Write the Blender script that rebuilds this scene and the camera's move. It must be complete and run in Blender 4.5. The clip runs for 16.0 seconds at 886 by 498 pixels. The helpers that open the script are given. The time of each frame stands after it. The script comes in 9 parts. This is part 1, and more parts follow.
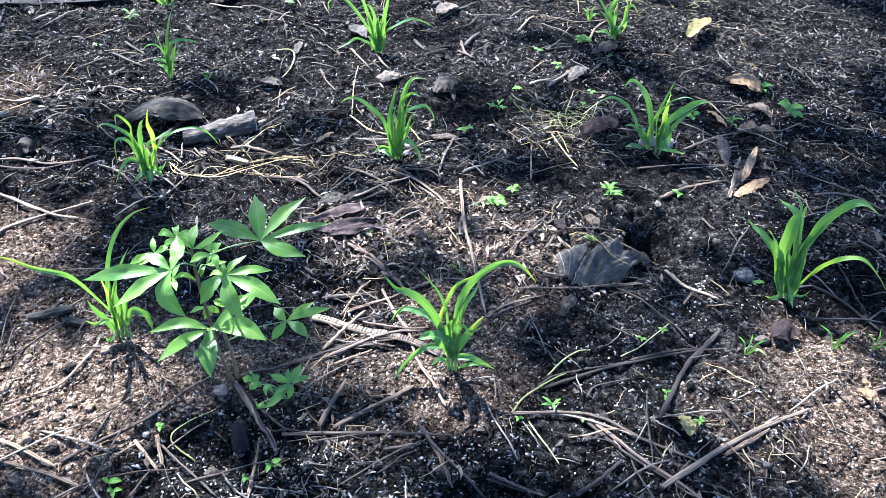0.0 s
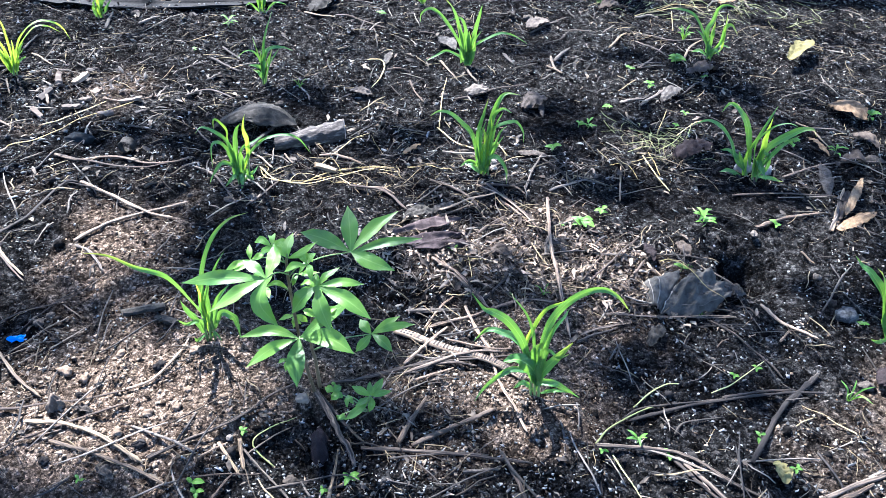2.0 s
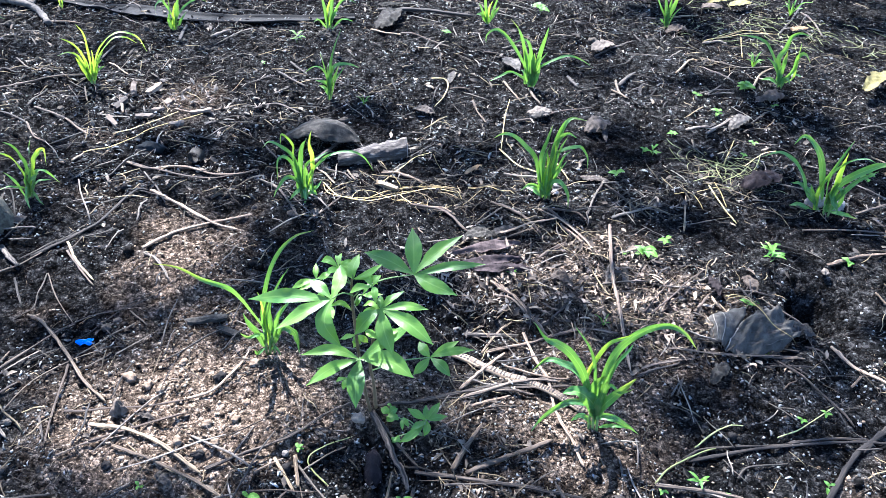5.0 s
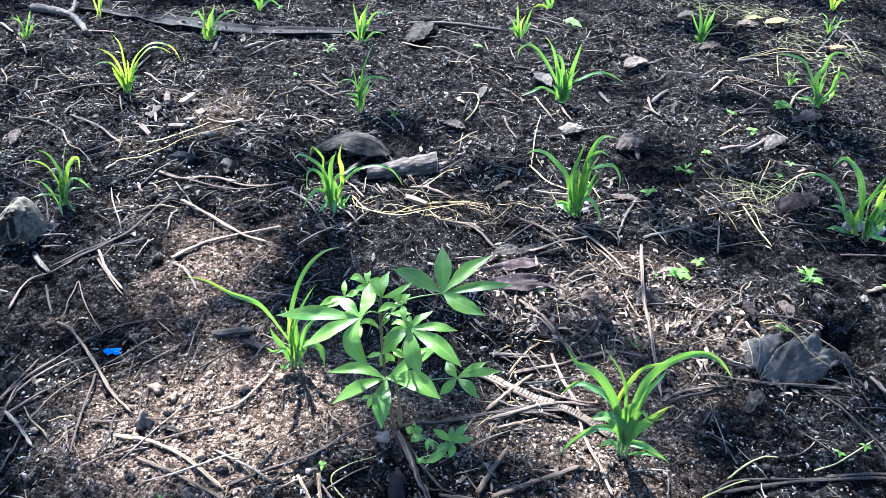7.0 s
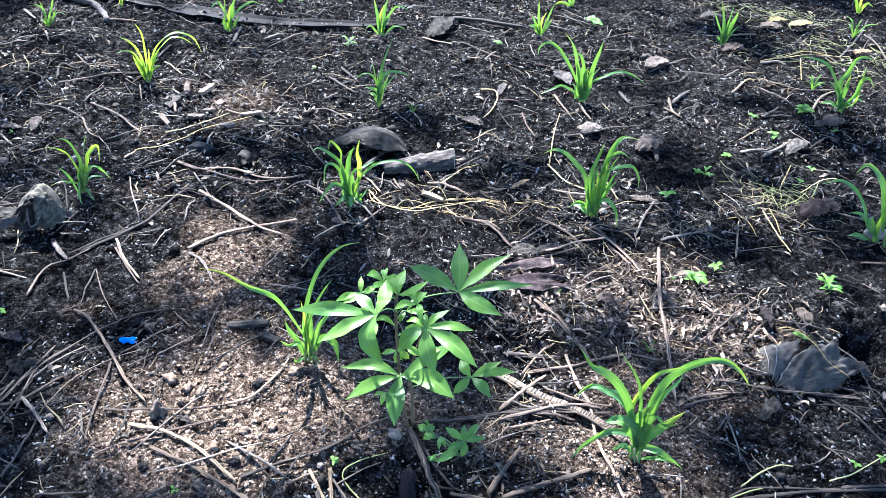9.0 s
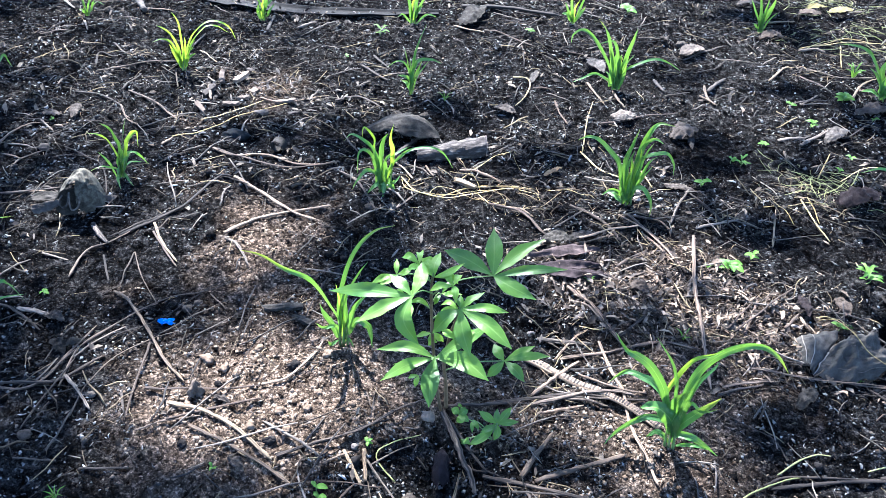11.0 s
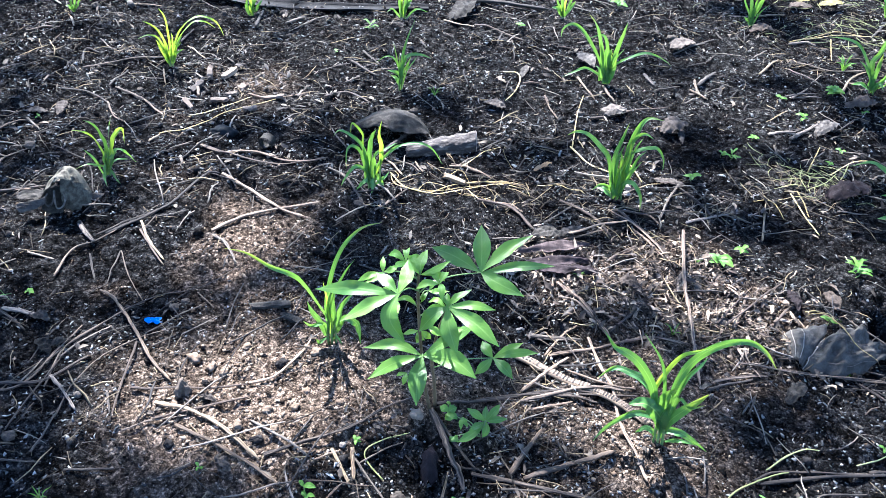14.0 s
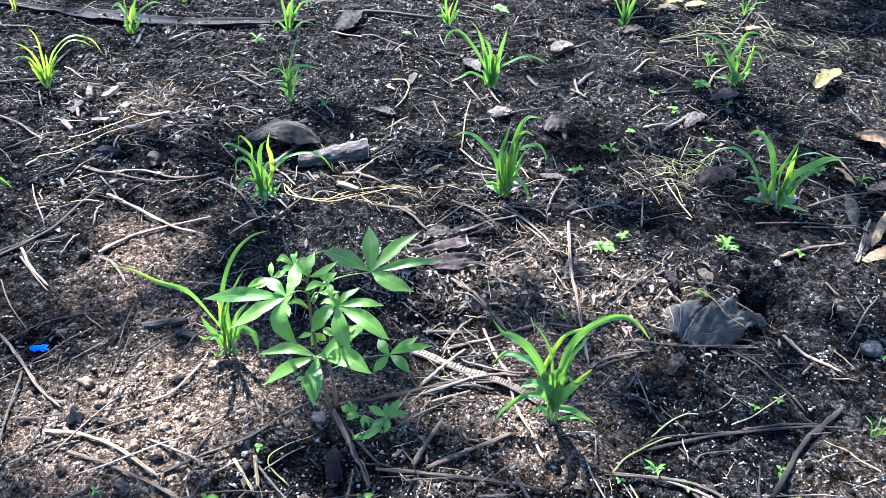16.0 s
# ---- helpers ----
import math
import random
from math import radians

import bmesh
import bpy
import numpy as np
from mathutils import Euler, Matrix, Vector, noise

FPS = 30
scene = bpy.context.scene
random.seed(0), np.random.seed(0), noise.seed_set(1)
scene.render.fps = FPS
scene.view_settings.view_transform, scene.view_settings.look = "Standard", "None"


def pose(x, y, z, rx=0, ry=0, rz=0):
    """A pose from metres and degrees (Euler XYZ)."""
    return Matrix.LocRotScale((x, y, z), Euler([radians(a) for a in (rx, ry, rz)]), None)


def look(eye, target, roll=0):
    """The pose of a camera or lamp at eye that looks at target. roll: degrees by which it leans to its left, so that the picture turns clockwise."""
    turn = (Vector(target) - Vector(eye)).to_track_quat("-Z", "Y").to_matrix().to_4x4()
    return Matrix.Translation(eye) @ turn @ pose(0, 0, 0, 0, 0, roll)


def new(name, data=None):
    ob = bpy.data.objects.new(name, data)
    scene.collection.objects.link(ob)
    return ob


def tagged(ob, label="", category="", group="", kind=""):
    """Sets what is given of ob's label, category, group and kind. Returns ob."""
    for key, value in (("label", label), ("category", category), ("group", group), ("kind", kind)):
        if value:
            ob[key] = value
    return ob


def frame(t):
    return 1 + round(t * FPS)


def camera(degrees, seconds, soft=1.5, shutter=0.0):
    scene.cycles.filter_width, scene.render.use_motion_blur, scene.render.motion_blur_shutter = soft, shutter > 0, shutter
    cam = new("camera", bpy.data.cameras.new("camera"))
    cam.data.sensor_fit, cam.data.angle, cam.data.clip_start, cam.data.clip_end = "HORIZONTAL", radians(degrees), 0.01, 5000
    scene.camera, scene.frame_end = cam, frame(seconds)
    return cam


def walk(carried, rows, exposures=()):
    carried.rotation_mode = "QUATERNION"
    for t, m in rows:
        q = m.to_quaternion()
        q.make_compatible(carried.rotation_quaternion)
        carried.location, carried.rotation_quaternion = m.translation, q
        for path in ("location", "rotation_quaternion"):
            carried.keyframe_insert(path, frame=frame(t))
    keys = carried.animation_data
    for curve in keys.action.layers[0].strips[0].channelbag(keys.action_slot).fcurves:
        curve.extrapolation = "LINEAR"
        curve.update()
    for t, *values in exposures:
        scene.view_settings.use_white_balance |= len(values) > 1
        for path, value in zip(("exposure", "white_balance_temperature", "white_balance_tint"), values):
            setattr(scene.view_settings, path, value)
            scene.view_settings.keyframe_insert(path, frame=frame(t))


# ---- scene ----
cam = camera(63.15, 16.0, soft=0.72)
ROWS = [
    (0, 0, 0, 1.3, 51.915, -3.525, 2.759),
    (0.5, -0.0134, 0.0062, 1.2951, 51.61, -3.252, 4.747),
    (1, -0.0298, 0.0097, 1.2988, 52.012, -3.503, 5.631),
    (1.5, -0.0385, 0.0164, 1.2976, 52.076, -3.157, 6.733),
    (2, -0.0565, 0.0285, 1.2976, 52.329, -2.886, 8.9),
    (2.5, -0.069, 0.0333, 1.2995, 52.75, -2.75, 10.45),
    (3, -0.0759, 0.033, 1.3056, 53.189, -2.957, 11.462),
    (3.5, -0.0794, 0.0344, 1.3074, 53.336, -3.231, 11.714),
    (4, -0.0882, 0.0344, 1.3093, 53.229, -2.773, 12.569),
    (6.5, -0.1075, 0.0638, 1.3087, 53.481, -2.9, 14.804),
    (7, -0.1148, 0.0656, 1.31, 53.991, -2.631, 15.812),
    (7.5, -0.1107, 0.0665, 1.3102, 53.813, -2.439, 16.435),
    (8, -0.113, 0.069, 1.3108, 53.529, -2.603, 16.767),
    (8.5, -0.1198, 0.0732, 1.3129, 53.505, -2.739, 17.527),
    (9, -0.1275, 0.0715, 1.3118, 53.489, -3.252, 17.487),
    (9.5, -0.1293, 0.0689, 1.3097, 53.722, -3.135, 17.998),
    (12, -0.1423, 0.0471, 1.2934, 52.118, -2.063, 19.793),
    (12.5, -0.1365, 0.0487, 1.2939, 52.079, -1.864, 19.209),
    (13, -0.1313, 0.0557, 1.2917, 52.079, -1.914, 19.035),
    (13.5, -0.1296, 0.0679, 1.2955, 52.455, -2.007, 19.519),
    (14, -0.1273, 0.0681, 1.2963, 52.404, -2.319, 18.906),
    (14.5, -0.1173, 0.0671, 1.2972, 52.619, -2.422, 17.813),
    (15, -0.1043, 0.0577, 1.2992, 52.423, -2.537, 15.951),
    (15.5, -0.0814, 0.0452, 1.301, 52.872, -2.71, 13.335),
    (16, -0.0619, 0.0322, 1.3051, 53.652, -3.214, 10.985),
]
walk(cam, [(t, pose(x, y, z, rx, ry, rz)) for t, x, y, z, rx, ry, rz in ROWS], exposures=[(0.0, 3.37, 5030, 14.0), (16.0, 3.37, 5030, 14.0)])

# ---- light ----
SUN_ELEV, SUN_AZ = 50.0, -42.0            # degrees; azimuth from straight ahead (+y) towards +x
SUN = Vector((math.sin(radians(SUN_AZ)) * math.cos(radians(SUN_ELEV)), math.cos(radians(SUN_AZ)) * math.cos(radians(SUN_ELEV)), math.sin(radians(SUN_ELEV))))
world = bpy.data.worlds.new("sky")
scene.world = world
world.use_nodes = True
wn = world.node_tree.nodes
sky = wn.new("ShaderNodeTexSky")
sky.sky_type, sky.sun_disc = "NISHITA", False
sky.sun_elevation, sky.sun_rotation = radians(SUN_ELEV), radians(SUN_AZ)
wn["Background"].inputs[1].default_value = 0.059
world.node_tree.links.new(sky.outputs[0], wn["Background"].inputs[0])
sun_data = bpy.data.lights.new("sun", "SUN")
sun_data.energy, sun_data.angle, sun_data.color = 5.0, radians(0.53), (1.0, 0.87, 0.71)
sun_ob = new("sun", sun_data)
sun_ob.matrix_world = look(SUN * 30, (0, 0, 0))


# ---- materials ----
def nodes_of(name):
    m = bpy.data.materials.new(name)
    m.use_nodes = True
    return m, m.node_tree.nodes, m.node_tree.links


def ramp(n, stops):
    r = n.new("ShaderNodeValToRGB")
    while len(r.color_ramp.elements) < len(stops):
        r.color_ramp.elements.new(0.5)
    for e, (p, c) in zip(r.color_ramp.elements, stops):
        e.position, e.color = p, (*c, 1)
    return r


def noise_tex(n, links, scale, detail=6, rough=0.6, coord="Object"):
    c = n.new("ShaderNodeTexCoord")
    t = n.new("ShaderNodeTexNoise")
    t.inputs["Scale"].default_value, t.inputs["Detail"].default_value, t.inputs["Roughness"].default_value = scale, detail, rough
    links.new(c.outputs[coord], t.inputs["Vector"])
    return t


def mix_rgb(n, links, a, b, fac, mode="MIX"):
    m = n.new("ShaderNodeMix")
    m.data_type, m.blend_type = "RGBA", mode
    for socket, v in ((m.inputs[0], fac), (m.inputs[6], a), (m.inputs[7], b)):
        if hasattr(v, "links"):
            links.new(v, socket)
        elif isinstance(v, (int, float)):
            socket.default_value = v
        else:
            socket.default_value = (*v, 1)
    return m.outputs[2]


def bump(n, links, height, strength, distance):
    b = n.new("ShaderNodeBump")
    b.inputs["Strength"].default_value, b.inputs["Distance"].default_value = strength, distance
    links.new(height, b.inputs["Height"])
    return b.outputs[0]


def varied(name, stops, grain=60, fine=400, rough=0.85, relief=0.002, per="object", spread=0.35, spec=0.3, streak=0.0):
    """Colour from a ramp over two noises and a random value for each object or each loose piece."""
    m, n, links = nodes_of(name)
    p = n["Principled BSDF"]
    a, b = noise_tex(n, links, grain), noise_tex(n, links, fine, 3)
    if streak:
        uv, stretch = n.new("ShaderNodeUVMap"), n.new("ShaderNodeMapping")
        stretch.inputs["Scale"].default_value = (streak, 5.0, 1.0)
        links.new(uv.outputs[0], stretch.inputs[0])
        a.inputs["Scale"].default_value = 1.0
        links.new(stretch.outputs[0], a.inputs["Vector"])
        b.inputs["Scale"].default_value = 2.6
        links.new(stretch.outputs[0], b.inputs["Vector"])
    if per == "object":
        rnd = n.new("ShaderNodeObjectInfo").outputs["Random"]
    else:
        rnd = n.new("ShaderNodeNewGeometry").outputs["Random Per Island"]
    add = n.new("ShaderNodeMath")
    add.operation = "MULTIPLY_ADD"
    links.new(rnd, add.inputs[0])
    add.inputs[1].default_value = spread
    links.new(a.outputs["Fac"], add.inputs[2])
    add2 = n.new("ShaderNodeMath")
    add2.operation = "MULTIPLY_ADD"
    links.new(b.outputs["Fac"], add2.inputs[0])
    add2.inputs[1].default_value = 0.3
    links.new(add.outputs[0], add2.inputs[2])
    sub = n.new("ShaderNodeMath")
    sub.operation = "SUBTRACT"
    links.new(add2.outputs[0], sub.inputs[0])
    sub.inputs[1].default_value = 0.15 + spread / 2
    r = ramp(n, stops)
    links.new(sub.outputs[0], r.inputs[0])
    links.new(r.outputs[0], p.inputs["Base Color"])
    p.inputs["Roughness"].default_value = rough
    p.inputs["Specular IOR Level"].default_value = spec
    links.new(bump(n, links, b.outputs["Fac"], 0.6, relief), p.inputs["Normal"])
    return m


def leaf_material(name, dark, light, glow, vein=(0.3, 0.42, 0.12), rough=0.42, glass=0.38, tip=0.0, spec=0.45, pattern=""):
    """A living leaf: a waxy face, light that comes through it, a paler midrib along the mesh's uv centre."""
    m, n, links = nodes_of(name)
    p, out = n["Principled BSDF"], n["Material Output"]
    a, b = noise_tex(n, links, 22, 4), noise_tex(n, links, 220, 3)
    rnd = n.new("ShaderNodeObjectInfo").outputs["Random"]
    add = n.new("ShaderNodeMath")
    add.operation = "MULTIPLY_ADD"
    links.new(rnd, add.inputs[0])
    add.inputs[1].default_value = 0.5
    links.new(a.outputs["Fac"], add.inputs[2])
    r = ramp(n, [(0.42, dark), (0.95, light)])
    links.new(add.outputs[0], r.inputs[0])
    uv = n.new("ShaderNodeUVMap")
    sep = n.new("ShaderNodeSeparateXYZ")
    links.new(uv.outputs[0], sep.inputs[0])
    dist = n.new("ShaderNodeMath")
    dist.operation = "SUBTRACT"
    links.new(sep.outputs[0], dist.inputs[0])
    dist.inputs[1].default_value = 0.5
    ab = n.new("ShaderNodeMath")
    ab.operation = "ABSOLUTE"
    links.new(dist.outputs[0], ab.inputs[0])
    rib = ramp(n, [(0.0, (0.55, 0.55, 0.55)), (0.05, (0, 0, 0))])
    links.new(ab.outputs[0], rib.inputs[0])
    # side veins: chevrons along a palmate leaflet, or fine lines along a grass blade
    wave = n.new("ShaderNodeTexWave")
    wave.bands_direction = "X"
    wave.inputs["Scale"].default_value, wave.inputs["Distortion"].default_value = (3.2 if pattern == "pinnate" else 5.0), 0.5
    run = n.new("ShaderNodeCombineXYZ")
    if pattern == "pinnate":
        slant = n.new("ShaderNodeMath")
        slant.operation = "MULTIPLY_ADD"
        links.new(ab.outputs[0], slant.inputs[0])
        slant.inputs[1].default_value = -0.55
        links.new(sep.outputs[1], slant.inputs[2])
        links.new(slant.outputs[0], run.inputs[0])
    else:
        links.new(sep.outputs[0], run.inputs[0])
    links.new(run.outputs[0], wave.inputs["Vector"])
    lines = ramp(n, [(0.75, (0, 0, 0)), (1.0, (0.07, 0.07, 0.07))] if pattern else [(0.0, (0, 0, 0)), (1.0, (0, 0, 0))])
    links.new(wave.outputs["Fac"], lines.inputs[0])
    col = mix_rgb(n, links, r.outputs[0], vein, lines.outputs[0])
    col = mix_rgb(n, links, col, vein, rib.outputs[0])
    glow_col = glow
    if tip:
        far = n.new("ShaderNodeMath")
        far.operation = "MULTIPLY"
        links.new(sep.outputs[1], far.inputs[0])
        links.new(rnd, far.inputs[1])
        tr_ = ramp(n, [(0.60, (0, 0, 0)), (0.95, (tip, tip, tip))])
        links.new(far.outputs[0], tr_.inputs[0])
        col = mix_rgb(n, links, col, (0.36, 0.34, 0.05), tr_.outputs[0])
        glow_col = mix_rgb(n, links, glow, (0.62, 0.55, 0.04), tr_.outputs[0])
    links.new(col, p.inputs["Base Color"])
    p.inputs["Roughness"].default_value = rough
    p.inputs["Specular IOR Level"].default_value = spec
    mixed = n.new("ShaderNodeMath")
    mixed.operation = "MULTIPLY_ADD"
    links.new(wave.outputs["Fac"], mixed.inputs[0])
    mixed.inputs[1].default_value = 0.16
    links.new(b.outputs["Fac"], mixed.inputs[2])
    links.new(bump(n, links, mixed.outputs[0], 0.4, 0.0012), p.inputs["Normal"])
    tr = n.new("ShaderNodeBsdfTranslucent")
    if tip:
        links.new(glow_col, tr.inputs[0])
    else:
        tr.inputs[0].default_value = (*glow, 1)
    mx = n.new("ShaderNodeMixShader")
    mx.inputs[0].default_value = glass
    links.new(p.outputs[0], mx.inputs[1])
    links.new(tr.outputs[0], mx.inputs[2])
    links.new(mx.outputs[0], out.inputs[0])
    return m


def soil_material():
    """Black crumbly soil, brown where it is dried and sunlit: a cell pattern for the crumbs, at two sizes, over slow
    stains.
    """
    m, n, links = nodes_of("dark_soil")
    p = n["Principled BSDF"]
    coord = n.new("ShaderNodeTexCoord")
    big, mid, fine = noise_tex(n, links, 2.2, 5), noise_tex(n, links, 30, 8, 0.7), noise_tex(n, links, 330, 5, 0.7)
    warp = n.new("ShaderNodeVectorMath")
    warp.operation = "MULTIPLY_ADD"
    links.new(fine.outputs["Color"], warp.inputs[0])
    warp.inputs[1].default_value = (0.005, 0.005, 0.005)
    links.new(coord.outputs["Object"], warp.inputs[2])
    cells = []
    for scale in (125.0, 330.0):
        v = n.new("ShaderNodeTexVoronoi")
        v.inputs["Scale"].default_value = scale
        links.new(warp.outputs[0], v.inputs["Vector"])
        cells.append(v)
    tone = n.new("ShaderNodeSeparateColor")
    links.new(cells[0].outputs["Color"], tone.inputs[0])
    tone2 = n.new("ShaderNodeSeparateColor")
    links.new(cells[1].outputs["Color"], tone2.inputs[0])
    r1 = ramp(n, [(0.36, (0.0014, 0.0014, 0.0015)), (0.53, (0.0105, 0.0108, 0.0111)), (0.70, (0.044, 0.0440, 0.0438))])
    links.new(mid.outputs["Fac"], r1.inputs[0])
    r2 = ramp(n, [(0.40, (0.60, 0.60, 0.62)), (0.65, (1.40, 1.36, 1.31))])
    links.new(big.outputs["Fac"], r2.inputs[0])
    col = mix_rgb(n, links, r1.outputs[0], r2.outputs[0], 1.0, "MULTIPLY")
    r3 = ramp(n, [(0.0, (0.40, 0.40, 0.40)), (0.65, (1.0, 1.0, 0.99)), (1.0, (2.4, 2.36, 2.3))])
    links.new(tone.outputs[0], r3.inputs[0])
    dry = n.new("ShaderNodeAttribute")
    dry.attribute_name = "sunlit_dryness"
    # brown of dry soil, with the brightness of the sun patches put in
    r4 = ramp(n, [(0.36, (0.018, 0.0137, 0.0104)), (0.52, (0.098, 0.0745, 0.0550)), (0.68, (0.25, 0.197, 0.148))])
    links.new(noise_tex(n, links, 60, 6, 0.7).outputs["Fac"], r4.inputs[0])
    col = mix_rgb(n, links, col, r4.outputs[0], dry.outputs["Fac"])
    col = mix_rgb(n, links, col, r3.outputs[0], 1.0, "MULTIPLY")
    r6 = ramp(n, [(0.0, (0.45, 0.45, 0.45)), (0.65, (0.95, 0.95, 0.95)), (1.0, (2.2, 2.18, 2.15))])
    links.new(tone2.outputs[0], r6.inputs[0])
    col = mix_rgb(n, links, col, r6.outputs[0], 1.0, "MULTIPLY")
    r5 = ramp(n, [(0.965, (0, 0, 0)), (0.985, (0.3, 0.3, 0.3))])
    links.new(tone2.outputs[1], r5.inputs[0])
    col = mix_rgb(n, links, col, (0.15, 0.125, 0.10), r5.outputs[0])
    links.new(col, p.inputs["Base Color"])
    p.inputs["Roughness"].default_value = 0.9
    p.inputs["Specular IOR Level"].default_value = 0.0
    total = mid.outputs["Fac"]
    for source, share in ((cells[0].outputs["Distance"], -0.55), (cells[1].outputs["Distance"], -0.35), (fine.outputs["Fac"], 0.45)):
        a = n.new("ShaderNodeMath")
        a.operation = "MULTIPLY_ADD"
        links.new(source, a.inputs[0])
        a.inputs[1].default_value = share
        links.new(total, a.inputs[2])
        total = a.outputs[0]
    links.new(bump(n, links, total, 1.0, 0.011), p.inputs["Normal"])
    return m


M_SOIL = soil_material()
M_CRUMB = varied("soil_crumb", [(0.25, (0.0030, 0.0032, 0.0033)), (0.52, (0.030, 0.0315, 0.0320)), (0.80, (0.120, 0.122, 0.120)), (0.99, (0.28, 0.275, 0.262))], per="piece", spread=0.9, relief=0.0015, rough=0.95, spec=0.0)
# lighter copy of the soil crumb for the dry, sunlit patches
M_DRY_SUNLIT = varied("sunlit_dry_crumb", [(0.12, (0.024, 0.0180, 0.0130)), (0.55, (0.092, 0.0690, 0.0490)), (0.95, (0.27, 0.208, 0.148))], per="piece", spread=0.95, relief=0.0015, rough=0.95, spec=0.0)
M_CLOD = varied("soil_clod", [(0.25, (0.0030, 0.0030, 0.0031)), (0.6, (0.016, 0.0152, 0.0148)), (0.95, (0.050, 0.0470, 0.0440))], per="piece", grain=90, spread=0.7, relief=0.004, rough=0.95, spec=0.0)
M_GRIT = varied("pale_grit", [(0.1, (0.05, 0.044, 0.038)), (0.55, (0.14, 0.122, 0.104)), (0.95, (0.36, 0.318, 0.275))], per="piece", spread=0.8, relief=0.0006, rough=0.9, spec=0.1)
M_STRAW = varied("dry_straw", [(0.15, (0.012, 0.0088, 0.0055)), (0.55, (0.048, 0.0362, 0.0212)), (0.98, (0.20, 0.156, 0.085))], per="piece", spread=0.9, relief=0.0006)
M_CHIP = varied("wood_chip", [(0.15, (0.010, 0.0085, 0.0072)), (0.5, (0.042, 0.0355, 0.0295)), (0.95, (0.165, 0.142, 0.115))], per="piece", spread=0.9, relief=0.001)
M_TWIG = {
    "dark": varied("dark_twig_bark", [(0.41, (0.008, 0.0062, 0.0047)), (0.53, (0.034, 0.0258, 0.0190)), (0.68, (0.11, 0.085, 0.062))], grain=130, relief=0.0025, streak=9.0, spread=0.3),
    "brown": varied("brown_twig_bark", [(0.41, (0.022, 0.0155, 0.0112)), (0.53, (0.076, 0.0535, 0.0360)), (0.68, (0.215, 0.158, 0.106))], grain=130, relief=0.0025, streak=9.0, spread=0.3),
    "grey": varied("grey_twig_bark", [(0.41, (0.015, 0.0124, 0.0098)), (0.53, (0.050, 0.0412, 0.0322)), (0.68, (0.155, 0.129, 0.101))], grain=130, relief=0.0025, streak=9.0, spread=0.3),
    "pale": varied("pale_stalk", [(0.41, (0.034, 0.023, 0.014)), (0.53, (0.092, 0.0655, 0.0365)), (0.68, (0.22, 0.164, 0.095))], grain=110, relief=0.0025, streak=9.0, spread=0.3, rough=0.7),
    "straw": varied("yellow_straw", [(0.30, (0.16, 0.115, 0.035)), (0.55, (0.34, 0.265, 0.115)), (0.82, (0.52, 0.43, 0.23))], grain=110, relief=0.0006, streak=9.0, spread=0.3, rough=0.7),
    "vine": varied("green_vine", [(0.30, (0.09, 0.10, 0.03)), (0.55, (0.20, 0.21, 0.08)), (0.82, (0.33, 0.31, 0.15))], grain=110, relief=0.0006, streak=9.0, spread=0.3, rough=0.6),
}
M_DEAD = {
    "grey": varied("grey_dead_leaf", [(0.3, (0.022, 0.0185, 0.0155)), (0.55, (0.068, 0.0575, 0.0475)), (0.9, (0.17, 0.147, 0.122))], grain=55, relief=0.005, rough=0.85, spec=0.12),
    "brown": varied("brown_dead_leaf", [(0.2, (0.022, 0.0175, 0.0140)), (0.6, (0.070, 0.0560, 0.0435)), (1.0, (0.18, 0.146, 0.110))], grain=55, relief=0.005, rough=0.85, spec=0.12),
    "umber": varied("dark_umber_dead_leaf", [(0.25, (0.005, 0.0047, 0.0040)), (0.55, (0.019, 0.0177, 0.0147)), (0.95, (0.068, 0.062, 0.052))], grain=50, relief=0.005, rough=0.85, spec=0.12),
    "purple": varied("purple_dead_leaf", [(0.2, (0.006, 0.0046, 0.0048)), (0.6, (0.017, 0.0126, 0.0129)), (1.0, (0.070, 0.053, 0.052))], grain=55, relief=0.005, rough=0.85, spec=0.12),
    "mauve": varied("mauve_dead_leaf", [(0.2, (0.012, 0.0088, 0.0084)), (0.6, (0.034, 0.0252, 0.0238)), (1.0, (0.12, 0.092, 0.083))], grain=55, relief=0.005, rough=0.85, spec=0.12),
    "slate": varied("slate_grey_dead_leaf", [(0.30, (0.030, 0.0280, 0.0238)), (0.54, (0.056, 0.0525, 0.0450)), (0.85, (0.115, 0.107, 0.092))], grain=40, relief=0.003, rough=0.85, spec=0.12),
    "olive": varied("olive_grey_dead_leaf", [(0.38, (0.012, 0.011, 0.0085)), (0.52, (0.040, 0.0375, 0.029)), (0.75, (0.115, 0.108, 0.083))], grain=45, relief=0.005, rough=0.85, spec=0.12),
    "tan": varied("tan_dead_leaf", [(0.2, (0.07, 0.045, 0.025)), (0.6, (0.20, 0.14, 0.08)), (1.0, (0.34, 0.26, 0.155))], grain=55, relief=0.005, rough=0.85, spec=0.12),
    "white": varied("bleached_dead_leaf", [(0.3, (0.020, 0.0180, 0.0155)), (0.6, (0.062, 0.0560, 0.0485)), (1.0, (0.19, 0.172, 0.148))], grain=60, relief=0.005, rough=0.85, spec=0.12),
    "yellow": varied("yellowing_leaf", [(0.2, (0.055, 0.050, 0.018)), (0.6, (0.135, 0.120, 0.046)), (1.0, (0.25, 0.22, 0.10))], grain=60, relief=0.005, rough=0.85, spec=0.12),
}
M_RACHIS = varied("palm_stalk_skin", [(0.40, (0.075, 0.054, 0.034)), (0.53, (0.20, 0.150, 0.095)), (0.70, (0.36, 0.285, 0.190))], grain=110, relief=0.0025, streak=9.0, spread=0.2, rough=0.7)
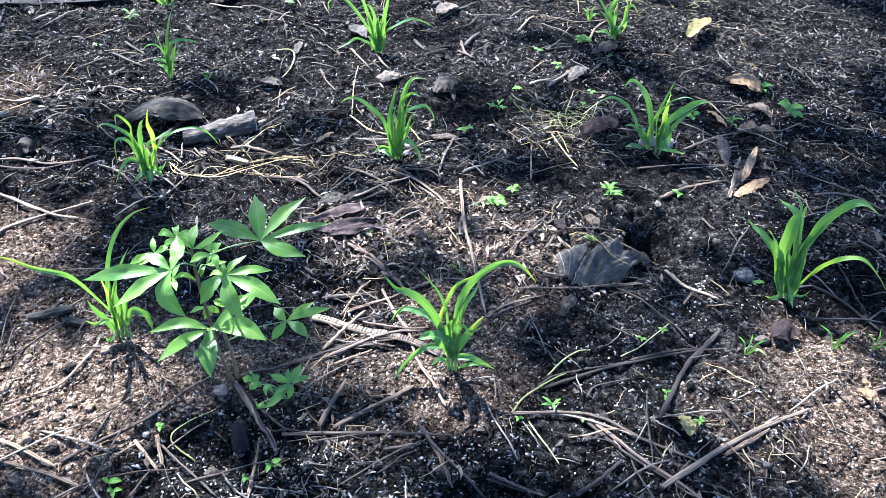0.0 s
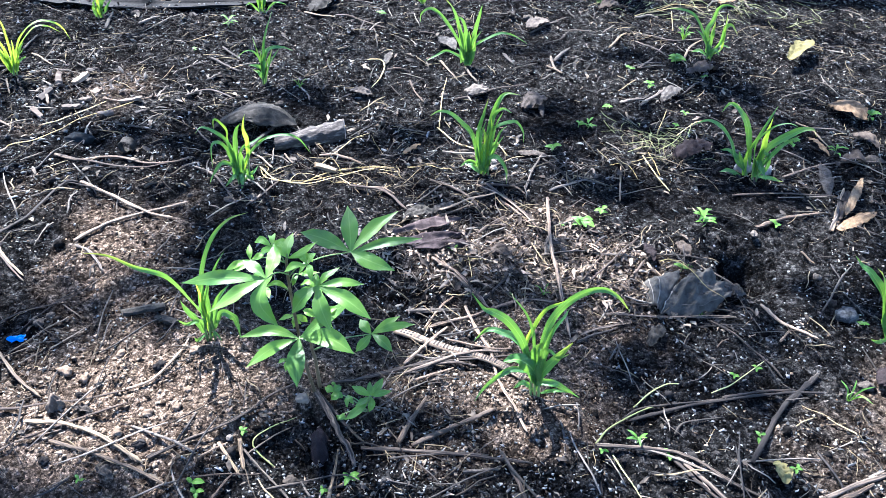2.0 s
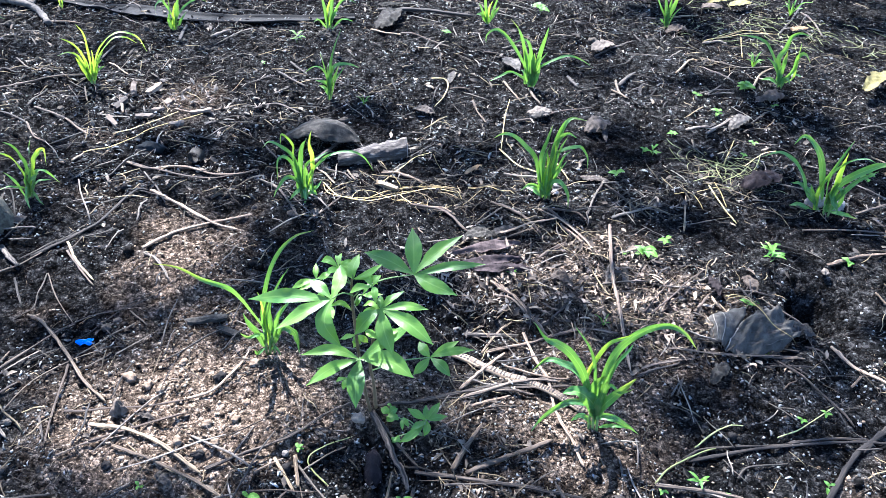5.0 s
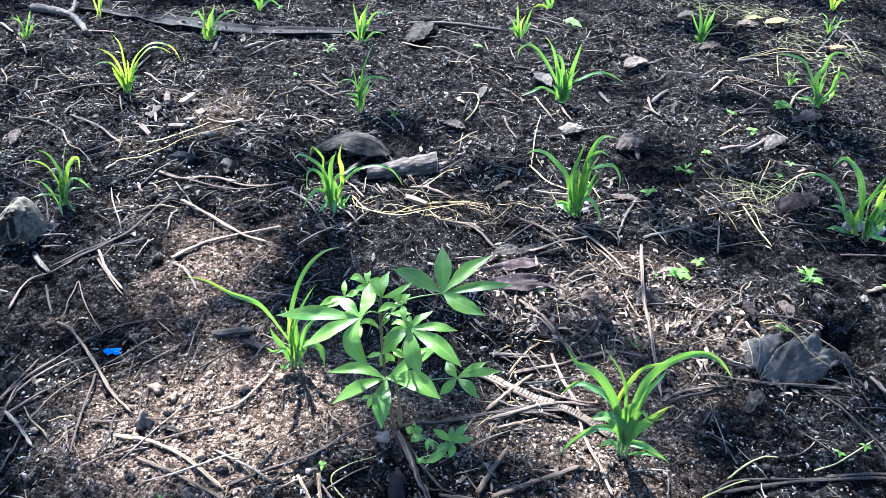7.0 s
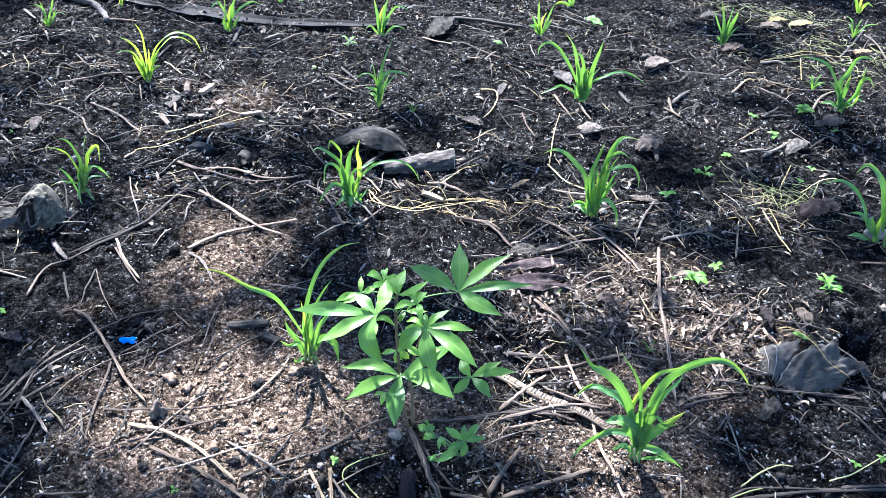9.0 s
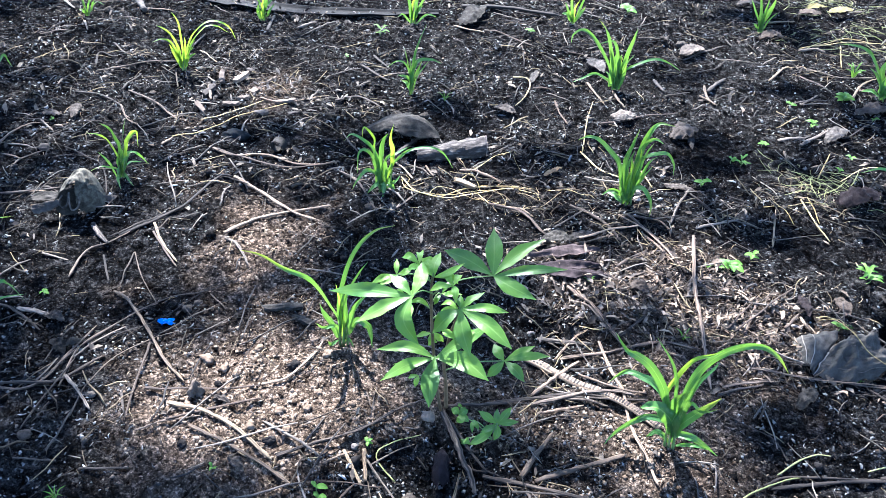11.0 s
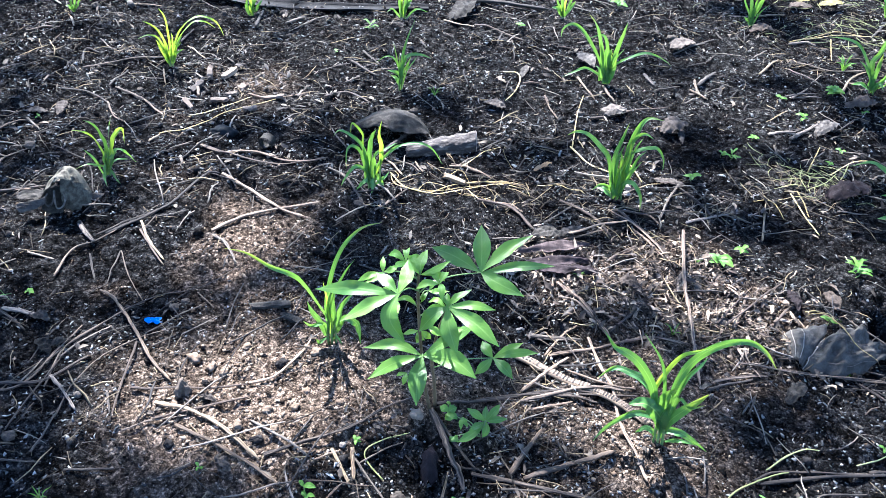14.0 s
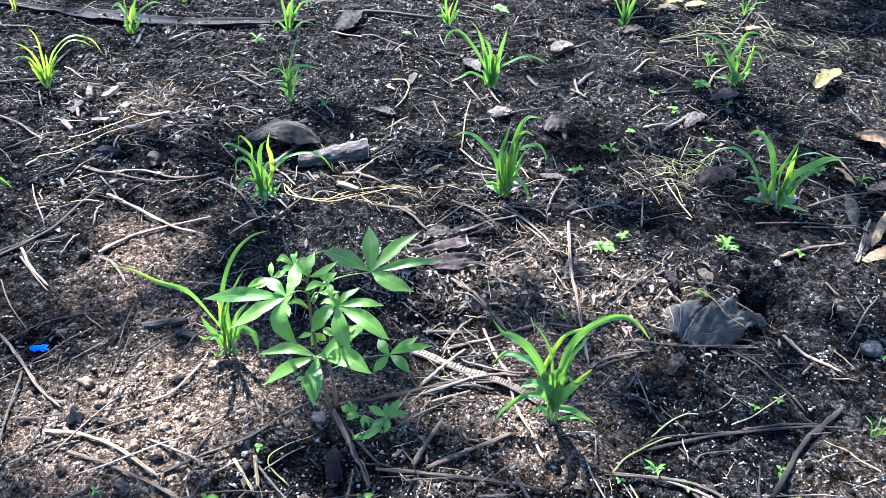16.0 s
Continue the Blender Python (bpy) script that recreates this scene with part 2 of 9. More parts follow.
M_VEIN = varied("leaf_vein", [(0.2, (0.13, 0.112, 0.09)), (0.9, (0.28, 0.25, 0.205))], grain=80, relief=0.0005)
M_LITTER = varied("leaf_litter", [(0.1, (0.012, 0.0095, 0.0075)), (0.5, (0.042, 0.0340, 0.0255)), (0.95, (0.140, 0.115, 0.084))], per="piece", spread=0.95, relief=0.0008)
M_LITTERHEAP = varied("tan_leaf_litter", [(0.1, (0.013, 0.0097, 0.0070)), (0.5, (0.064, 0.0480, 0.0340)), (0.95, (0.27, 0.208, 0.142))], per="piece", spread=0.95, relief=0.0008)
M_STONE = varied("pale_stone", [(0.2, (0.020, 0.0175, 0.0150)), (0.6, (0.062, 0.0535, 0.0440)), (1.0, (0.19, 0.165, 0.135))], grain=140, fine=700, relief=0.006, rough=0.95, spec=0.1)
M_WHITESTONE = varied("white_stone", [(0.2, (0.08, 0.072, 0.065)), (0.6, (0.22, 0.20, 0.18)), (1.0, (0.42, 0.385, 0.35))], grain=90, relief=0.004)
M_BLUESTONE = varied("slate_stone", [(0.2, (0.004, 0.0055, 0.0065)), (0.6, (0.012, 0.0155, 0.0180)), (1.0, (0.050, 0.056, 0.060))], grain=60, relief=0.002, rough=0.8, spec=0.1)
M_LOG = varied("weathered_wood", [(0.36, (0.024, 0.020, 0.017)), (0.52, (0.115, 0.100, 0.083)), (0.70, (0.33, 0.295, 0.25))], grain=110, fine=380, relief=0.010, streak=16.0)
M_CUT = varied("cut_wood", [(0.2, (0.10, 0.085, 0.07)), (0.6, (0.26, 0.225, 0.19)), (1.0, (0.42, 0.37, 0.32))], grain=120, fine=500, relief=0.002)
M_HOSE = varied("black_plastic", [(0.2, (0.003, 0.0034, 0.0038)), (0.70, (0.007, 0.0078, 0.0085)), (0.95, (0.022, 0.021, 0.020))], grain=18, relief=0.003, rough=0.75, spec=0.08)
M_BLUE = varied("blue_plastic", [(0.2, (0.004, 0.10, 0.42)), (0.7, (0.01, 0.22, 0.72)), (1.0, (0.15, 0.45, 0.85))], grain=120, relief=0.001, rough=0.35, spec=0.5)
M_MAIZE = leaf_material("maize_leaf", (0.026, 0.092, 0.026), (0.074, 0.168, 0.036), (0.19, 0.38, 0.035), rough=0.42, tip=0.55, glass=0.26, spec=0.38, pattern="parallel")
# for yellowing blades; its colour also stands for sun shining through blades
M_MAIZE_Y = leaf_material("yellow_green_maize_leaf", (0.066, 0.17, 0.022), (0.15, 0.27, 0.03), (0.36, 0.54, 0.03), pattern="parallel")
M_CASS = leaf_material("cassava_leaf", (0.028, 0.088, 0.018), (0.098, 0.190, 0.024), (0.29, 0.49, 0.03), vein=(0.18, 0.29, 0.07), rough=0.42, spec=0.34, glass=0.25, pattern="pinnate")
M_CASS_Y = leaf_material("young_cassava_leaf", (0.07, 0.17, 0.025), (0.15, 0.28, 0.045), (0.36, 0.56, 0.05), rough=0.5, spec=0.3)
M_WEED = leaf_material("weed_leaf", (0.035, 0.105, 0.016), (0.085, 0.185, 0.022), (0.20, 0.38, 0.03), rough=0.55, spec=0.22, glass=0.28)
M_STEM = varied("green_stem", [(0.2, (0.06, 0.12, 0.03)), (0.6, (0.13, 0.20, 0.06)), (1.0, (0.26, 0.28, 0.13))], grain=60, relief=0.0006, rough=0.5)
M_WOODSTEM = varied("cassava_stem", [(0.2, (0.07, 0.052, 0.026)), (0.6, (0.16, 0.118, 0.062)), (1.0, (0.28, 0.205, 0.120))], grain=60, relief=0.001, rough=0.6)
M_BARK = varied("tree_bark", [(0.2, (0.05, 0.04, 0.03)), (0.8, (0.2, 0.16, 0.12))], grain=6, fine=60, relief=0.02)
M_TREELEAF = leaf_material("tree_leaf", (0.03, 0.09, 0.02), (0.06, 0.15, 0.03), (0.12, 0.3, 0.03))


# ---- mesh tools ----
def mesh_object(name, verts, faces, material, smooth=True, uvs=None):
    me = bpy.data.meshes.new(name)
    me.from_pydata([tuple(v) for v in verts], [], [tuple(f) for f in faces])
    me.materials.append(material)
    me.polygons.foreach_set("use_smooth", [smooth] * len(me.polygons))
    if uvs is not None:
        layer = me.uv_layers.new(name="UVMap")
        index = np.empty(len(me.loops), dtype=np.int32)
        me.loops.foreach_get("vertex_index", index)
        layer.data.foreach_set("uv", np.asarray(uvs, dtype=np.float32)[index].ravel())
    me.update()
    return new(name, me)


def part(name, geo, material, parent, label="", smooth=True):
    """Links verts, faces (and uvs) as one mesh under a thing or a part; the verts are in the thing's own frame."""
    ob = mesh_object(name, geo[0], geo[1], material, smooth, geo[2] if len(geo) > 2 else None)
    ob.parent = parent
    return tagged(ob, label=label)


def empty(name, x, y, z):
    ob = new(name)
    ob.empty_display_size = 0.05
    ob.location = (x, y, z)
    return ob


TABLES = {}


def vn(x, y, size, seed):
    """Smooth value noise, -1 to 1."""
    if seed not in TABLES:
        TABLES[seed] = np.random.RandomState(seed).rand(256, 256) * 2 - 1
    tab = TABLES[seed]
    u, v = np.asarray(x) / size + 91.7, np.asarray(y) / size + 53.3
    i, j = np.floor(u).astype(int), np.floor(v).astype(int)
    a, b = u - i, v - j
    a, b = a * a * (3 - 2 * a), b * b * (3 - 2 * b)
    i0, i1, j0, j1 = i & 255, (i + 1) & 255, j & 255, (j + 1) & 255
    return (tab[i0, j0] * (1 - a) + tab[i1, j0] * a) * (1 - b) + (tab[i0, j1] * (1 - a) + tab[i1, j1] * a) * b


# mounds and hollows of the bed: x, y, radius, height
RELIEF = [(-0.72, 0.98, 0.30, 0.022), (-0.45, 1.10, 0.14, 0.022), (-0.36, 0.90, 0.09, -0.040), (-0.47, 0.93, 0.09, -0.045), (0.645, 1.810, 0.080, -0.12), (0.645, 1.810, 0.055, -0.08),
          (0.72, 1.66, 0.10, 0.010), (0.05, 1.26, 0.20, 0.012), (-1.30, 1.62, 0.25, 0.012), (0.10, 1.75, 0.30, 0.014), (-0.62, 1.98, 0.12, -0.016)]


def height(x, y):
    x, y = np.asarray(x, float), np.asarray(y, float)
    near = np.clip((14 - np.hypot(x, y)) / 6, 0, 1)
    h = 0.012 * vn(x, y, 0.42, 11) + 0.008 * vn(x, y, 0.15, 12) + 0.0105 * vn(x, y, 0.055, 13) + 0.0062 * vn(x, y, 0.026, 14) + 0.0040 * vn(x, y, 0.0145, 15)
    clod = np.clip(vn(x, y, 0.035, 16) - 0.35, 0, 1) * np.clip(vn(x, y, 0.5, 17) + 0.3, 0, 1)
    h = h + 0.020 * clod
    for mx, my, r, up in RELIEF:
        h = h + up * np.exp(-((x - mx) ** 2 + (y - my) ** 2) / (r * r))
    return h * near


def hz(x, y):
    return float(height(np.array([x]), np.array([y]))[0])


def spline(points, count):
    """Catmull-Rom through the points, evenly by number."""
    p = np.array(points, float)
    if len(p) == 2:
        s = np.linspace(0, 1, count)[:, None]
        return p[0] * (1 - s) + p[1] * s
    q = np.vstack([2 * p[0] - p[1], p, 2 * p[-1] - p[-2]])
    out = []
    for t in np.linspace(0, len(p) - 1 - 1e-9, count):
        k = int(t)
        f = t - k
        a, b, c, d = q[k], q[k + 1], q[k + 2], q[k + 3]
        out.append(0.5 * (2 * b + (c - a) * f + (2 * a - 5 * b + 4 * c - d) * f * f + (3 * b - a - 3 * c + d) * f ** 3))
    return np.array(out)


def frames_along(path, up=(0, 0, 1)):
    """Tangent, side and normal at each point of a path."""
    tan = np.gradient(path, axis=0)
    tan /= np.linalg.norm(tan, axis=1)[:, None] + 1e-12
    side = np.cross(tan, np.array(up, float))
    bad = np.linalg.norm(side, axis=1) < 1e-3
    side[bad] = (1, 0, 0)
    side /= np.linalg.norm(side, axis=1)[:, None]
    return tan, side, np.cross(side, tan)


def tube(path, radii, sides=7, flat=1.0, seed=0, rough=0.12):
    """A closed, slightly knotty tube along a path."""
    rs = np.random.RandomState(seed)
    path = np.asarray(path, float)
    radii = np.broadcast_to(np.asarray(radii, float), (len(path),))
    _, side, nor = frames_along(path)
    verts, faces, uvs = [], [], []
    for k in range(len(path)):
        knot = 1 + rough * rs.randn()
        for s in range(sides):
            a = 2 * math.pi * s / sides
            wob = 1 + rough * 0.6 * rs.randn()
            verts.append(path[k] + radii[k] * knot * wob * (math.cos(a) * side[k] + flat * math.sin(a) * nor[k]))
            uvs.append((s / sides, k / len(path)))
    for k in range(len(path) - 1):
        for s in range(sides):
            t = (s + 1) % sides
            faces.append((k * sides + s, k * sides + t, (k + 1) * sides + t, (k + 1) * sides + s))
    faces.append(tuple(range(sides - 1, -1, -1)))
    last = (len(path) - 1) * sides
    faces.append(tuple(range(last, last + sides)))
    return verts, faces, uvs


def blade(path, width, up=(0, -0.45, 0.85), fold=0.25, ripple=0.0, seed=0, profile="maize", twist=0.0):
    """A leaf blade along a path: folded along its midrib, five points across."""
    rs = np.random.RandomState(seed)
    path = np.asarray(path, float)
    _, side, nor = frames_along(path, up)
    n = len(path)
    verts, faces, uvs = [], [], []
    phase = rs.rand() * 6
    if twist:
        ang = (twist * (np.linspace(0, 1, n) - 0.25))[:, None]
        side, nor = side * np.cos(ang) + nor * np.sin(ang), nor * np.cos(ang) - side * np.sin(ang)
    for k in range(n):
        s = k / (n - 1)
        if profile == "maize":
            w = 0.80 * width * (0.17 + 0.87 * min(1, s / 0.40)) * max(0.0, 1 - max(0, (s - 0.42) / 0.58) ** 1.8)
        elif profile == "strap":
            w = width * min(1.0, 0.42 + 0.58 * s / 0.30) * (1 - max(0.0, (s - 0.45) / 0.55) ** 1.7)
        elif profile == "leaflet":
            w = width * math.sin(math.pi * min(1, s * 0.97 + 0.03) ** 1.15) ** 1.10 * (1 - 0.12 * s)
        else:
            w = width * math.sin(math.pi * (0.04 + 0.95 * s)) ** 0.75
        w = max(w, width * 0.03)
        for c in (-1, -0.5, 0, 0.5, 1):
            lift = fold * w * 0.5 * abs(c) + ripple * w * c * math.sin(9 * s + phase + c) + 0.45 * ripple * w * abs(c) ** 3 * math.sin(26 * s + 2 * phase + 2.5 * c)
            verts.append(path[k] + side[k] * (c * w * 0.5) + nor[k] * lift)
            uvs.append((0.5 + c / 2, s))
    for k in range(n - 1):
        for c in range(4):
            a = k * 5 + c
            faces.append((a, a + 1, a + 6, a + 5))
    return verts, faces, uvs


# ---- kinds of things ----
COUNT = [0]


def seed_next():
    COUNT[0] += 1
    return COUNT[0]


TWIG_LABEL = {
    "dark": "thin dark brown twig lying on the black soil",
    "brown": "dry brown twig lying on the soil",
    "grey": "weathered grey twig lying on the soil",
    "pale": "pale dry straw-coloured stalk lying on the soil",
    "straw": "dry yellow straw stem lying on the soil",
    "vine": "thin yellow-green creeping vine on the soil",
}


def twig(kind, r, *pts, flat=0.7, lift=0.0, bow=0.0, group="twigs on the soil"):
    """A twig that lies along the ground through the points (x, y), r metres thick at its middle."""
    k = seed_next()
    flat = flat * (0.6 + 0.4 * ((k * 37) % 10) / 10)
    r = r * 0.6 if kind in ("vine", "straw") else r
    r = r if r < 0.006 else 0.006 + 0.6 * (r - 0.006)
    n = max(6, 5 * len(pts))
    path = spline([(x, y, 0) for x, y in pts], n)
    rs = np.random.RandomState(k)
    path[1:-1, :2] += rs.randn(n - 2, 2) * r * 0.12
    g = height(path[:, 0], path[:, 1])
    chord = np.linspace(g[0], g[-1], n)
    z = np.maximum(0.6 * chord + 0.4 * g, g) + r * flat * 0.9 + 0.0055 + lift
    for _ in range(4):
        z = np.convolve(np.r_[z[0], z, z[-1]], (0.25, 0.5, 0.25), "valid")
    path[:, 2] = z + bow * np.sin(np.linspace(0, math.pi, n)) ** 0.6
    radii = r * (1.08 - 0.35 * np.linspace(0, 1, n)) * (1 + 0.08 * rs.randn(n))
    radii[0] *= 0.8
    radii[-1] *= 0.55
    o = path[0].copy()
    name = "vine" if kind == "vine" else "stalk" if kind in ("pale", "straw") else "twig"
    geo = tube(path - o, radii, 7 if r > 0.003 else 5, flat, k, 0.06 if r < 0.004 else 0.09)
    ob = mesh_object(name, *geo[:2], M_TWIG[kind], True, geo[2])
    ob.location = o
    return tagged(ob, TWIG_LABEL[kind], "vine" if kind == "vine" else "twig", group)


def ribbed_stalk(r, *pts):
    """A flat, pale palm stalk with a row of dark leaf scars along it."""
    n = 24
    path = spline([(x, y, 0) for x, y in pts], n)
    g = height(path[:, 0], path[:, 1])
    path[:, 2] = np.maximum(np.linspace(g[0], g[-1], n), g) + 0.006
    o = path[0].copy()
    root = empty("palm_stalk", *o)
    part("rachis", tube(path - o, r * np.linspace(1.1, 0.75, n), 8, 0.5, 6, 0.03), M_RACHIS, root)
    _, side, nor = frames_along(path)
    for k in range(1, n - 1):
        for f in (0.0, 0.5):
            c = path[k] * (1 - f) + path[k + 1] * f - o + nor[k] * r * 0.40
            a, b = side[k] * r * 0.55, (path[k + 1] - path[k]) * 0.13
            u = nor[k] * 0.0014
            box = [c - a - b, c + a - b, c + a + b, c - a + b]
            verts = box + [p + u for p in box]
            part("leaf_scar", (verts, [(4, 5, 6, 7), (0, 1, 5, 4), (1, 2, 6, 5), (2, 3, 7, 6), (3, 0, 4, 7)]), M_TWIG["dark"], root, smooth=False)
    return tagged(root, "flat pale palm stalk with dark leaf scars", "stalk", "twigs on the soil")


def curled_leaf(x, y, r, width, turn):
    """A dead leaf rolled up on itself like a scroll."""
    n, m = 30, 5
    ct, st = math.cos(radians(turn)), math.sin(radians(turn))
    verts, faces, uvs = [], [], []
    for i in range(n + 1):
        a = 2 * math.pi * 1.35 * i / n - 0.6
        q = r * (1 - 0.45 * i / n)
        for j in range(m + 1):
            v = (j / m - 0.5) * width * (1 - 0.35 * i / n)
            q2 = q * (1 + 0.08 * float(vn(i * 0.1, j * 0.2, 0.3, 35)))
            u, z = q2 * math.sin(a), r + q2 * -math.cos(a)
            verts.append((u * ct - v * st, u * st + v * ct, z))
            uvs.append((j / m, i / n))
    for i in range(n):
        for j in range(m):
            p = i * (m + 1) + j
            faces.append((p, p + 1, p + m + 2, p + m + 1))
    k = len(verts)
    verts += [(a * 0.97, b * 0.97, c * 0.985 + 0.001) for a, b, c in verts]
    faces += [tuple(k + i for i in reversed(f)) for f in list(faces)]
    ob = mesh_object("curled_leaf", verts, faces, M_DEAD["umber"], True, uvs + uvs)
    ob.location = (x, y, hz(x, y) - 0.004)
    return tagged(ob, "small brown dead leaf rolled up like a scroll", "dead leaf", "dead leaves")


def maize(x, y, face, label=""):
    """The foot of a maize seedling; its blades and culms are drawn in an upright plane whose u axis is turned by face."""
    root = empty("maize_seedling", x, y, hz(x, y) - 0.003)
    FACES[root.name] = radians(face)
    return tagged(root, label or "young green maize seedling with arching blades in dark soil", "maize seedling", "maize seedlings in rows")


FACES = {}


def in_plane(root, lean, pts, count):
    """A smooth path through (u, z) in cm of the plant's plane, which leans out of it by lean cm towards its tip."""
    a = FACES[root.name]
    path = spline([(u, 0, z) for u, z in pts], count) / 100
    out = -lean / 100 * np.linspace(0, 1, count) ** 1.4
    return np.c_[path[:, 0] * math.cos(a) - out * math.sin(a), path[:, 0] * math.sin(a) + out * math.cos(a), path[:, 2]]


def strap(root, width, lean, *pts, yellow=False, form="strap"):
    """One maize blade: width in cm, then its run from the sheath to the tip."""
    k = seed_next()
    rs = np.random.RandomState(k + 500)
    if pts[0][1] > 2.5:
        pts = ((pts[0][0] * 0.45, max(1.0, pts[0][1] * 0.45)),) + pts
    n = 12 + 4 * len(pts)
    path = in_plane(root, lean, pts, n)
    ln = float(np.linalg.norm(np.diff(path, axis=0), axis=1).sum())
    s = np.linspace(0, 1, n)
    path[:, 2] += 0.010 * ln * s * np.sin(9 * s + 6 * rs.rand())
    up = (rs.uniform(-0.35, 0.35), -0.72 + rs.uniform(-0.2, 0.2), 0.68)
    geo = blade(path, 0.82 * width / 100, up, rs.uniform(0.25, 0.6), 0.22, k, form, twist=rs.uniform(-0.7, 0.7))
    return part("leaf", geo, M_MAIZE_Y if yellow else M_MAIZE, root, "yellow-green blade" if yellow else "")


def broad(root, width, lean, *pts):
    """A short, broad lower leaf of a maize seedling."""
    return strap(root, width * 1.05, lean, *pts, form="oval")


def inner_blades(root, count, tall, yellow=0.0):
    """Thin young blades that stand in the heart of a seedling; tall in cm."""
    rs = np.random.RandomState(seed_next() + 800)
    for _ in range(count):
        h, out = tall * rs.uniform(0.45, 1.0), rs.uniform(-0.45, 0.45)
        bend = rs.uniform(-0.15, 0.35)
        strap(root, rs.uniform(0.7, 1.2), rs.uniform(-4, 4), (out * 1.5, 0.5), (out * h * 0.45, h * 0.55), (out * h * (0.9 + bend), h * (0.95 - bend * 0.4)), yellow=bool(rs.rand() < yellow))


def culm(root, *pts):
    """A pale sheathed stem of a maize seedling."""
    k = seed_next()
    path = in_plane(root, 0, pts, 7)
    path[0, 2] -= 0.008
    return part("stem", tube(path, np.linspace(0.0036, 0.0022, 7), 7, 1.0, k, 0.05), M_STEM, root)


def stem(root, r0, r1, *pts):
    k = seed_next()
    n = 5 * len(pts)
    return part("stem", tube(spline(pts, n), np.linspace(r0, r1, n), 8, 1, k, 0.06), M_WOODSTEM, root)


def petiole(root, node, centre):
    """The thin stalk of a palmate leaf, from the stem's node to the leaf's centre."""
    node, centre = np.array(node, float), np.array(centre, float)
    mid = (node + centre) / 2 + np.array((0, 0, 0.010))
    return part("petiole", tube(spline([node, mid, centre], 9), np.linspace(0.0016, 0.0010, 9), 6, 1, seed_next(), 0.03), M_STEM, root)


def leaflet(stalk, width, centre, mid, tip, material=None):
    """One finger of a palmate leaf, from the leaf's centre over mid to its tip."""
    k = seed_next()
    rs = np.random.RandomState(k + 40)
    geo = blade(spline([centre, mid, tip], 18), width, (rs.uniform(-0.25, 0.25), -0.5 + rs.uniform(-0.2, 0.2), 0.85), rs.uniform(0.12, 0.32), 0.10, k, "leaflet", twist=rs.uniform(-0.35, 0.35))
    return part("leaflet", geo, material or M_CASS, stalk)


def dead_leaf(kind, a, b, width, lift=0.012, arch=0.02, lobes=0.0, crumple=0.006, label="", name="dead_leaf", droop=0.0, pleat=0.0):
    """A dry leaf on the ground from a to b (x, y), arched along its length and crumpled; a thin sheet with real thickness."""
    k = seed_next()
    rs = np.random.RandomState(k + 900)
    ax, ay = a
    bx, by = b
    ln = math.hypot(bx - ax, by - ay)
    dx, dy = (bx - ax) / ln, (by - ay) / ln
    nl, nw = 24, 12
    base = hz((ax + bx) / 2, (ay + by) / 2)
    crumple = crumple if pleat else max(crumple, 0.085 * width)
    fold, curl = rs.uniform(0.05, 0.30), rs.uniform(-0.25, 0.45)
    top, faces, uvs = [], [], []
    for i in range(nl + 1):
        s = i / nl
        form = math.sin(math.pi * (0.04 + 0.94 * s) ** 0.85) ** 0.75
        for j in range(nw + 1):
            c = 2 * j / nw - 1
            side = 1 if c > 0 else 2
            edge = 1 + lobes * 0.5 * math.sin(s * (15 + side) + k) + (0.45 if pleat else 0.22) * float(vn(s, side, 0.12, 30 + k % 9)) + 0.12 * float(vn(s, side, 0.05, 31 + k % 9))
            half = width * 0.5 * form * edge
            x = ax + dx * ln * s - dy * c * half
            y = ay + dy * ln * s + dx * c * half
            x, y = x + 0.05 * width * float(vn(s, c, 0.4, 33)), y + 0.05 * width * float(vn(s, c, 0.4, 34))
            z = lift + arch * math.sin(math.pi * s) * (1 - 0.35 * c * c) - droop * c * c + fold * half * abs(c) + curl * half * c * c * math.sin(4 * s + k)
            ridge = 1 - 2 * abs(float(vn(x, y, max(0.010, width * 0.27), 40 + k % 7))) + 0.6 * (1 - 2 * abs(float(vn(x, y, max(0.007, width * 0.15), 50 + k % 5))))
            if pleat:
                ridge = 1.3 * math.cos(pleat * math.pi * c + 1.3 * math.sin(3 * s + k)) * (0.6 + 0.4 * math.sin(5 * s + 2 * c + k)) + 0.28 * ridge
            z += crumple * 0.8 * ridge
            g = hz(x, y) - base
            top.append(((x - ax), (y - ay), max(z, g + 0.003)))
            uvs.append((j / nw, s))
    for i in range(nl):
        for j in range(nw):
            p = i * (nw + 1) + j
            faces.append((p, p + 1, p + nw + 2, p + nw + 1))
    n = len(top)
    verts = top + [(x, y, z - 0.0012) for x, y, z in top]
    faces += [tuple(n + i for i in reversed(f)) for f in list(faces)]
    rim = [i * (nw + 1) for i in range(nl + 1)] + [nl * (nw + 1) + j for j in range(1, nw + 1)] + [i * (nw + 1) + nw for i in range(nl - 1, -1, -1)] + [j for j in range(nw - 1, 0, -1)]
    for p, q in zip(rim, rim[1:] + rim[:1]):
        faces.append((q, p, p + n, q + n))
    label = label or "dry %s dead leaf lying on the soil" % {"white": "bleached white", "yellow": "yellow"}.get(kind, kind)
    ob = mesh_object(name, verts, faces, M_DEAD[kind], True, uvs + uvs)
    ob.location = (ax, ay, base)
    return tagged(ob, label, "dead leaf", "dead leaves")


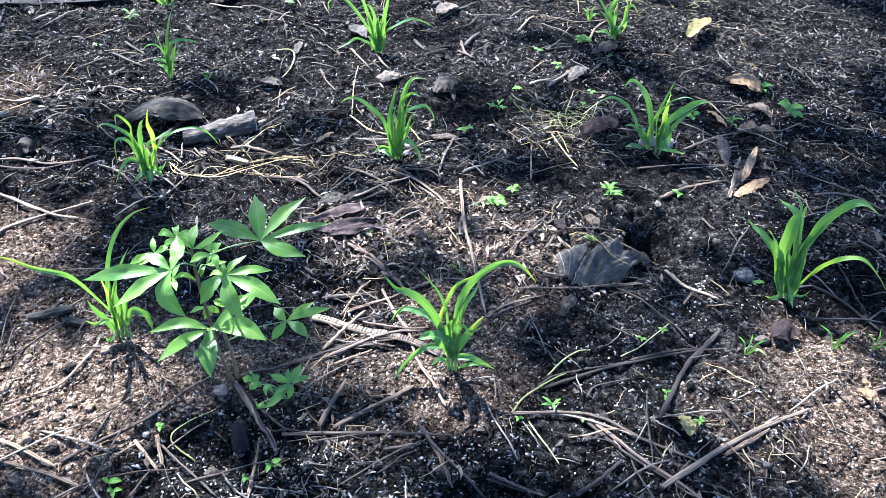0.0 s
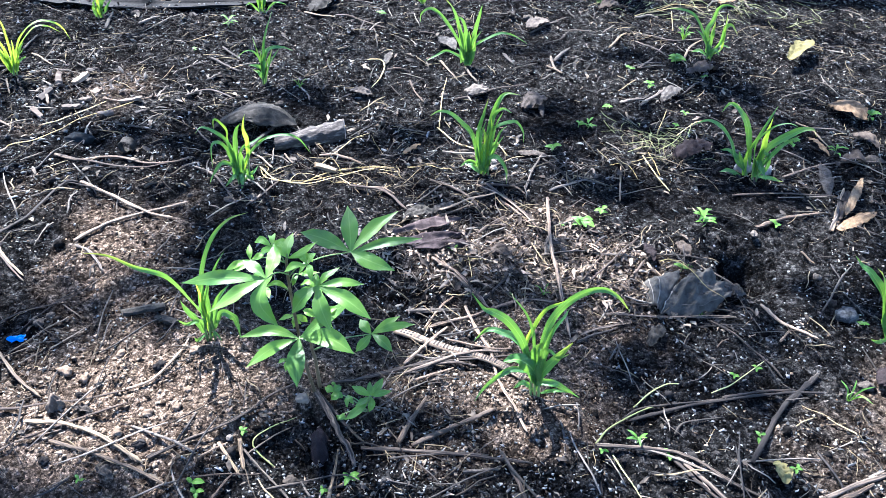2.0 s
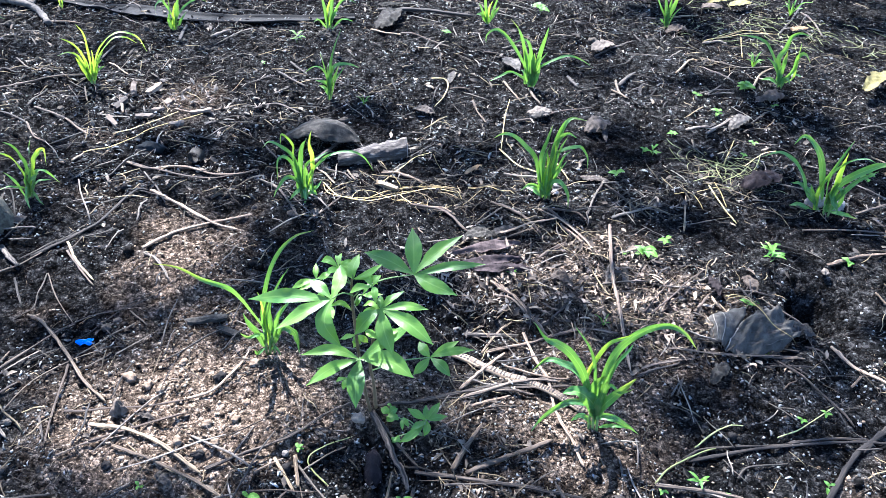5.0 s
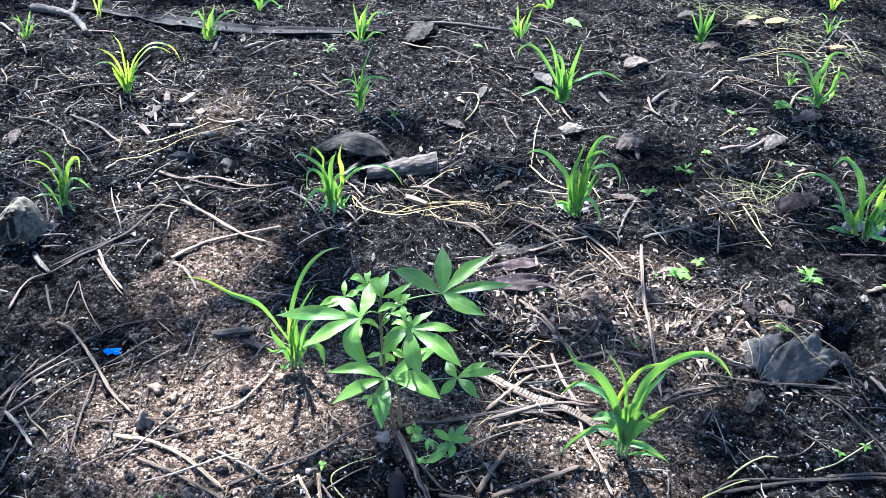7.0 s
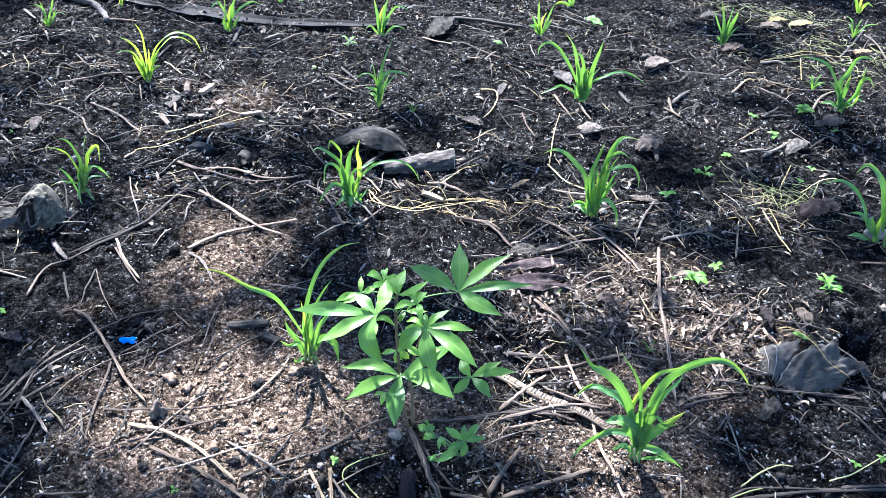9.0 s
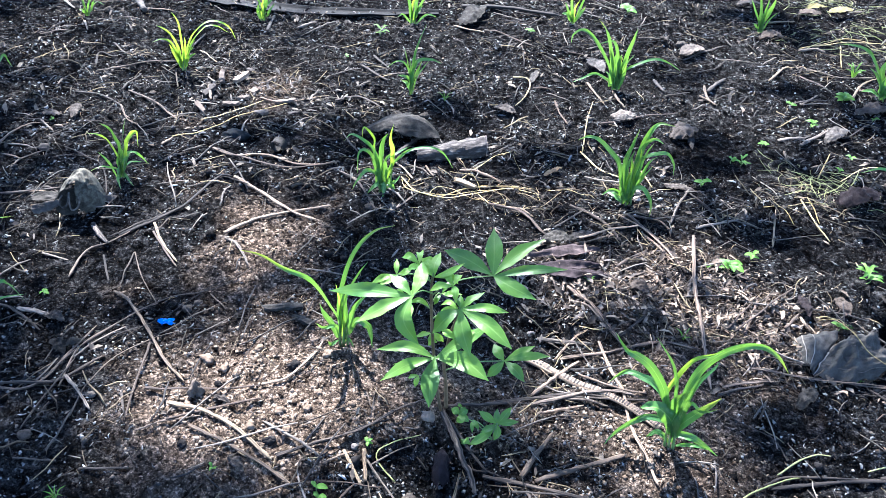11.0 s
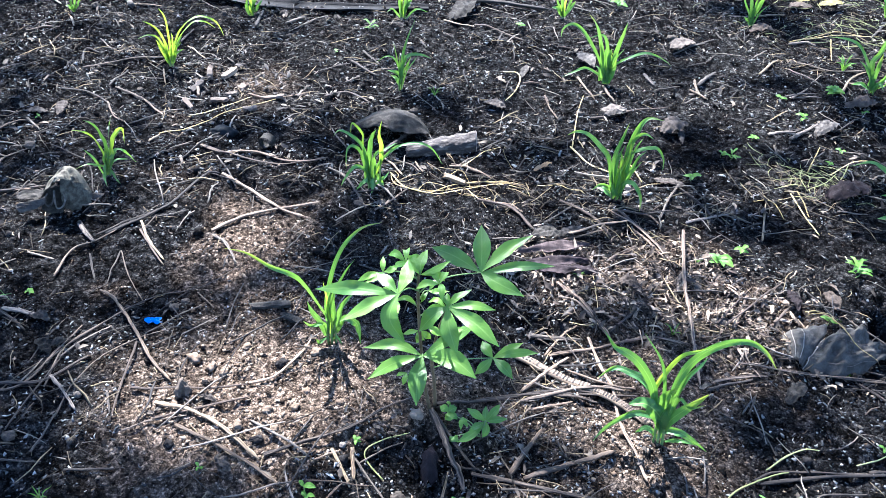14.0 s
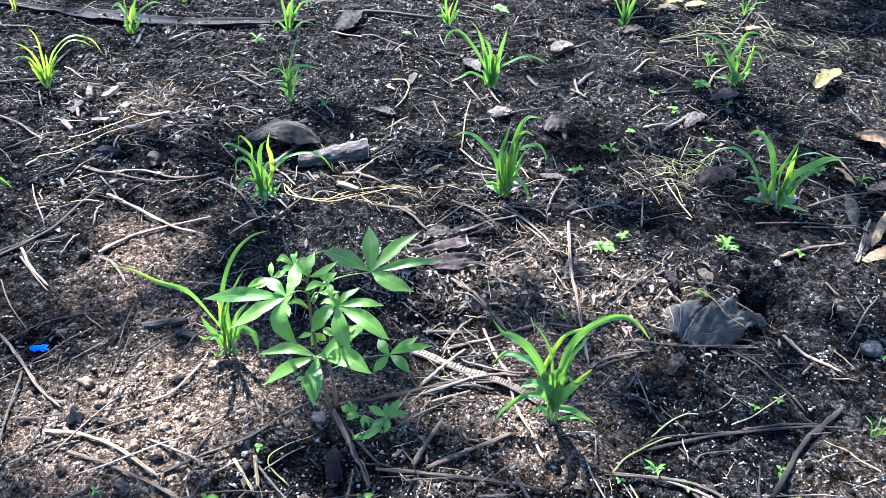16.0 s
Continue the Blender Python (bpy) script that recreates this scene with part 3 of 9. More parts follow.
def lump(name, x, y, size, material, label, category, sink=0.3, group=""):
    """An uneven stone or clod: size (a, b, c) half axes and a turn."""
    k = seed_next()
    rs = np.random.RandomState(k + 70)
    a, b, c, turn = size
    bm = bmesh.new()
    bmesh.ops.create_icosphere(bm, subdivisions=3, radius=1)
    ph = rs.rand(3) * 10
    ct, st = math.cos(radians(turn)), math.sin(radians(turn))
    for v in bm.verts:
        d = v.co.normalized()
        f = 1 + 0.34 * noise.noise(Vector(d * 1.6) + Vector(ph)) - 0.32 * abs(noise.noise(Vector(d * 2.8) + Vector(ph))) + 0.20 * noise.noise(Vector(d * 5) + Vector(ph)) + 0.10 * noise.noise(Vector(d * 11) + Vector(ph))
        p = Vector((d.x * a * f, d.y * b * f, max(d.z * c * f, -c * 0.9)))
        v.co = (p.x * ct - p.y * st, p.x * st + p.y * ct, p.z)
    for f in bm.faces:
        f.smooth = True
    me = bpy.data.meshes.new(name)
    bm.to_mesh(me)
    bm.free()
    me.materials.append(material)
    ob = new(name, me)
    ob.location = (x, y, hz(x, y) + c * (1 - sink) - c * 0.3)
    return tagged(ob, label, category, group)


def weed(x, y, size, leaves=6, kind="round", label="", name="weed_seedling", grow=1.0):
    """A small broad-leaved or feathery seedling with its own stem and leaves."""
    k = seed_next()
    rs = np.random.RandomState(k + 300)
    root = empty(name, x, y, hz(x, y) - 0.002)
    top = size * 0.55 * grow
    part("stem", tube(spline([(0, 0, -0.003), (rs.uniform(-0.2, 0.2) * size, rs.uniform(-0.1, 0.1) * size, top * 0.5), (0, 0, top)], 6), np.linspace(0.0014, 0.0008, 6), 5, 1, k, 0.04), M_STEM, root)
    for i in range(leaves):
        ang = i * 2.4 + rs.uniform(-0.4, 0.4)
        h0 = top * rs.uniform(0.3, 1.0)
        ln = size * rs.uniform(0.4, 0.75)
        d = np.array((math.cos(ang), math.sin(ang), 0))
        if kind == "grass":
            ln = size * rs.uniform(0.7, 1.2)
            path = [(0, 0, 0), d * ln * 0.3 + (0, 0, ln * 0.6), d * ln * 0.75 + (0, 0, ln * 0.75)]
            geo = blade(spline(path, 9), size * 0.09, (0, -0.6, 0.8), 0.2, 0.03, k * 7 + i, "maize")
        elif kind == "feather":
            path = [(0, 0, h0), d * ln * 0.5 + (0, 0, h0 + ln * 0.25), d * ln + (0, 0, h0 + ln * 0.2)]
            geo = blade(spline(path, 8), ln * 0.22, (0, -0.3, 0.9), 0.15, 0.2, k * 7 + i, "oval")
        else:
            path = [(0, 0, h0), d * ln * 0.45 + (0, 0, h0 + ln * 0.22), d * ln + (0, 0, h0 + ln * 0.08)]
            geo = blade(spline(path, 8), ln * 0.5, (0, -0.3, 0.9), 0.15, 0.06, k * 7 + i, "oval")
        part("leaf", geo, M_WEED, root)
    cat = "grass tuft" if kind == "grass" else "weed"
    return tagged(root, label or ("small green grass sprout in the dark soil" if kind == "grass" else "small bright green weed seedling in the dark soil"), cat, "weeds between the maize")


def sheet(net, crumple, seed, n=18, taper=0.0):
    """A thin curved sheet through a 3 x 3 net of points, crumpled, with ragged edges and thickness; also its upper grid."""
    net = np.array(net, float)
    u = np.linspace(0, 1, n + 1)
    uu, vv = np.meshgrid(u, u, indexing="ij")
    edge = np.minimum(np.minimum(uu, 1 - uu), np.minimum(vv, 1 - vv))
    uu = uu + 0.035 * vn(uu, vv, 0.10, seed) * (edge < 0.03) + 0.04 * vn(vv, uu, 0.3, seed + 1)
    vv = vv + 0.035 * vn(vv, uu, 0.09, seed + 2) * (edge < 0.03)
    a, b = 2 * uu - 1, 2 * vv - 1
    uu, vv = 0.5 + 0.5 * a * np.sqrt(np.clip(1 - taper * b * b, 0.02, 1)), 0.5 + 0.5 * b * np.sqrt(np.clip(1 - 0.6 * taper * a * a, 0.02, 1))
    uu = uu + 0.05 * vn(uu + vv, vv, 0.16, seed + 5) * (edge < 0.10) * (taper > 0)

    def base(t):
        return np.stack([2 * (t - 0.5) * (t - 1), 4 * t * (1 - t), 2 * t * (t - 0.5)], -1)

    grid = np.einsum("ija,ijb,abk->ijk", base(uu), base(vv), net)
    size = float(np.linalg.norm(net[2, 2] - net[0, 0]))
    ridge = 1 - 2 * np.abs(vn(uu * size, vv * size, size * 0.22, seed + 3)) + 0.5 * (1 - 2 * np.abs(vn(uu * size, vv * size, size * 0.09, seed + 4)))
    grid[..., 2] += crumple * ridge
    m = n + 1
    top = grid.reshape(-1, 3)
    faces = [(i * m + j, (i + 1) * m + j, (i + 1) * m + j + 1, i * m + j + 1) for i in range(n) for j in range(n)]
    k = len(top)
    rim = [i * m for i in range(m)] + [n * m + j for j in range(1, m)] + [i * m + n for i in range(n - 1, -1, -1)] + list(range(n - 1, 0, -1))
    faces += [tuple(k + i for i in reversed(f)) for f in list(faces)]
    faces += [(q, p, p + k, q + k) for p, q in zip(rim, rim[1:] + rim[:1])]
    uvs = np.stack([uu, vv], -1).reshape(-1, 2).tolist()
    return (list(top) + list(top - (0, 0, 0.0012)), faces, uvs + uvs), grid


def folded_leaf(x, y, z, left, right):
    """A large dead leaf folded into two lobes, with pale veins on one and a rib along the fold."""
    root = empty("large_dead_leaf", x, y, z)
    geo, g1 = sheet(left, 0.0040, 71, 26)
    part("lobe", geo, M_DEAD["slate"], root)
    geo, g2 = sheet(right, 0.0100, 81, 34, 0.12)
    part("lobe", geo, M_DEAD["slate"], root)
    for c in (7, 14):
        part("vein", tube(spline(g1[1:26:6, c] + (0, 0, 0.0035), 26), np.linspace(0.0015, 0.0009, 26), 5, 0.7, c, 0.05), M_VEIN, root, "pale vein")
    part("midrib", tube(spline(g2[:, 0] + (0, 0, 0.0014), 30), np.linspace(0.0017, 0.0012, 30), 5, 0.8, 4, 0.05), M_VEIN, root, "pale rib")
    for i in (7, 15, 23):
        run = [g2[min(34, i + q // 3), q] + (0, 0, 0.0012) for q in range(1, 33, 5)]
        part("vein", tube(spline(run, 30), np.linspace(0.0012, 0.0006, 30), 5, 0.7, i, 0.05), M_DEAD["grey"], root, "faint vein")
    return tagged(root, "large grey-brown dead leaf folded over, with pale veins", "dead leaf", "dead leaves")


def hooded_leaf(at, hood, face, mouth, tongue, plate, flap, *rims):
    """A large dead leaf dried into a hood: a folded face, a pale tongue, a flat plate, a torn flap and two looped edges at its mouth."""
    root = empty("large_dead_leaf", *at, hz(*at))
    part("hood", sheet(hood, 0.0065, 91, 28, 0.25)[0], M_DEAD["olive"], root)
    part("face", sheet(face, 0.0060, 93, 26, 0.35)[0], M_DEAD["olive"], root)
    # added dark sheet that stands for the shaded hollow behind the rims
    part("mouth", sheet(mouth, 0.0040, 94, 18, 0.2)[0], M_DEAD["umber"], root, "dark sheet for the shaded hollow of the leaf")
    part("tongue", sheet(tongue, 0.0035, 95, 18, 0.5)[0], M_DEAD["white"], root, "bleached dried tongue")
    part("plate", sheet(plate, 0.0030, 97, 18, 0.4)[0], M_DEAD["umber"], root)
    part("flap", sheet(flap, 0.0040, 99, 16, 0.6)[0], M_DEAD["grey"], root)
    for k, rim in enumerate(rims):
        part("rim", tube(spline(rim, 22), 0.0030, 7, 0.75, 70 + k, 0.14), M_DEAD["white"], root, "curled edge")
    return tagged(root, "large olive-grey dead leaf dried into an open hood", "dead leaf", "dead leaves")


def crumpled_leaf(at, net, *ribs, kind="purple", taper=0.8, crumple=0.013, label="crumpled dark purple-brown dead leaf on the soil"):
    """A flat, dark, crumpled dead leaf with raised pale ribs."""
    root = empty("dead_leaf", *at, hz(*at))
    part("blade", sheet(net, crumple, 60 + len(ribs), 30, taper)[0], M_DEAD[kind], root)
    for k, rib in enumerate(ribs):
        part("rib", tube(spline(rib, 18), np.linspace(0.0034, 0.0018, 18), 6, 0.6, 80 + k, 0.10), M_DEAD["white"], root, "pale raised rib")
    return tagged(root, label, "dead leaf", "dead leaves")


# ---- ground ----
def spaced(lo, hi, near, half, fine):
    """Coordinates that are fine within half of near and widen away from it."""
    up, down = [near], [near]
    for seq, sign, end in ((up, 1, hi), (down, -1, lo)):
        while (seq[-1] < end) if sign > 0 else (seq[-1] > end):
            far = max(0.0, abs(seq[-1] - near) - half)
            seq.append(seq[-1] + sign * (fine + 0.012 * far if far < 3.2 else 0.3 * far - 0.9))
    return np.array(down[:0:-1] + up)


# dried brown soil, laid where sun patches fall; the negative entry darkens the shaded pit: x, y, radius, how much
DRY_SUNLIT = [(-0.74, 1.02, 0.32, 1.1), (-0.45, 1.12, 0.18, 0.8), (-0.98, 0.90, 0.24, 0.9), (-1.22, 1.50, 0.22, 0.6), (0.00, 1.18, 0.22, 0.7), (0.15, 1.55, 0.32, 0.6), (-0.25, 1.75, 0.25, 0.5), (-1.68, 2.50, 0.35, 0.5), (-0.45, 0.92, 0.13, -1.3), (1.02, 1.15, 0.36, 1.0), (-1.25, 1.35, 0.25, 0.35), (-1.70, 2.52, 0.25, 0.3)]


def sunlit_dryness(x, y):
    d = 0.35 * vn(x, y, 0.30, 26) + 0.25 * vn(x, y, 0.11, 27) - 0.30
    # less brown further off, where the bed lies in open shade
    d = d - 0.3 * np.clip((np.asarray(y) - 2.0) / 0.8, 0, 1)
    for px, py, r, amount in DRY_SUNLIT:
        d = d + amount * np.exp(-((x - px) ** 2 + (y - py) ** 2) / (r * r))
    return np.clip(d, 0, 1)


def make_ground():
    xs = spaced(-600, 600, -0.3, 1.35, 0.0098)
    ys = spaced(-600, 900, 1.55, 0.90, 0.0098)
    gx, gy = np.meshgrid(xs, ys)
    verts = np.c_[gx.ravel(), gy.ravel(), height(gx.ravel(), gy.ravel())].astype(np.float32)
    nx, ny = len(xs), len(ys)
    i = (np.arange(ny - 1)[:, None] * nx + np.arange(nx - 1)[None, :]).ravel()
    quads = np.c_[i, i + 1, i + 1 + nx, i + nx].astype(np.int32)
    me = bpy.data.meshes.new("ground")
    me.vertices.add(len(verts))
    me.vertices.foreach_set("co", verts.ravel())
    me.loops.add(quads.size)
    me.loops.foreach_set("vertex_index", quads.ravel())
    me.polygons.add(len(quads))
    me.polygons.foreach_set("loop_start", np.arange(0, quads.size, 4, dtype=np.int32))
    me.polygons.foreach_set("use_smooth", np.ones(len(quads), dtype=bool))
    me.update(calc_edges=True)
    gx, gy = gx.ravel(), gy.ravel()
    me.attributes.new("sunlit_dryness", "FLOAT", "POINT").data.foreach_set("value", sunlit_dryness(gx, gy).astype(np.float32))
    me.materials.append(M_SOIL)
    return tagged(new("ground", me), "dark crumbly garden soil with mounds and hollows", "soil", kind="structure")


make_ground()

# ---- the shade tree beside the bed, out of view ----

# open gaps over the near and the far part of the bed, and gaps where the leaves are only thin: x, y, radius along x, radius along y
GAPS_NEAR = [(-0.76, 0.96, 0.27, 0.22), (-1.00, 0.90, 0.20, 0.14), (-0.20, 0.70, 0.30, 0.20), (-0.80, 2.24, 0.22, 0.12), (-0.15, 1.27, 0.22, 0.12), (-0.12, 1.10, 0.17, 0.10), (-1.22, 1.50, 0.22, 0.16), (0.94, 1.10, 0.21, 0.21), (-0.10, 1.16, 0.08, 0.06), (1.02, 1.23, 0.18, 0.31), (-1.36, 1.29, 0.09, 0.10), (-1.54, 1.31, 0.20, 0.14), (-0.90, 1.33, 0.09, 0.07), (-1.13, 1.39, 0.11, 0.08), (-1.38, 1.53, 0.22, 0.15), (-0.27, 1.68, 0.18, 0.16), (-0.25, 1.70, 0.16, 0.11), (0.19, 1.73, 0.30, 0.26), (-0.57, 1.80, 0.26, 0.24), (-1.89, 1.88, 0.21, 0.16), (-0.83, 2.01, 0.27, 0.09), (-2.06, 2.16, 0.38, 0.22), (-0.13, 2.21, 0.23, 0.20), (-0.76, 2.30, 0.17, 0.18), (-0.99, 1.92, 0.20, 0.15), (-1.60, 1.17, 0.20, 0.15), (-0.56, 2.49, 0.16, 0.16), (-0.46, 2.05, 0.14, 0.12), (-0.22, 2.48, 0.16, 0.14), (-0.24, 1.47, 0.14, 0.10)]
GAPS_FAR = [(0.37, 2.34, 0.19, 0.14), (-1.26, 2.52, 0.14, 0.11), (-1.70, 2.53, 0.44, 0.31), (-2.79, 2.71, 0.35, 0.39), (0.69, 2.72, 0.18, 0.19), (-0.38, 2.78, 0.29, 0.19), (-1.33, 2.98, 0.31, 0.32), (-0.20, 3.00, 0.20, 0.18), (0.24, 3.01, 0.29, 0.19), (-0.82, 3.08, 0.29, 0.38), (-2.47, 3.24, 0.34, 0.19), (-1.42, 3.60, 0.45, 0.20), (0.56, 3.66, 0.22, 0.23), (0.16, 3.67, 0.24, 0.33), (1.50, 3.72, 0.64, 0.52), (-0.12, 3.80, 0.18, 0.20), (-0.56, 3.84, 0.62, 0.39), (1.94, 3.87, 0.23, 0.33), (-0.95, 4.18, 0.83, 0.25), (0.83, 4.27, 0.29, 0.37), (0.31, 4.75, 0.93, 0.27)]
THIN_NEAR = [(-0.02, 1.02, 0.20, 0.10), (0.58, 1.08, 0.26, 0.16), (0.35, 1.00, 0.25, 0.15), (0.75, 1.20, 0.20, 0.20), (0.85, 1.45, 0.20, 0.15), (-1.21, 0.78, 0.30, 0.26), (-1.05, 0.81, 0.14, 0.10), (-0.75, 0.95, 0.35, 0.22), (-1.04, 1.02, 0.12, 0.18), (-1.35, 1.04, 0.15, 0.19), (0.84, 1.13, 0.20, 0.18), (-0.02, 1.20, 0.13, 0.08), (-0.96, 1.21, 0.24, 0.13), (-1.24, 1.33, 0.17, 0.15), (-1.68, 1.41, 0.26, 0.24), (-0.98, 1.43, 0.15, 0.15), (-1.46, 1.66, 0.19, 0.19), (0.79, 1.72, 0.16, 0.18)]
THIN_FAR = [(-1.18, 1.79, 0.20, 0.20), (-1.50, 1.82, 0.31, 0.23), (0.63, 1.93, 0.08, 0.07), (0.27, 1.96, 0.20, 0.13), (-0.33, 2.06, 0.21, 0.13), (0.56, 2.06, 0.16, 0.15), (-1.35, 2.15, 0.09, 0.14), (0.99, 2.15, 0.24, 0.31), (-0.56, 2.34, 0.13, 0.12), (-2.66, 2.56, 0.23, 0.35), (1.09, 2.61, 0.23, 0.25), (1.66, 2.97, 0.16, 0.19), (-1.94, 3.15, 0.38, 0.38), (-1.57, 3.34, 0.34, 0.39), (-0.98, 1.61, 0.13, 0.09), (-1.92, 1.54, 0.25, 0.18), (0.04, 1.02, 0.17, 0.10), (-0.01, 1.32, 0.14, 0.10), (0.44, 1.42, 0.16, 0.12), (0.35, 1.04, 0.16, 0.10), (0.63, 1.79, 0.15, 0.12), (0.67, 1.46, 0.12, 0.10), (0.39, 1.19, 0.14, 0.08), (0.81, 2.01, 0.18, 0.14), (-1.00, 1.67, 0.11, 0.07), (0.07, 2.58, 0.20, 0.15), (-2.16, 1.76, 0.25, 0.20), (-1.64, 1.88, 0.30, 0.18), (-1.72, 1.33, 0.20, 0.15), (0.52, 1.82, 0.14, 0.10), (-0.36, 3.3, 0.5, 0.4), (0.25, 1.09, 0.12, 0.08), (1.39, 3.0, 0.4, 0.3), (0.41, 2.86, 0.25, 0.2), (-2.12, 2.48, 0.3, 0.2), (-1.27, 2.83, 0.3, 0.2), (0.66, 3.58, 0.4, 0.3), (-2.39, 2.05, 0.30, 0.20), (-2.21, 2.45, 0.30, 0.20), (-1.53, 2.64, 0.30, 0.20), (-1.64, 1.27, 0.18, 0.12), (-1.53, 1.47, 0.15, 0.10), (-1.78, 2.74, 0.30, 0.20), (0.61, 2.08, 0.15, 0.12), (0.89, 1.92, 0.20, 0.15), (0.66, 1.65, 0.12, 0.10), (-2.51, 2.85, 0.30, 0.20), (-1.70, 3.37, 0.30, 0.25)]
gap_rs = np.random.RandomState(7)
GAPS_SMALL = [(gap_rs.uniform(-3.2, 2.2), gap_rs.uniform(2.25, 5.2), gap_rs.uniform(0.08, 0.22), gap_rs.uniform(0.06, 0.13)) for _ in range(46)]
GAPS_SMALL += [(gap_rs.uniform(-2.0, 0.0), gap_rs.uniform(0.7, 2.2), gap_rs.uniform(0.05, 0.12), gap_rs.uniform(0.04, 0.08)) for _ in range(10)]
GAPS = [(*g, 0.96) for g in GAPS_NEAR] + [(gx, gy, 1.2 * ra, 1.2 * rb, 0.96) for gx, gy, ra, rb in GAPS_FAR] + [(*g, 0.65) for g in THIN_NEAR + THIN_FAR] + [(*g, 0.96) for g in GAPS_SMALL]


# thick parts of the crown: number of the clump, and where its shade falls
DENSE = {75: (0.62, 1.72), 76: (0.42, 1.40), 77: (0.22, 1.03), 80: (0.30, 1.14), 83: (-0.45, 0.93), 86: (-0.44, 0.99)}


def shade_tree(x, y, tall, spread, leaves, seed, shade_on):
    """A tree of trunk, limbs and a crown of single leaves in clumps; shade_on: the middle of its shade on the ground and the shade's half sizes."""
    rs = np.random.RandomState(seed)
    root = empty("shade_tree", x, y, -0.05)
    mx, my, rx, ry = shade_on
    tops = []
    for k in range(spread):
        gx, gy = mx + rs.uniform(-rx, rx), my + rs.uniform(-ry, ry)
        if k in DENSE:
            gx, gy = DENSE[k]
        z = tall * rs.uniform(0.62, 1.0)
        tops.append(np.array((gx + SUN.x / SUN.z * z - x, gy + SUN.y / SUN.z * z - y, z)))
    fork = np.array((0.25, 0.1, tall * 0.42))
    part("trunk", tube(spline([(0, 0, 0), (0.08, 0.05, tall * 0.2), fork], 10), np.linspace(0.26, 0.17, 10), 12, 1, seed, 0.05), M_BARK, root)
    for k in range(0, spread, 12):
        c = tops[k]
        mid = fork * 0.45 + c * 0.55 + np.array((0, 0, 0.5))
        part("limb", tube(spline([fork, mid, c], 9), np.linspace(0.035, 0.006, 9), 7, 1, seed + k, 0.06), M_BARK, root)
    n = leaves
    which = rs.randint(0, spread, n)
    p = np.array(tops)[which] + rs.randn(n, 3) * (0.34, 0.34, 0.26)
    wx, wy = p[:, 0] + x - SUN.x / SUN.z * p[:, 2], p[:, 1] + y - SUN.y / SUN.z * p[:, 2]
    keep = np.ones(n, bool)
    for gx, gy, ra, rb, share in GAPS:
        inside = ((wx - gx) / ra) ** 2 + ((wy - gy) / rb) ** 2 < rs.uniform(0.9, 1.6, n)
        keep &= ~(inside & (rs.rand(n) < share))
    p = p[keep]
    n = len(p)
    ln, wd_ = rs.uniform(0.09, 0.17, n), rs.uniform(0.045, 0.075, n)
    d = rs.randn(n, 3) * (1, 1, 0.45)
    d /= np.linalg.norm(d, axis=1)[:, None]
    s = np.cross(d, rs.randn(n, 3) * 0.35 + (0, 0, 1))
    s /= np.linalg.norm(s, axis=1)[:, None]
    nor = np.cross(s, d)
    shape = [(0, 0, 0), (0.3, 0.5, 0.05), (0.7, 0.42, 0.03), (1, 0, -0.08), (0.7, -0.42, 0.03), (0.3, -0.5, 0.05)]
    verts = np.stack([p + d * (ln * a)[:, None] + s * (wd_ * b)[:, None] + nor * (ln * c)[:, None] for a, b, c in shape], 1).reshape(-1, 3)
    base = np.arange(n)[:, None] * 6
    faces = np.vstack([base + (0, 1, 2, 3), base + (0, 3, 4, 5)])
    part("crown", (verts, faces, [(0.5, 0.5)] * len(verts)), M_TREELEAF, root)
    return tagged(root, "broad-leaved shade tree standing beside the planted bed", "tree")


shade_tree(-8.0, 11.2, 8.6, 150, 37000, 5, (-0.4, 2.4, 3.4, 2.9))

# ---- log, hose, driftwood, scraps ----
def log_piece(a, b, r0, r1):
    """A short piece of weathered log, half sunk at one end, with rough bark and a flat sawn end."""
    n, sides = 46, 40
    dx, dy = b[0] - a[0], b[1] - a[1]
    ln = math.hypot(dx, dy)
    root = empty("log_piece", a[0], a[1], hz(*a))

    def ring(s, shrink=1.0, off=0.0):
        out = []
        r = (r0 + (r1 - r0) * s ** 0.7) * shrink
        for q in range(sides):
            ang = 2 * math.pi * q / sides
            groove = 1 + 0.10 * float(vn(s * ln, ang * r, 0.030, 23)) + 0.07 * float(vn(s * ln * 0.4, ang * r, 0.009, 24)) + 0.05 * float(vn(s * ln, ang * r, 0.006, 25))
            px, pz = r * groove * math.cos(ang), r * 0.85 * groove * math.sin(ang)
            along = s * ln + off + 0.22 * px
            out.append((dx / ln * along - dy / ln * px, dy / ln * along + dx / ln * px, pz + r * 0.45))
        return out

    verts, faces, uvs = [], [], []
    for i in range(n + 1):
        verts += ring(i / n)
        uvs += [(q / sides, i / n) for q in range(sides)]
    for i in range(n):
        for q in range(sides):
            t = (q + 1) % sides
            faces.append((i * sides + q, i * sides + t, (i + 1) * sides + t, (i + 1) * sides + q))
    faces.append(tuple(range(sides - 1, -1, -1)))
    part("bark", (verts, faces, uvs), M_LOG, root)
    verts = ring(1.0, 1.0, 0.0006) + ring(1.0, 0.9, 0.003) + ring(1.0, 0.8, -0.004)
    faces = [(k * sides + q, k * sides + (q + 1) % sides, (k + 1) * sides + (q + 1) % sides, (k + 1) * sides + q) for k in (0, 1) for q in range(sides)]
    faces.append(tuple(2 * sides + q for q in range(sides)))
    part("sawn_end", (verts, faces), M_CUT, root, "pale rim on a dark sawn end", smooth=False)
    return tagged(root, "short weathered grey log with a sawn end", "log")


log_piece((-0.925, 2.158), (-0.712, 2.295), 0.026, 0.047)


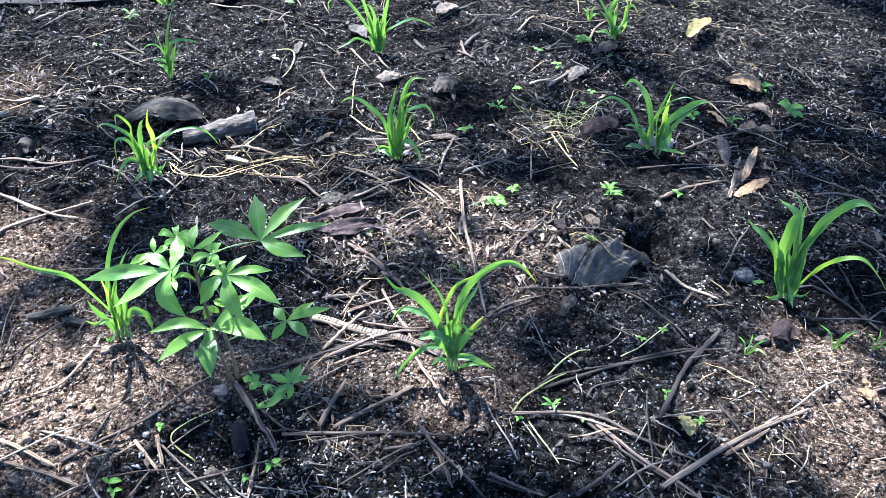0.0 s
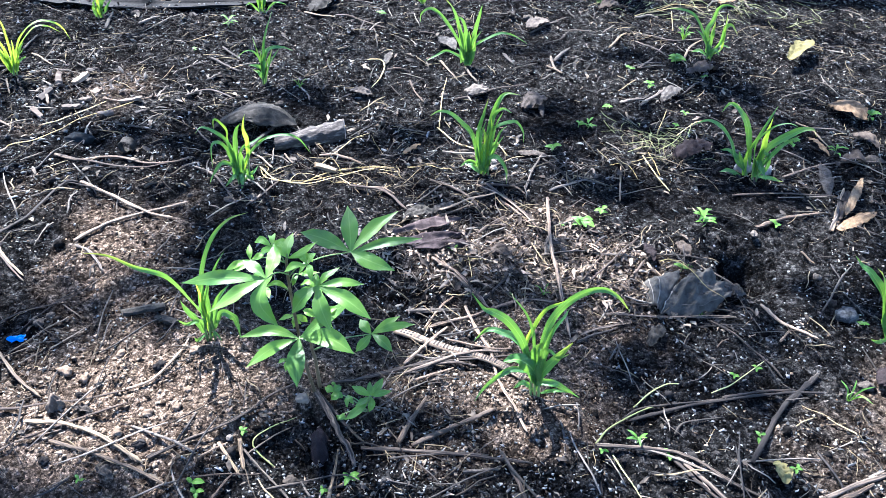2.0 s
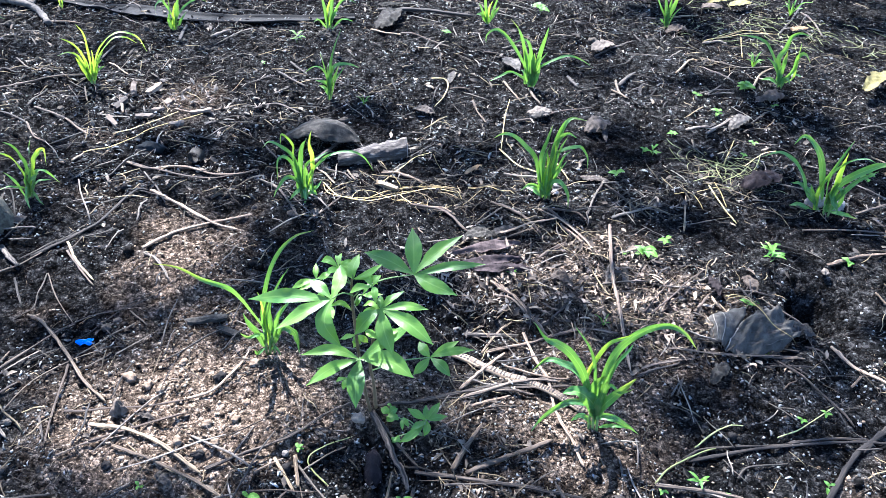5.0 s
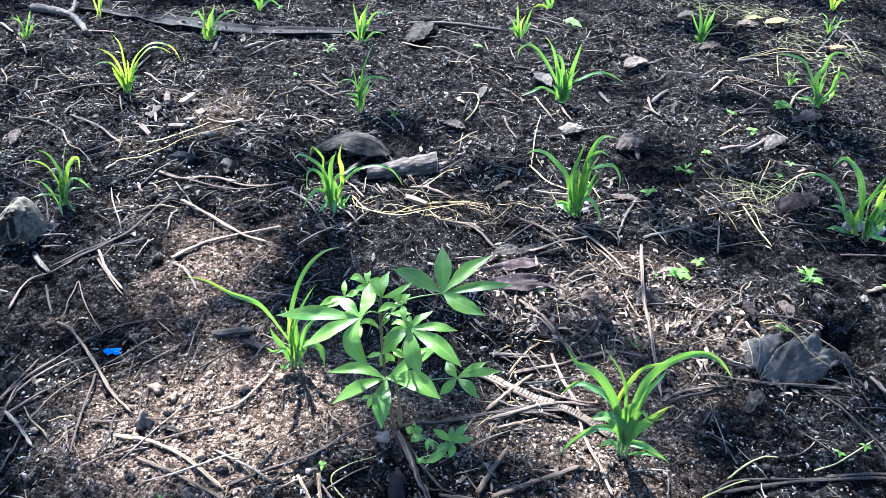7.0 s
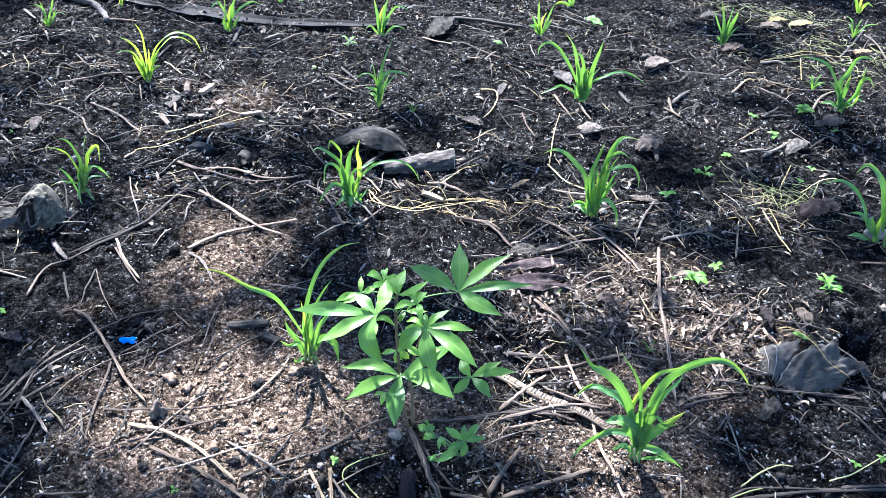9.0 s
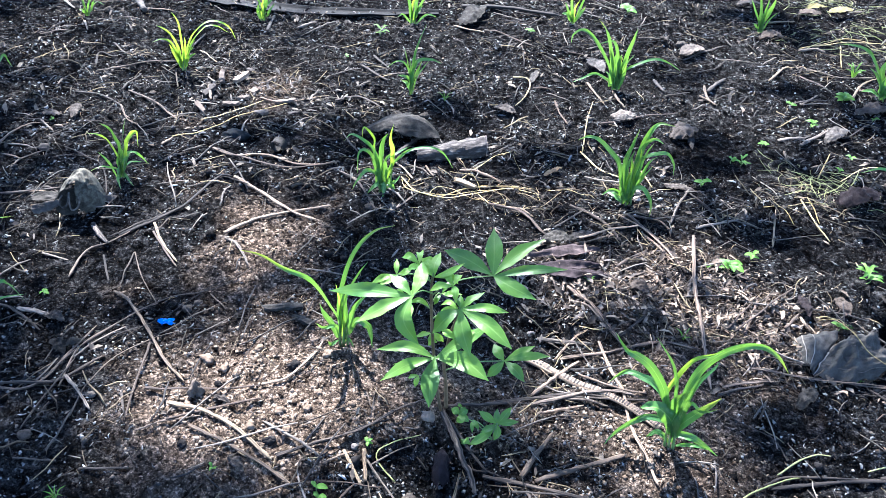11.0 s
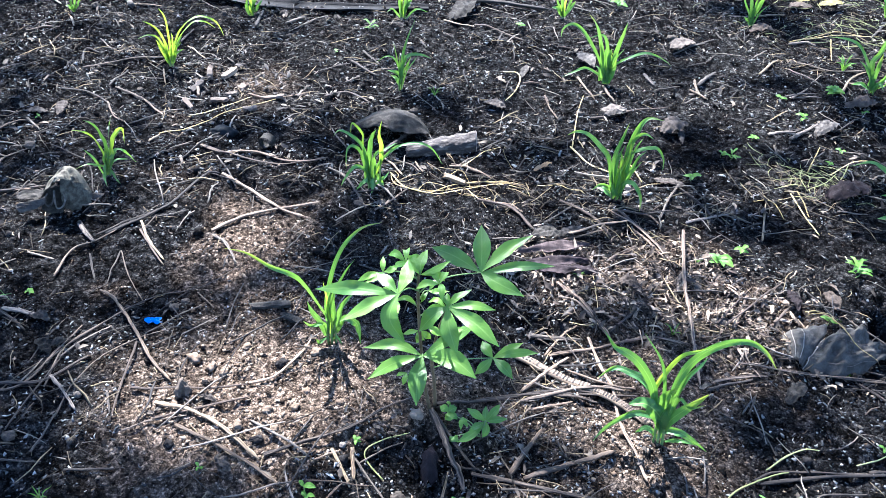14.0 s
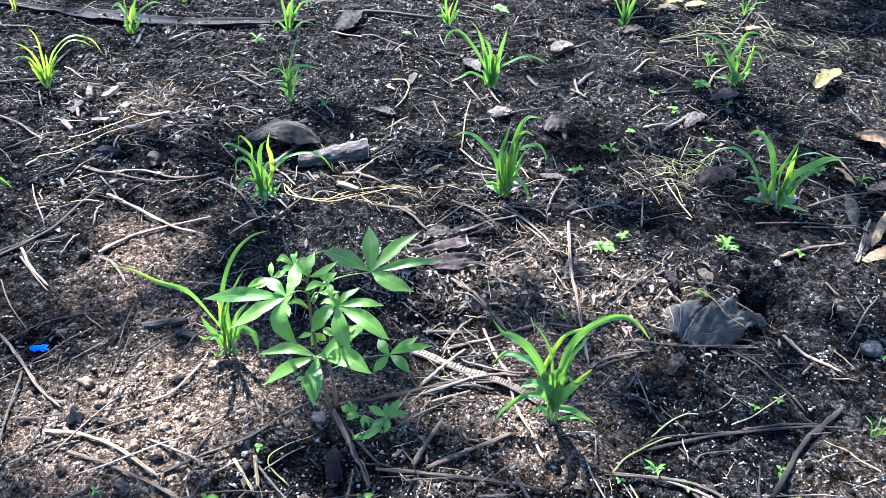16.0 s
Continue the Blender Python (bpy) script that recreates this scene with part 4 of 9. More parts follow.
def hose():
    """A flattened black drip hose, split open along its top like a gutter."""
    ctrl = [(-2.951, 3.245), (-2.707, 3.242), (-2.482, 3.236), (-2.344, 3.274), (-2.162, 3.271), (-1.912, 3.312), (-1.620, 3.425), (-1.339, 3.543)]
    path = spline([(x, y, 0) for x, y in ctrl], 70)
    g = height(path[:, 0], path[:, 1])
    path[:, 2] = np.convolve(np.r_[[g[0]] * 4, g, [g[-1]] * 4], np.ones(9) / 9, "valid") + 0.004
    _, side, _ = frames_along(path)
    o = path[30].copy()
    section = [(-0.068, 0.036), (-0.062, 0.014), (-0.040, 0.002), (0, 0.0), (0.040, 0.003), (0.062, 0.016), (0.070, 0.040), (0.065, 0.040), (0.056, 0.018), (0.036, 0.008), (0, 0.0045), (-0.036, 0.007), (-0.056, 0.016), (-0.063, 0.036)]
    verts, faces, uvs = [], [], []
    m = len(section)
    for k in range(len(path)):
        wob = (0.45 + 0.55 * min(1, max(0, k - 16) / 5)) * (1 - 0.45 * max(0, k - 24) / 46) * (1 + 0.05 * float(vn(k * 0.1, 0.0, 0.35, 21)))
        for c, h in section:
            verts.append(path[k] - o + side[k] * c * wob + np.array((0, 0, h * 0.42 * (1 + 0.30 * float(vn(k * 0.1, c * 5, 0.35, 22))))))
            uvs.append((c, k / 70))
    for k in range(len(path) - 1):
        for c in range(m):
            t = (c + 1) % m
            faces.append((k * m + c, k * m + t, (k + 1) * m + t, (k + 1) * m + c))
    faces.append(tuple(range(m)))
    faces.append(tuple(range(len(path) * m - 1, len(path) * m - m - 1, -1)))
    ob = mesh_object("irrigation_hose", verts, faces, M_HOSE, True, uvs)
    ob.location = o
    return tagged(ob, "flattened black plastic irrigation hose split along the top", "hose")


hose()


def driftwood():
    """A bleached, knotty end of a branch with a short fork."""
    root = None
    for pts, r0, r1, name in (([(-3.164, 3.153), (-3.064, 3.149), (-2.927, 3.107), (-2.869, 3.098), (-2.775, 3.028), (-2.677, 2.940)], 0.024, 0.012, "limb"), ([(-2.915, 3.116), (-2.955, 3.197), (-3.006, 3.285)], 0.016, 0.008, "fork")):
        path = spline([(x, y, hz(x, y) + 0.018) for x, y in pts], 20)
        if root is None:
            root = empty("bleached_branch", *path[0])
            o = path[0].copy()
        part(name, tube(path - o, np.linspace(r0, r1, 20), 12, 0.8, 9, 0.13), M_DEAD["white"], root)
    return tagged(root, "thick bleached white piece of branch on the soil", "branch")


driftwood()


def scrap(name, x, y, size, turn, material, label, category, seed):
    """A crumpled scrap of thin sheet with thickness."""
    rs = np.random.RandomState(seed)
    n = 6
    ct, st = math.cos(radians(turn)), math.sin(radians(turn))
    verts, faces = [], []
    hgt = rs.uniform(0, 1, (n + 1, n + 1))
    for i in range(n + 1):
        for j in range(n + 1):
            u, v = (i / n - 0.5) * size * (1 + 0.25 * rs.randn() * (i in (0, n))), (j / n - 0.5) * size * 0.6 * (1 + 0.2 * rs.randn() * (j in (0, n)))
            verts.append((u * ct - v * st, u * st + v * ct, 0.003 + hgt[i, j] * size * 0.28))
    for i in range(n):
        for j in range(n):
            a = i * (n + 1) + j
            faces.append((a, a + n + 1, a + n + 2, a + 1))
    m = len(verts)
    verts += [(a, b, c - 0.0008) for a, b, c in verts]
    faces += [tuple(m + q for q in reversed(f)) for f in list(faces)]
    ob = mesh_object(name, verts, faces, material, False, [(0.5, 0.5)] * len(verts))
    ob.location = (x, y, hz(x, y))
    return tagged(ob, label, category)


scrap("plastic_scrap", -1.215, 1.122, 0.036, 25, M_BLUE, "small crumpled bright blue plastic scrap on the soil", "plastic scrap", 3)


def wood_block(a, b, w, h, material, label, tilt=0.0):
    """A split chip of wood with uneven faces."""
    k = seed_next()
    rs = np.random.RandomState(k)
    dx, dy = b[0] - a[0], b[1] - a[1]
    ln = math.hypot(dx, dy)
    dx, dy = dx / ln, dy / ln
    verts, faces = [], []
    n = 5
    for i in range(n + 1):
        s = i / n
        for c, z in ((-1, 0), (-0.9, 1), (0, 1.15), (0.9, 0.95), (1, 0)):
            q = w / 2 * c * (1 + 0.14 * rs.randn()) * (0.75 if i in (0, n) else 1)
            along = s * ln + 0.05 * ln * rs.randn() * (i in (0, n))
            verts.append((dx * along - dy * q, dy * along + dx * q, max(0.001, z * h * (1 + 0.12 * rs.randn())) + tilt * s))
    for i in range(n):
        for c in range(5):
            t = (c + 1) % 5
            faces.append((i * 5 + c, (i + 1) * 5 + c, (i + 1) * 5 + t, i * 5 + t))
    faces.append((0, 1, 2, 3, 4))
    faces.append(tuple(n * 5 + q for q in (4, 3, 2, 1, 0)))
    ob = mesh_object("wood_chip", verts, faces, material, False, [(0.5, 0.5)] * len(verts))
    ob.location = (a[0], a[1], hz(*a))
    return tagged(ob, label, "wood chip", "wood chips")


wood_block((-0.752, 2.068), (-0.672, 2.046), 0.022, 0.012, M_TWIG["pale"], "pale split wood chip on yellow straw")
# ---- the plants ----
wood_block((-0.910, 1.242), (-0.850, 1.231), 0.020, 0.008, M_DEAD["umber"], "flat grey-brown chip of wood beside a maize seedling")
wood_block((-1.001, 1.241), (-0.914, 1.284), 0.020, 0.010, M_DEAD["umber"], "dark piece of bark beside a maize seedling")
wood_block((-1.906, 2.297), (-1.894, 2.362), 0.030, 0.014, M_TWIG["dark"], "dark grey chip of split wood in a litter pile", tilt=0.019)
wood_block((-1.843, 2.429), (-1.818, 2.496), 0.026, 0.014, M_TWIG["brown"], "tan brown chip of split wood in a litter pile", tilt=0.016)
wood_block((-1.740, 2.386), (-1.736, 2.433), 0.034, 0.014, M_TWIG["brown"], "tan brown chip of split wood in a litter pile", tilt=0.002)
wood_block((-1.765, 2.233), (-1.710, 2.253), 0.030, 0.011, M_TWIG["dark"], "dark brown chip of split wood in a litter pile", tilt=0.002)
wood_block((-1.622, 2.226), (-1.579, 2.246), 0.028, 0.011, M_TWIG["dark"], "dark brown chip of split wood in a litter pile", tilt=0.004)
wood_block((-1.605, 2.347), (-1.529, 2.368), 0.022, 0.009, M_TWIG["dark"], "dark brown chip of split wood in a litter pile", tilt=0.016)
wood_block((-1.829, 2.555), (-1.868, 2.569), 0.024, 0.009, M_TWIG["dark"], "dark brown chip of split wood in a litter pile", tilt=0.000)
wood_block((-1.887, 2.403), (-1.926, 2.471), 0.024, 0.013, M_TWIG["dark"], "dark brown chip of split wood in a litter pile", tilt=0.019)
wood_block((-1.743, 2.514), (-1.710, 2.541), 0.018, 0.010, M_TWIG["dark"], "dark brown chip of split wood in a litter pile", tilt=0.019)
wood_block((-1.809, 2.162), (-1.863, 2.193), 0.020, 0.009, M_TWIG["dark"], "dark brown chip of split wood in a litter pile", tilt=0.019)
wood_block((-1.754, 2.320), (-1.710, 2.327), 0.022, 0.010, M_TWIG["dark"], "dark brown chip of split wood in a litter pile", tilt=0.007)
wood_block((-1.505, 2.270), (-1.468, 2.291), 0.020, 0.010, M_TWIG["dark"], "dark brown chip of split wood in a litter pile", tilt=0.007)
cassava = empty("cassava_plant", -0.452, 1.080, hz(-0.452, 1.080))
stem(cassava, 0.0042, 0.0024, (0.000, -0.000, 0.000), (-0.009, -0.015, 0.100), (-0.019, -0.017, 0.210), (-0.026, -0.018, 0.310), (-0.027, -0.020, 0.375), (-0.025, -0.021, 0.400))
stem(cassava, 0.0046, 0.0024, (0.008, 0.015, 0.000), (0.004, 0.012, 0.085), (-0.000, 0.003, 0.150), (0.011, -0.004, 0.240), (0.042, -0.059, 0.360))
leaf = petiole(cassava, (-0.015, -0.017, 0.170), (0.003, -0.068, 0.235))
leaflet(leaf, 0.025, (0.003, -0.068, 0.235), (-0.055, -0.062, 0.239), (-0.120, -0.077, 0.221))
leaflet(leaf, 0.027, (0.003, -0.068, 0.235), (-0.047, -0.099, 0.224), (-0.087, -0.134, 0.200))
leaflet(leaf, 0.039, (0.003, -0.068, 0.235), (0.010, -0.114, 0.220), (0.023, -0.155, 0.191))
leaflet(leaf, 0.042, (0.003, -0.068, 0.235), (0.065, -0.068, 0.247), (0.120, -0.089, 0.237))
leaflet(leaf, 0.029, (0.003, -0.068, 0.235), (0.046, -0.028, 0.261), (0.089, 0.018, 0.278))
leaflet(leaf, 0.011, (0.003, -0.068, 0.235), (-0.034, -0.086, 0.227), (-0.080, -0.092, 0.208))
leaf = petiole(cassava, (-0.024, -0.024, 0.360), (-0.039, -0.095, 0.405))
leaflet(leaf, 0.030, (-0.039, -0.095, 0.405), (-0.120, -0.101, 0.398), (-0.201, -0.108, 0.376))
leaflet(leaf, 0.029, (-0.039, -0.095, 0.405), (-0.081, -0.128, 0.390), (-0.127, -0.158, 0.362))
leaflet(leaf, 0.037, (-0.039, -0.095, 0.405), (-0.039, -0.134, 0.378), (-0.005, -0.144, 0.338))
leaflet(leaf, 0.030, (-0.039, -0.095, 0.405), (-0.034, -0.064, 0.424), (-0.045, -0.026, 0.433))
leaflet(leaf, 0.024, (-0.039, -0.095, 0.405), (-0.067, -0.080, 0.415), (-0.095, -0.062, 0.414))
leaf = petiole(cassava, (-0.026, -0.022, 0.365), (0.055, 0.145, 0.300))
leaflet(leaf, 0.041, (0.055, 0.145, 0.300), (-0.008, 0.159, 0.315), (-0.065, 0.170, 0.316))
leaflet(leaf, 0.041, (0.055, 0.145, 0.300), (0.043, 0.185, 0.332), (0.026, 0.233, 0.358))
leaflet(leaf, 0.033, (0.055, 0.145, 0.300), (0.091, 0.188, 0.334), (0.140, 0.236, 0.360))
leaflet(leaf, 0.024, (0.055, 0.145, 0.300), (0.128, 0.167, 0.321), (0.203, 0.189, 0.329))
leaflet(leaf, 0.039, (0.055, 0.145, 0.300), (0.094, 0.133, 0.294), (0.156, 0.128, 0.279))
leaf = petiole(cassava, (0.040, -0.052, 0.350), (0.046, -0.062, 0.375))
leaflet(leaf, 0.018, (0.046, -0.062, 0.375), (0.061, -0.046, 0.389), (0.080, -0.022, 0.395))
leaflet(leaf, 0.019, (0.046, -0.062, 0.375), (0.093, -0.056, 0.388), (0.135, -0.052, 0.387))
leaflet(leaf, 0.034, (0.046, -0.062, 0.375), (0.107, -0.081, 0.368), (0.157, -0.094, 0.341))
leaflet(leaf, 0.034, (0.046, -0.062, 0.375), (0.063, -0.097, 0.354), (0.086, -0.117, 0.316))
leaflet(leaf, 0.034, (0.046, -0.062, 0.375), (0.024, -0.084, 0.360), (0.004, -0.096, 0.327))
leaflet(leaf, 0.015, (0.046, -0.062, 0.375), (0.042, -0.054, 0.384), (0.037, -0.037, 0.385))
leaf = petiole(cassava, (0.001, 0.007, 0.125), (0.115, 0.077, 0.130))
leaflet(leaf, 0.021, (0.115, 0.077, 0.130), (0.142, 0.095, 0.146), (0.170, 0.122, 0.154))
leaflet(leaf, 0.021, (0.115, 0.077, 0.130), (0.162, 0.093, 0.147), (0.208, 0.107, 0.150))
leaflet(leaf, 0.026, (0.115, 0.077, 0.130), (0.144, 0.061, 0.128), (0.169, 0.049, 0.113))
leaflet(leaf, 0.023, (0.115, 0.077, 0.130), (0.103, 0.054, 0.122), (0.087, 0.041, 0.103))
leaflet(leaf, 0.025, (0.115, 0.077, 0.130), (0.097, 0.088, 0.139), (0.081, 0.109, 0.140))
leaf = petiole(cassava, (-0.024, -0.022, 0.400), (-0.022, -0.023, 0.400))
leaflet(leaf, 0.023, (-0.022, -0.023, 0.400), (-0.028, -0.004, 0.414), (-0.027, 0.029, 0.421), M_CASS_Y)
leaflet(leaf, 0.014, (-0.022, -0.023, 0.400), (0.003, -0.014, 0.412), (0.026, 0.016, 0.420), M_CASS_Y)
leaflet(leaf, 0.013, (-0.022, -0.023, 0.400), (-0.041, -0.003, 0.413), (-0.064, 0.010, 0.410), M_CASS_Y)
leaflet(leaf, 0.014, (-0.022, -0.023, 0.400), (0.009, -0.015, 0.405), (0.024, -0.012, 0.389), M_CASS_Y)
leaflet(leaf, 0.015, (-0.022, -0.023, 0.400), (-0.046, -0.012, 0.408), (-0.079, -0.010, 0.400), M_CASS_Y)
leaf = petiole(cassava, (-0.026, -0.020, 0.385), (-0.097, -0.026, 0.385))
leaflet(leaf, 0.012, (-0.097, -0.026, 0.385), (-0.102, -0.015, 0.395), (-0.110, 0.007, 0.397), M_CASS_Y)
leaflet(leaf, 0.015, (-0.097, -0.026, 0.385), (-0.119, -0.042, 0.383), (-0.140, -0.052, 0.370), M_CASS_Y)
leaflet(leaf, 0.011, (-0.097, -0.026, 0.385), (-0.105, -0.046, 0.382), (-0.126, -0.053, 0.371), M_CASS_Y)
leaflet(leaf, 0.015, (-0.097, -0.026, 0.385), (-0.080, -0.021, 0.394), (-0.075, -0.003, 0.396), M_CASS_Y)
leaf = petiole(cassava, (-0.025, -0.014, 0.330), (-0.014, 0.004, 0.340))
leaflet(leaf, 0.014, (-0.014, 0.004, 0.340), (0.004, 0.002, 0.347), (0.027, 0.011, 0.346))
leaflet(leaf, 0.011, (-0.014, 0.004, 0.340), (-0.007, 0.018, 0.352), (-0.005, 0.036, 0.354))
leaflet(leaf, 0.011, (-0.014, 0.004, 0.340), (-0.017, -0.011, 0.336), (-0.023, -0.014, 0.322))
leaf = petiole(cassava, (-0.021, -0.011, 0.220), (-0.034, 0.010, 0.220))
leaflet(leaf, 0.014, (-0.034, 0.010, 0.220), (-0.045, 0.001, 0.221), (-0.064, -0.004, 0.212), M_CASS_Y)
leaflet(leaf, 0.014, (-0.034, 0.010, 0.220), (-0.028, -0.002, 0.218), (-0.017, -0.000, 0.207), M_CASS_Y)
leaflet(leaf, 0.015, (-0.034, 0.010, 0.220), (-0.014, 0.003, 0.221), (-0.004, 0.005, 0.210), M_CASS_Y)
leaflet(leaf, 0.014, (-0.034, 0.010, 0.220), (-0.029, -0.004, 0.214), (-0.035, -0.003, 0.194), M_CASS_Y)
leaf = petiole(cassava, (-0.006, -0.016, 0.085), (-0.062, 0.021, 0.070))
leaflet(leaf, 0.013, (-0.062, 0.021, 0.070), (-0.062, 0.007, 0.067), (-0.064, 0.000, 0.051), M_CASS_Y)
leaflet(leaf, 0.011, (-0.062, 0.021, 0.070), (-0.074, 0.012, 0.071), (-0.084, 0.010, 0.063), M_CASS_Y)
leaf = petiole(cassava, (-0.025, -0.018, 0.350), (0.020, -0.032, 0.398))
leaflet(leaf, 0.015, (0.020, -0.032, 0.398), (0.023, -0.012, 0.406), (0.025, 0.004, 0.400), M_CASS_Y)
leaflet(leaf, 0.013, (0.020, -0.032, 0.398), (0.007, -0.022, 0.406), (-0.004, -0.014, 0.406), M_CASS_Y)
leaflet(leaf, 0.016, (0.020, -0.032, 0.398), (-0.000, -0.049, 0.406), (-0.017, -0.062, 0.397), M_CASS_Y)
leaflet(leaf, 0.015, (0.020, -0.032, 0.398), (0.030, -0.052, 0.406), (0.038, -0.069, 0.390), M_CASS_Y)
leaf = petiole(cassava, (-0.025, -0.016, 0.310), (-0.066, -0.040, 0.335))
leaflet(leaf, 0.012, (-0.066, -0.040, 0.335), (-0.054, -0.061, 0.343), (-0.045, -0.078, 0.339), M_CASS_Y)
leaflet(leaf, 0.012, (-0.066, -0.040, 0.335), (-0.045, -0.034, 0.343), (-0.027, -0.029, 0.330), M_CASS_Y)
leaflet(leaf, 0.016, (-0.066, -0.040, 0.335), (-0.066, -0.019, 0.343), (-0.066, -0.001, 0.340), M_CASS_Y)
leaflet(leaf, 0.016, (-0.066, -0.040, 0.335), (-0.090, -0.030, 0.343), (-0.109, -0.023, 0.332), M_CASS_Y)
leaf = petiole(cassava, (-0.024, -0.013, 0.285), (0.026, 0.004, 0.308))
leaflet(leaf, 0.013, (0.026, 0.004, 0.308), (0.002, 0.011, 0.316), (-0.018, 0.018, 0.298), M_CASS_Y)
leaflet(leaf, 0.015, (0.026, 0.004, 0.308), (0.005, -0.012, 0.316), (-0.011, -0.025, 0.306), M_CASS_Y)
leaflet(leaf, 0.014, (0.026, 0.004, 0.308), (0.034, -0.016, 0.316), (0.040, -0.032, 0.305), M_CASS_Y)
leaflet(leaf, 0.015, (0.026, 0.004, 0.308), (0.048, 0.008, 0.316), (0.066, 0.011, 0.318), M_CASS_Y)
leaf = petiole(cassava, (0.011, -0.004, 0.240), (0.030, -0.030, 0.262))
leaflet(leaf, 0.013, (0.030, -0.030, 0.262), (0.052, -0.044, 0.270), (0.070, -0.056, 0.266), M_CASS_Y)
leaflet(leaf, 0.015, (0.030, -0.030, 0.262), (0.050, -0.014, 0.270), (0.067, -0.000, 0.272), M_CASS_Y)
leaflet(leaf, 0.015, (0.030, -0.030, 0.262), (0.024, -0.012, 0.270), (0.020, 0.002, 0.270), M_CASS_Y)
leaflet(leaf, 0.017, (0.030, -0.030, 0.262), (0.013, -0.027, 0.270), (-0.001, -0.024, 0.270), M_CASS_Y)
leaf = petiole(cassava, (-0.026, -0.018, 0.372), (-0.058, -0.006, 0.408))
leaflet(leaf, 0.013, (-0.058, -0.006, 0.408), (-0.042, 0.006, 0.416), (-0.028, 0.017, 0.400), M_CASS_Y)
leaflet(leaf, 0.015, (-0.058, -0.006, 0.408), (-0.066, 0.018, 0.416), (-0.072, 0.037, 0.397), M_CASS_Y)
leaflet(leaf, 0.016, (-0.058, -0.006, 0.408), (-0.081, 0.001, 0.416), (-0.099, 0.006, 0.404), M_CASS_Y)
leaflet(leaf, 0.014, (-0.058, -0.006, 0.408), (-0.063, -0.027, 0.416), (-0.067, -0.044, 0.420), M_CASS_Y)
tagged(cassava, "young cassava plant with pale green palmate leaves on thin stems", "cassava plant")
sprout = empty("cassava_sprout", -0.323, 1.054, hz(-0.323, 1.054))
stem(sprout, 0.0026, 0.0018, (0, 0, -0.01), (0.003, 0.006, 0.035))
leaf = petiole(sprout, (0.003, 0.006, 0.035), (0.004, 0.018, 0.040))
leaflet(leaf, 0.019, (0.004, 0.018, 0.040), (-0.020, 0.024, 0.046), (-0.045, 0.036, 0.043))
leaflet(leaf, 0.015, (0.004, 0.018, 0.040), (-0.001, 0.029, 0.050), (-0.006, 0.050, 0.052))
leaflet(leaf, 0.019, (0.004, 0.018, 0.040), (0.015, 0.035, 0.054), (0.023, 0.059, 0.059))
leaflet(leaf, 0.016, (0.004, 0.018, 0.040), (0.025, 0.022, 0.050), (0.048, 0.033, 0.050))
leaflet(leaf, 0.018, (0.004, 0.018, 0.040), (-0.009, 0.002, 0.038), (-0.027, -0.006, 0.027))
leaflet(leaf, 0.021, (0.004, 0.018, 0.040), (-0.018, -0.017, 0.026), (-0.044, -0.031, 0.006))
leaflet(leaf, 0.018, (0.004, 0.018, 0.040), (0.010, -0.000, 0.035), (0.006, -0.010, 0.019))
leaf = petiole(sprout, (-0.001, 0.001, 0.010), (-0.084, 0.021, 0.030))
leaflet(leaf, 0.019, (-0.084, 0.021, 0.030), (-0.093, 0.023, 0.036), (-0.106, 0.029, 0.031))
leaflet(leaf, 0.019, (-0.084, 0.021, 0.030), (-0.076, 0.025, 0.038), (-0.068, 0.035, 0.037))
leaflet(leaf, 0.020, (-0.084, 0.021, 0.030), (-0.077, 0.010, 0.032), (-0.084, 0.004, 0.023))
leaflet(leaf, 0.016, (-0.084, 0.021, 0.030), (-0.069, 0.013, 0.034), (-0.058, 0.011, 0.028))
leaf = petiole(sprout, (-0.001, 0.001, 0.010), (-0.050, 0.019, 0.030))
leaflet(leaf, 0.012, (-0.050, 0.019, 0.030), (-0.041, 0.008, 0.032), (-0.031, 0.001, 0.024))
leaflet(leaf, 0.011, (-0.050, 0.019, 0.030), (-0.048, 0.004, 0.030), (-0.044, -0.008, 0.019))
leaf = petiole(sprout, (-0.000, -0.002, 0.010), (-0.055, -0.024, 0.012))
leaflet(leaf, 0.016, (-0.055, -0.024, 0.012), (-0.051, -0.030, 0.016), (-0.041, -0.032, 0.010))
leaflet(leaf, 0.015, (-0.055, -0.024, 0.012), (-0.056, -0.033, 0.014), (-0.060, -0.035, 0.007))
tagged(sprout, "small dark green cassava sprout beside the larger plant", "cassava plant")
p = maize(-0.752, 1.193, 29.6, "young maize seedling with one long arching blade beside the cassava")
strap(p, 1.4, 4.2, (-0.0, 9.5), (-2.8, 16.4), (-5.9, 23.6), (-11.0, 27.8), (-15.7, 32.4), (-20.5, 35.4))
strap(p, 1.3, 0.9, (-0.2, 9.9), (0.3, 17.9), (3.6, 28.8), (8.5, 34.8), (13.1, 36.8))
strap(p, 0.8, 4.3, (1.0, 15.1), (4.1, 24.2), (6.8, 29.6))
strap(p, 1.9, 2.2, (1.8, 6.8), (3.9, 14.0), (6.7, 18.8))
strap(p, 1.0, 2.1, (0.6, 7.9), (0.1, 15.9), (-0.6, 22.3), yellow=True)
strap(p, 1.8, -1.8, (-1.8, 7.4), (-3.4, 10.2), (-4.6, 13.3))
strap(p, 1.1, 4.3, (-1.2, 8.2), (-4.1, 9.3), (-5.8, 12.7))
strap(p, 2.0, 2.2, (4.0, 8.8), (6.5, 7.4), (7.1, 4.2), (7.4, 1.0))
strap(p, 1.6, -1.5, (1.1, 5.6), (3.2, 6.9), (5.6, 6.8))
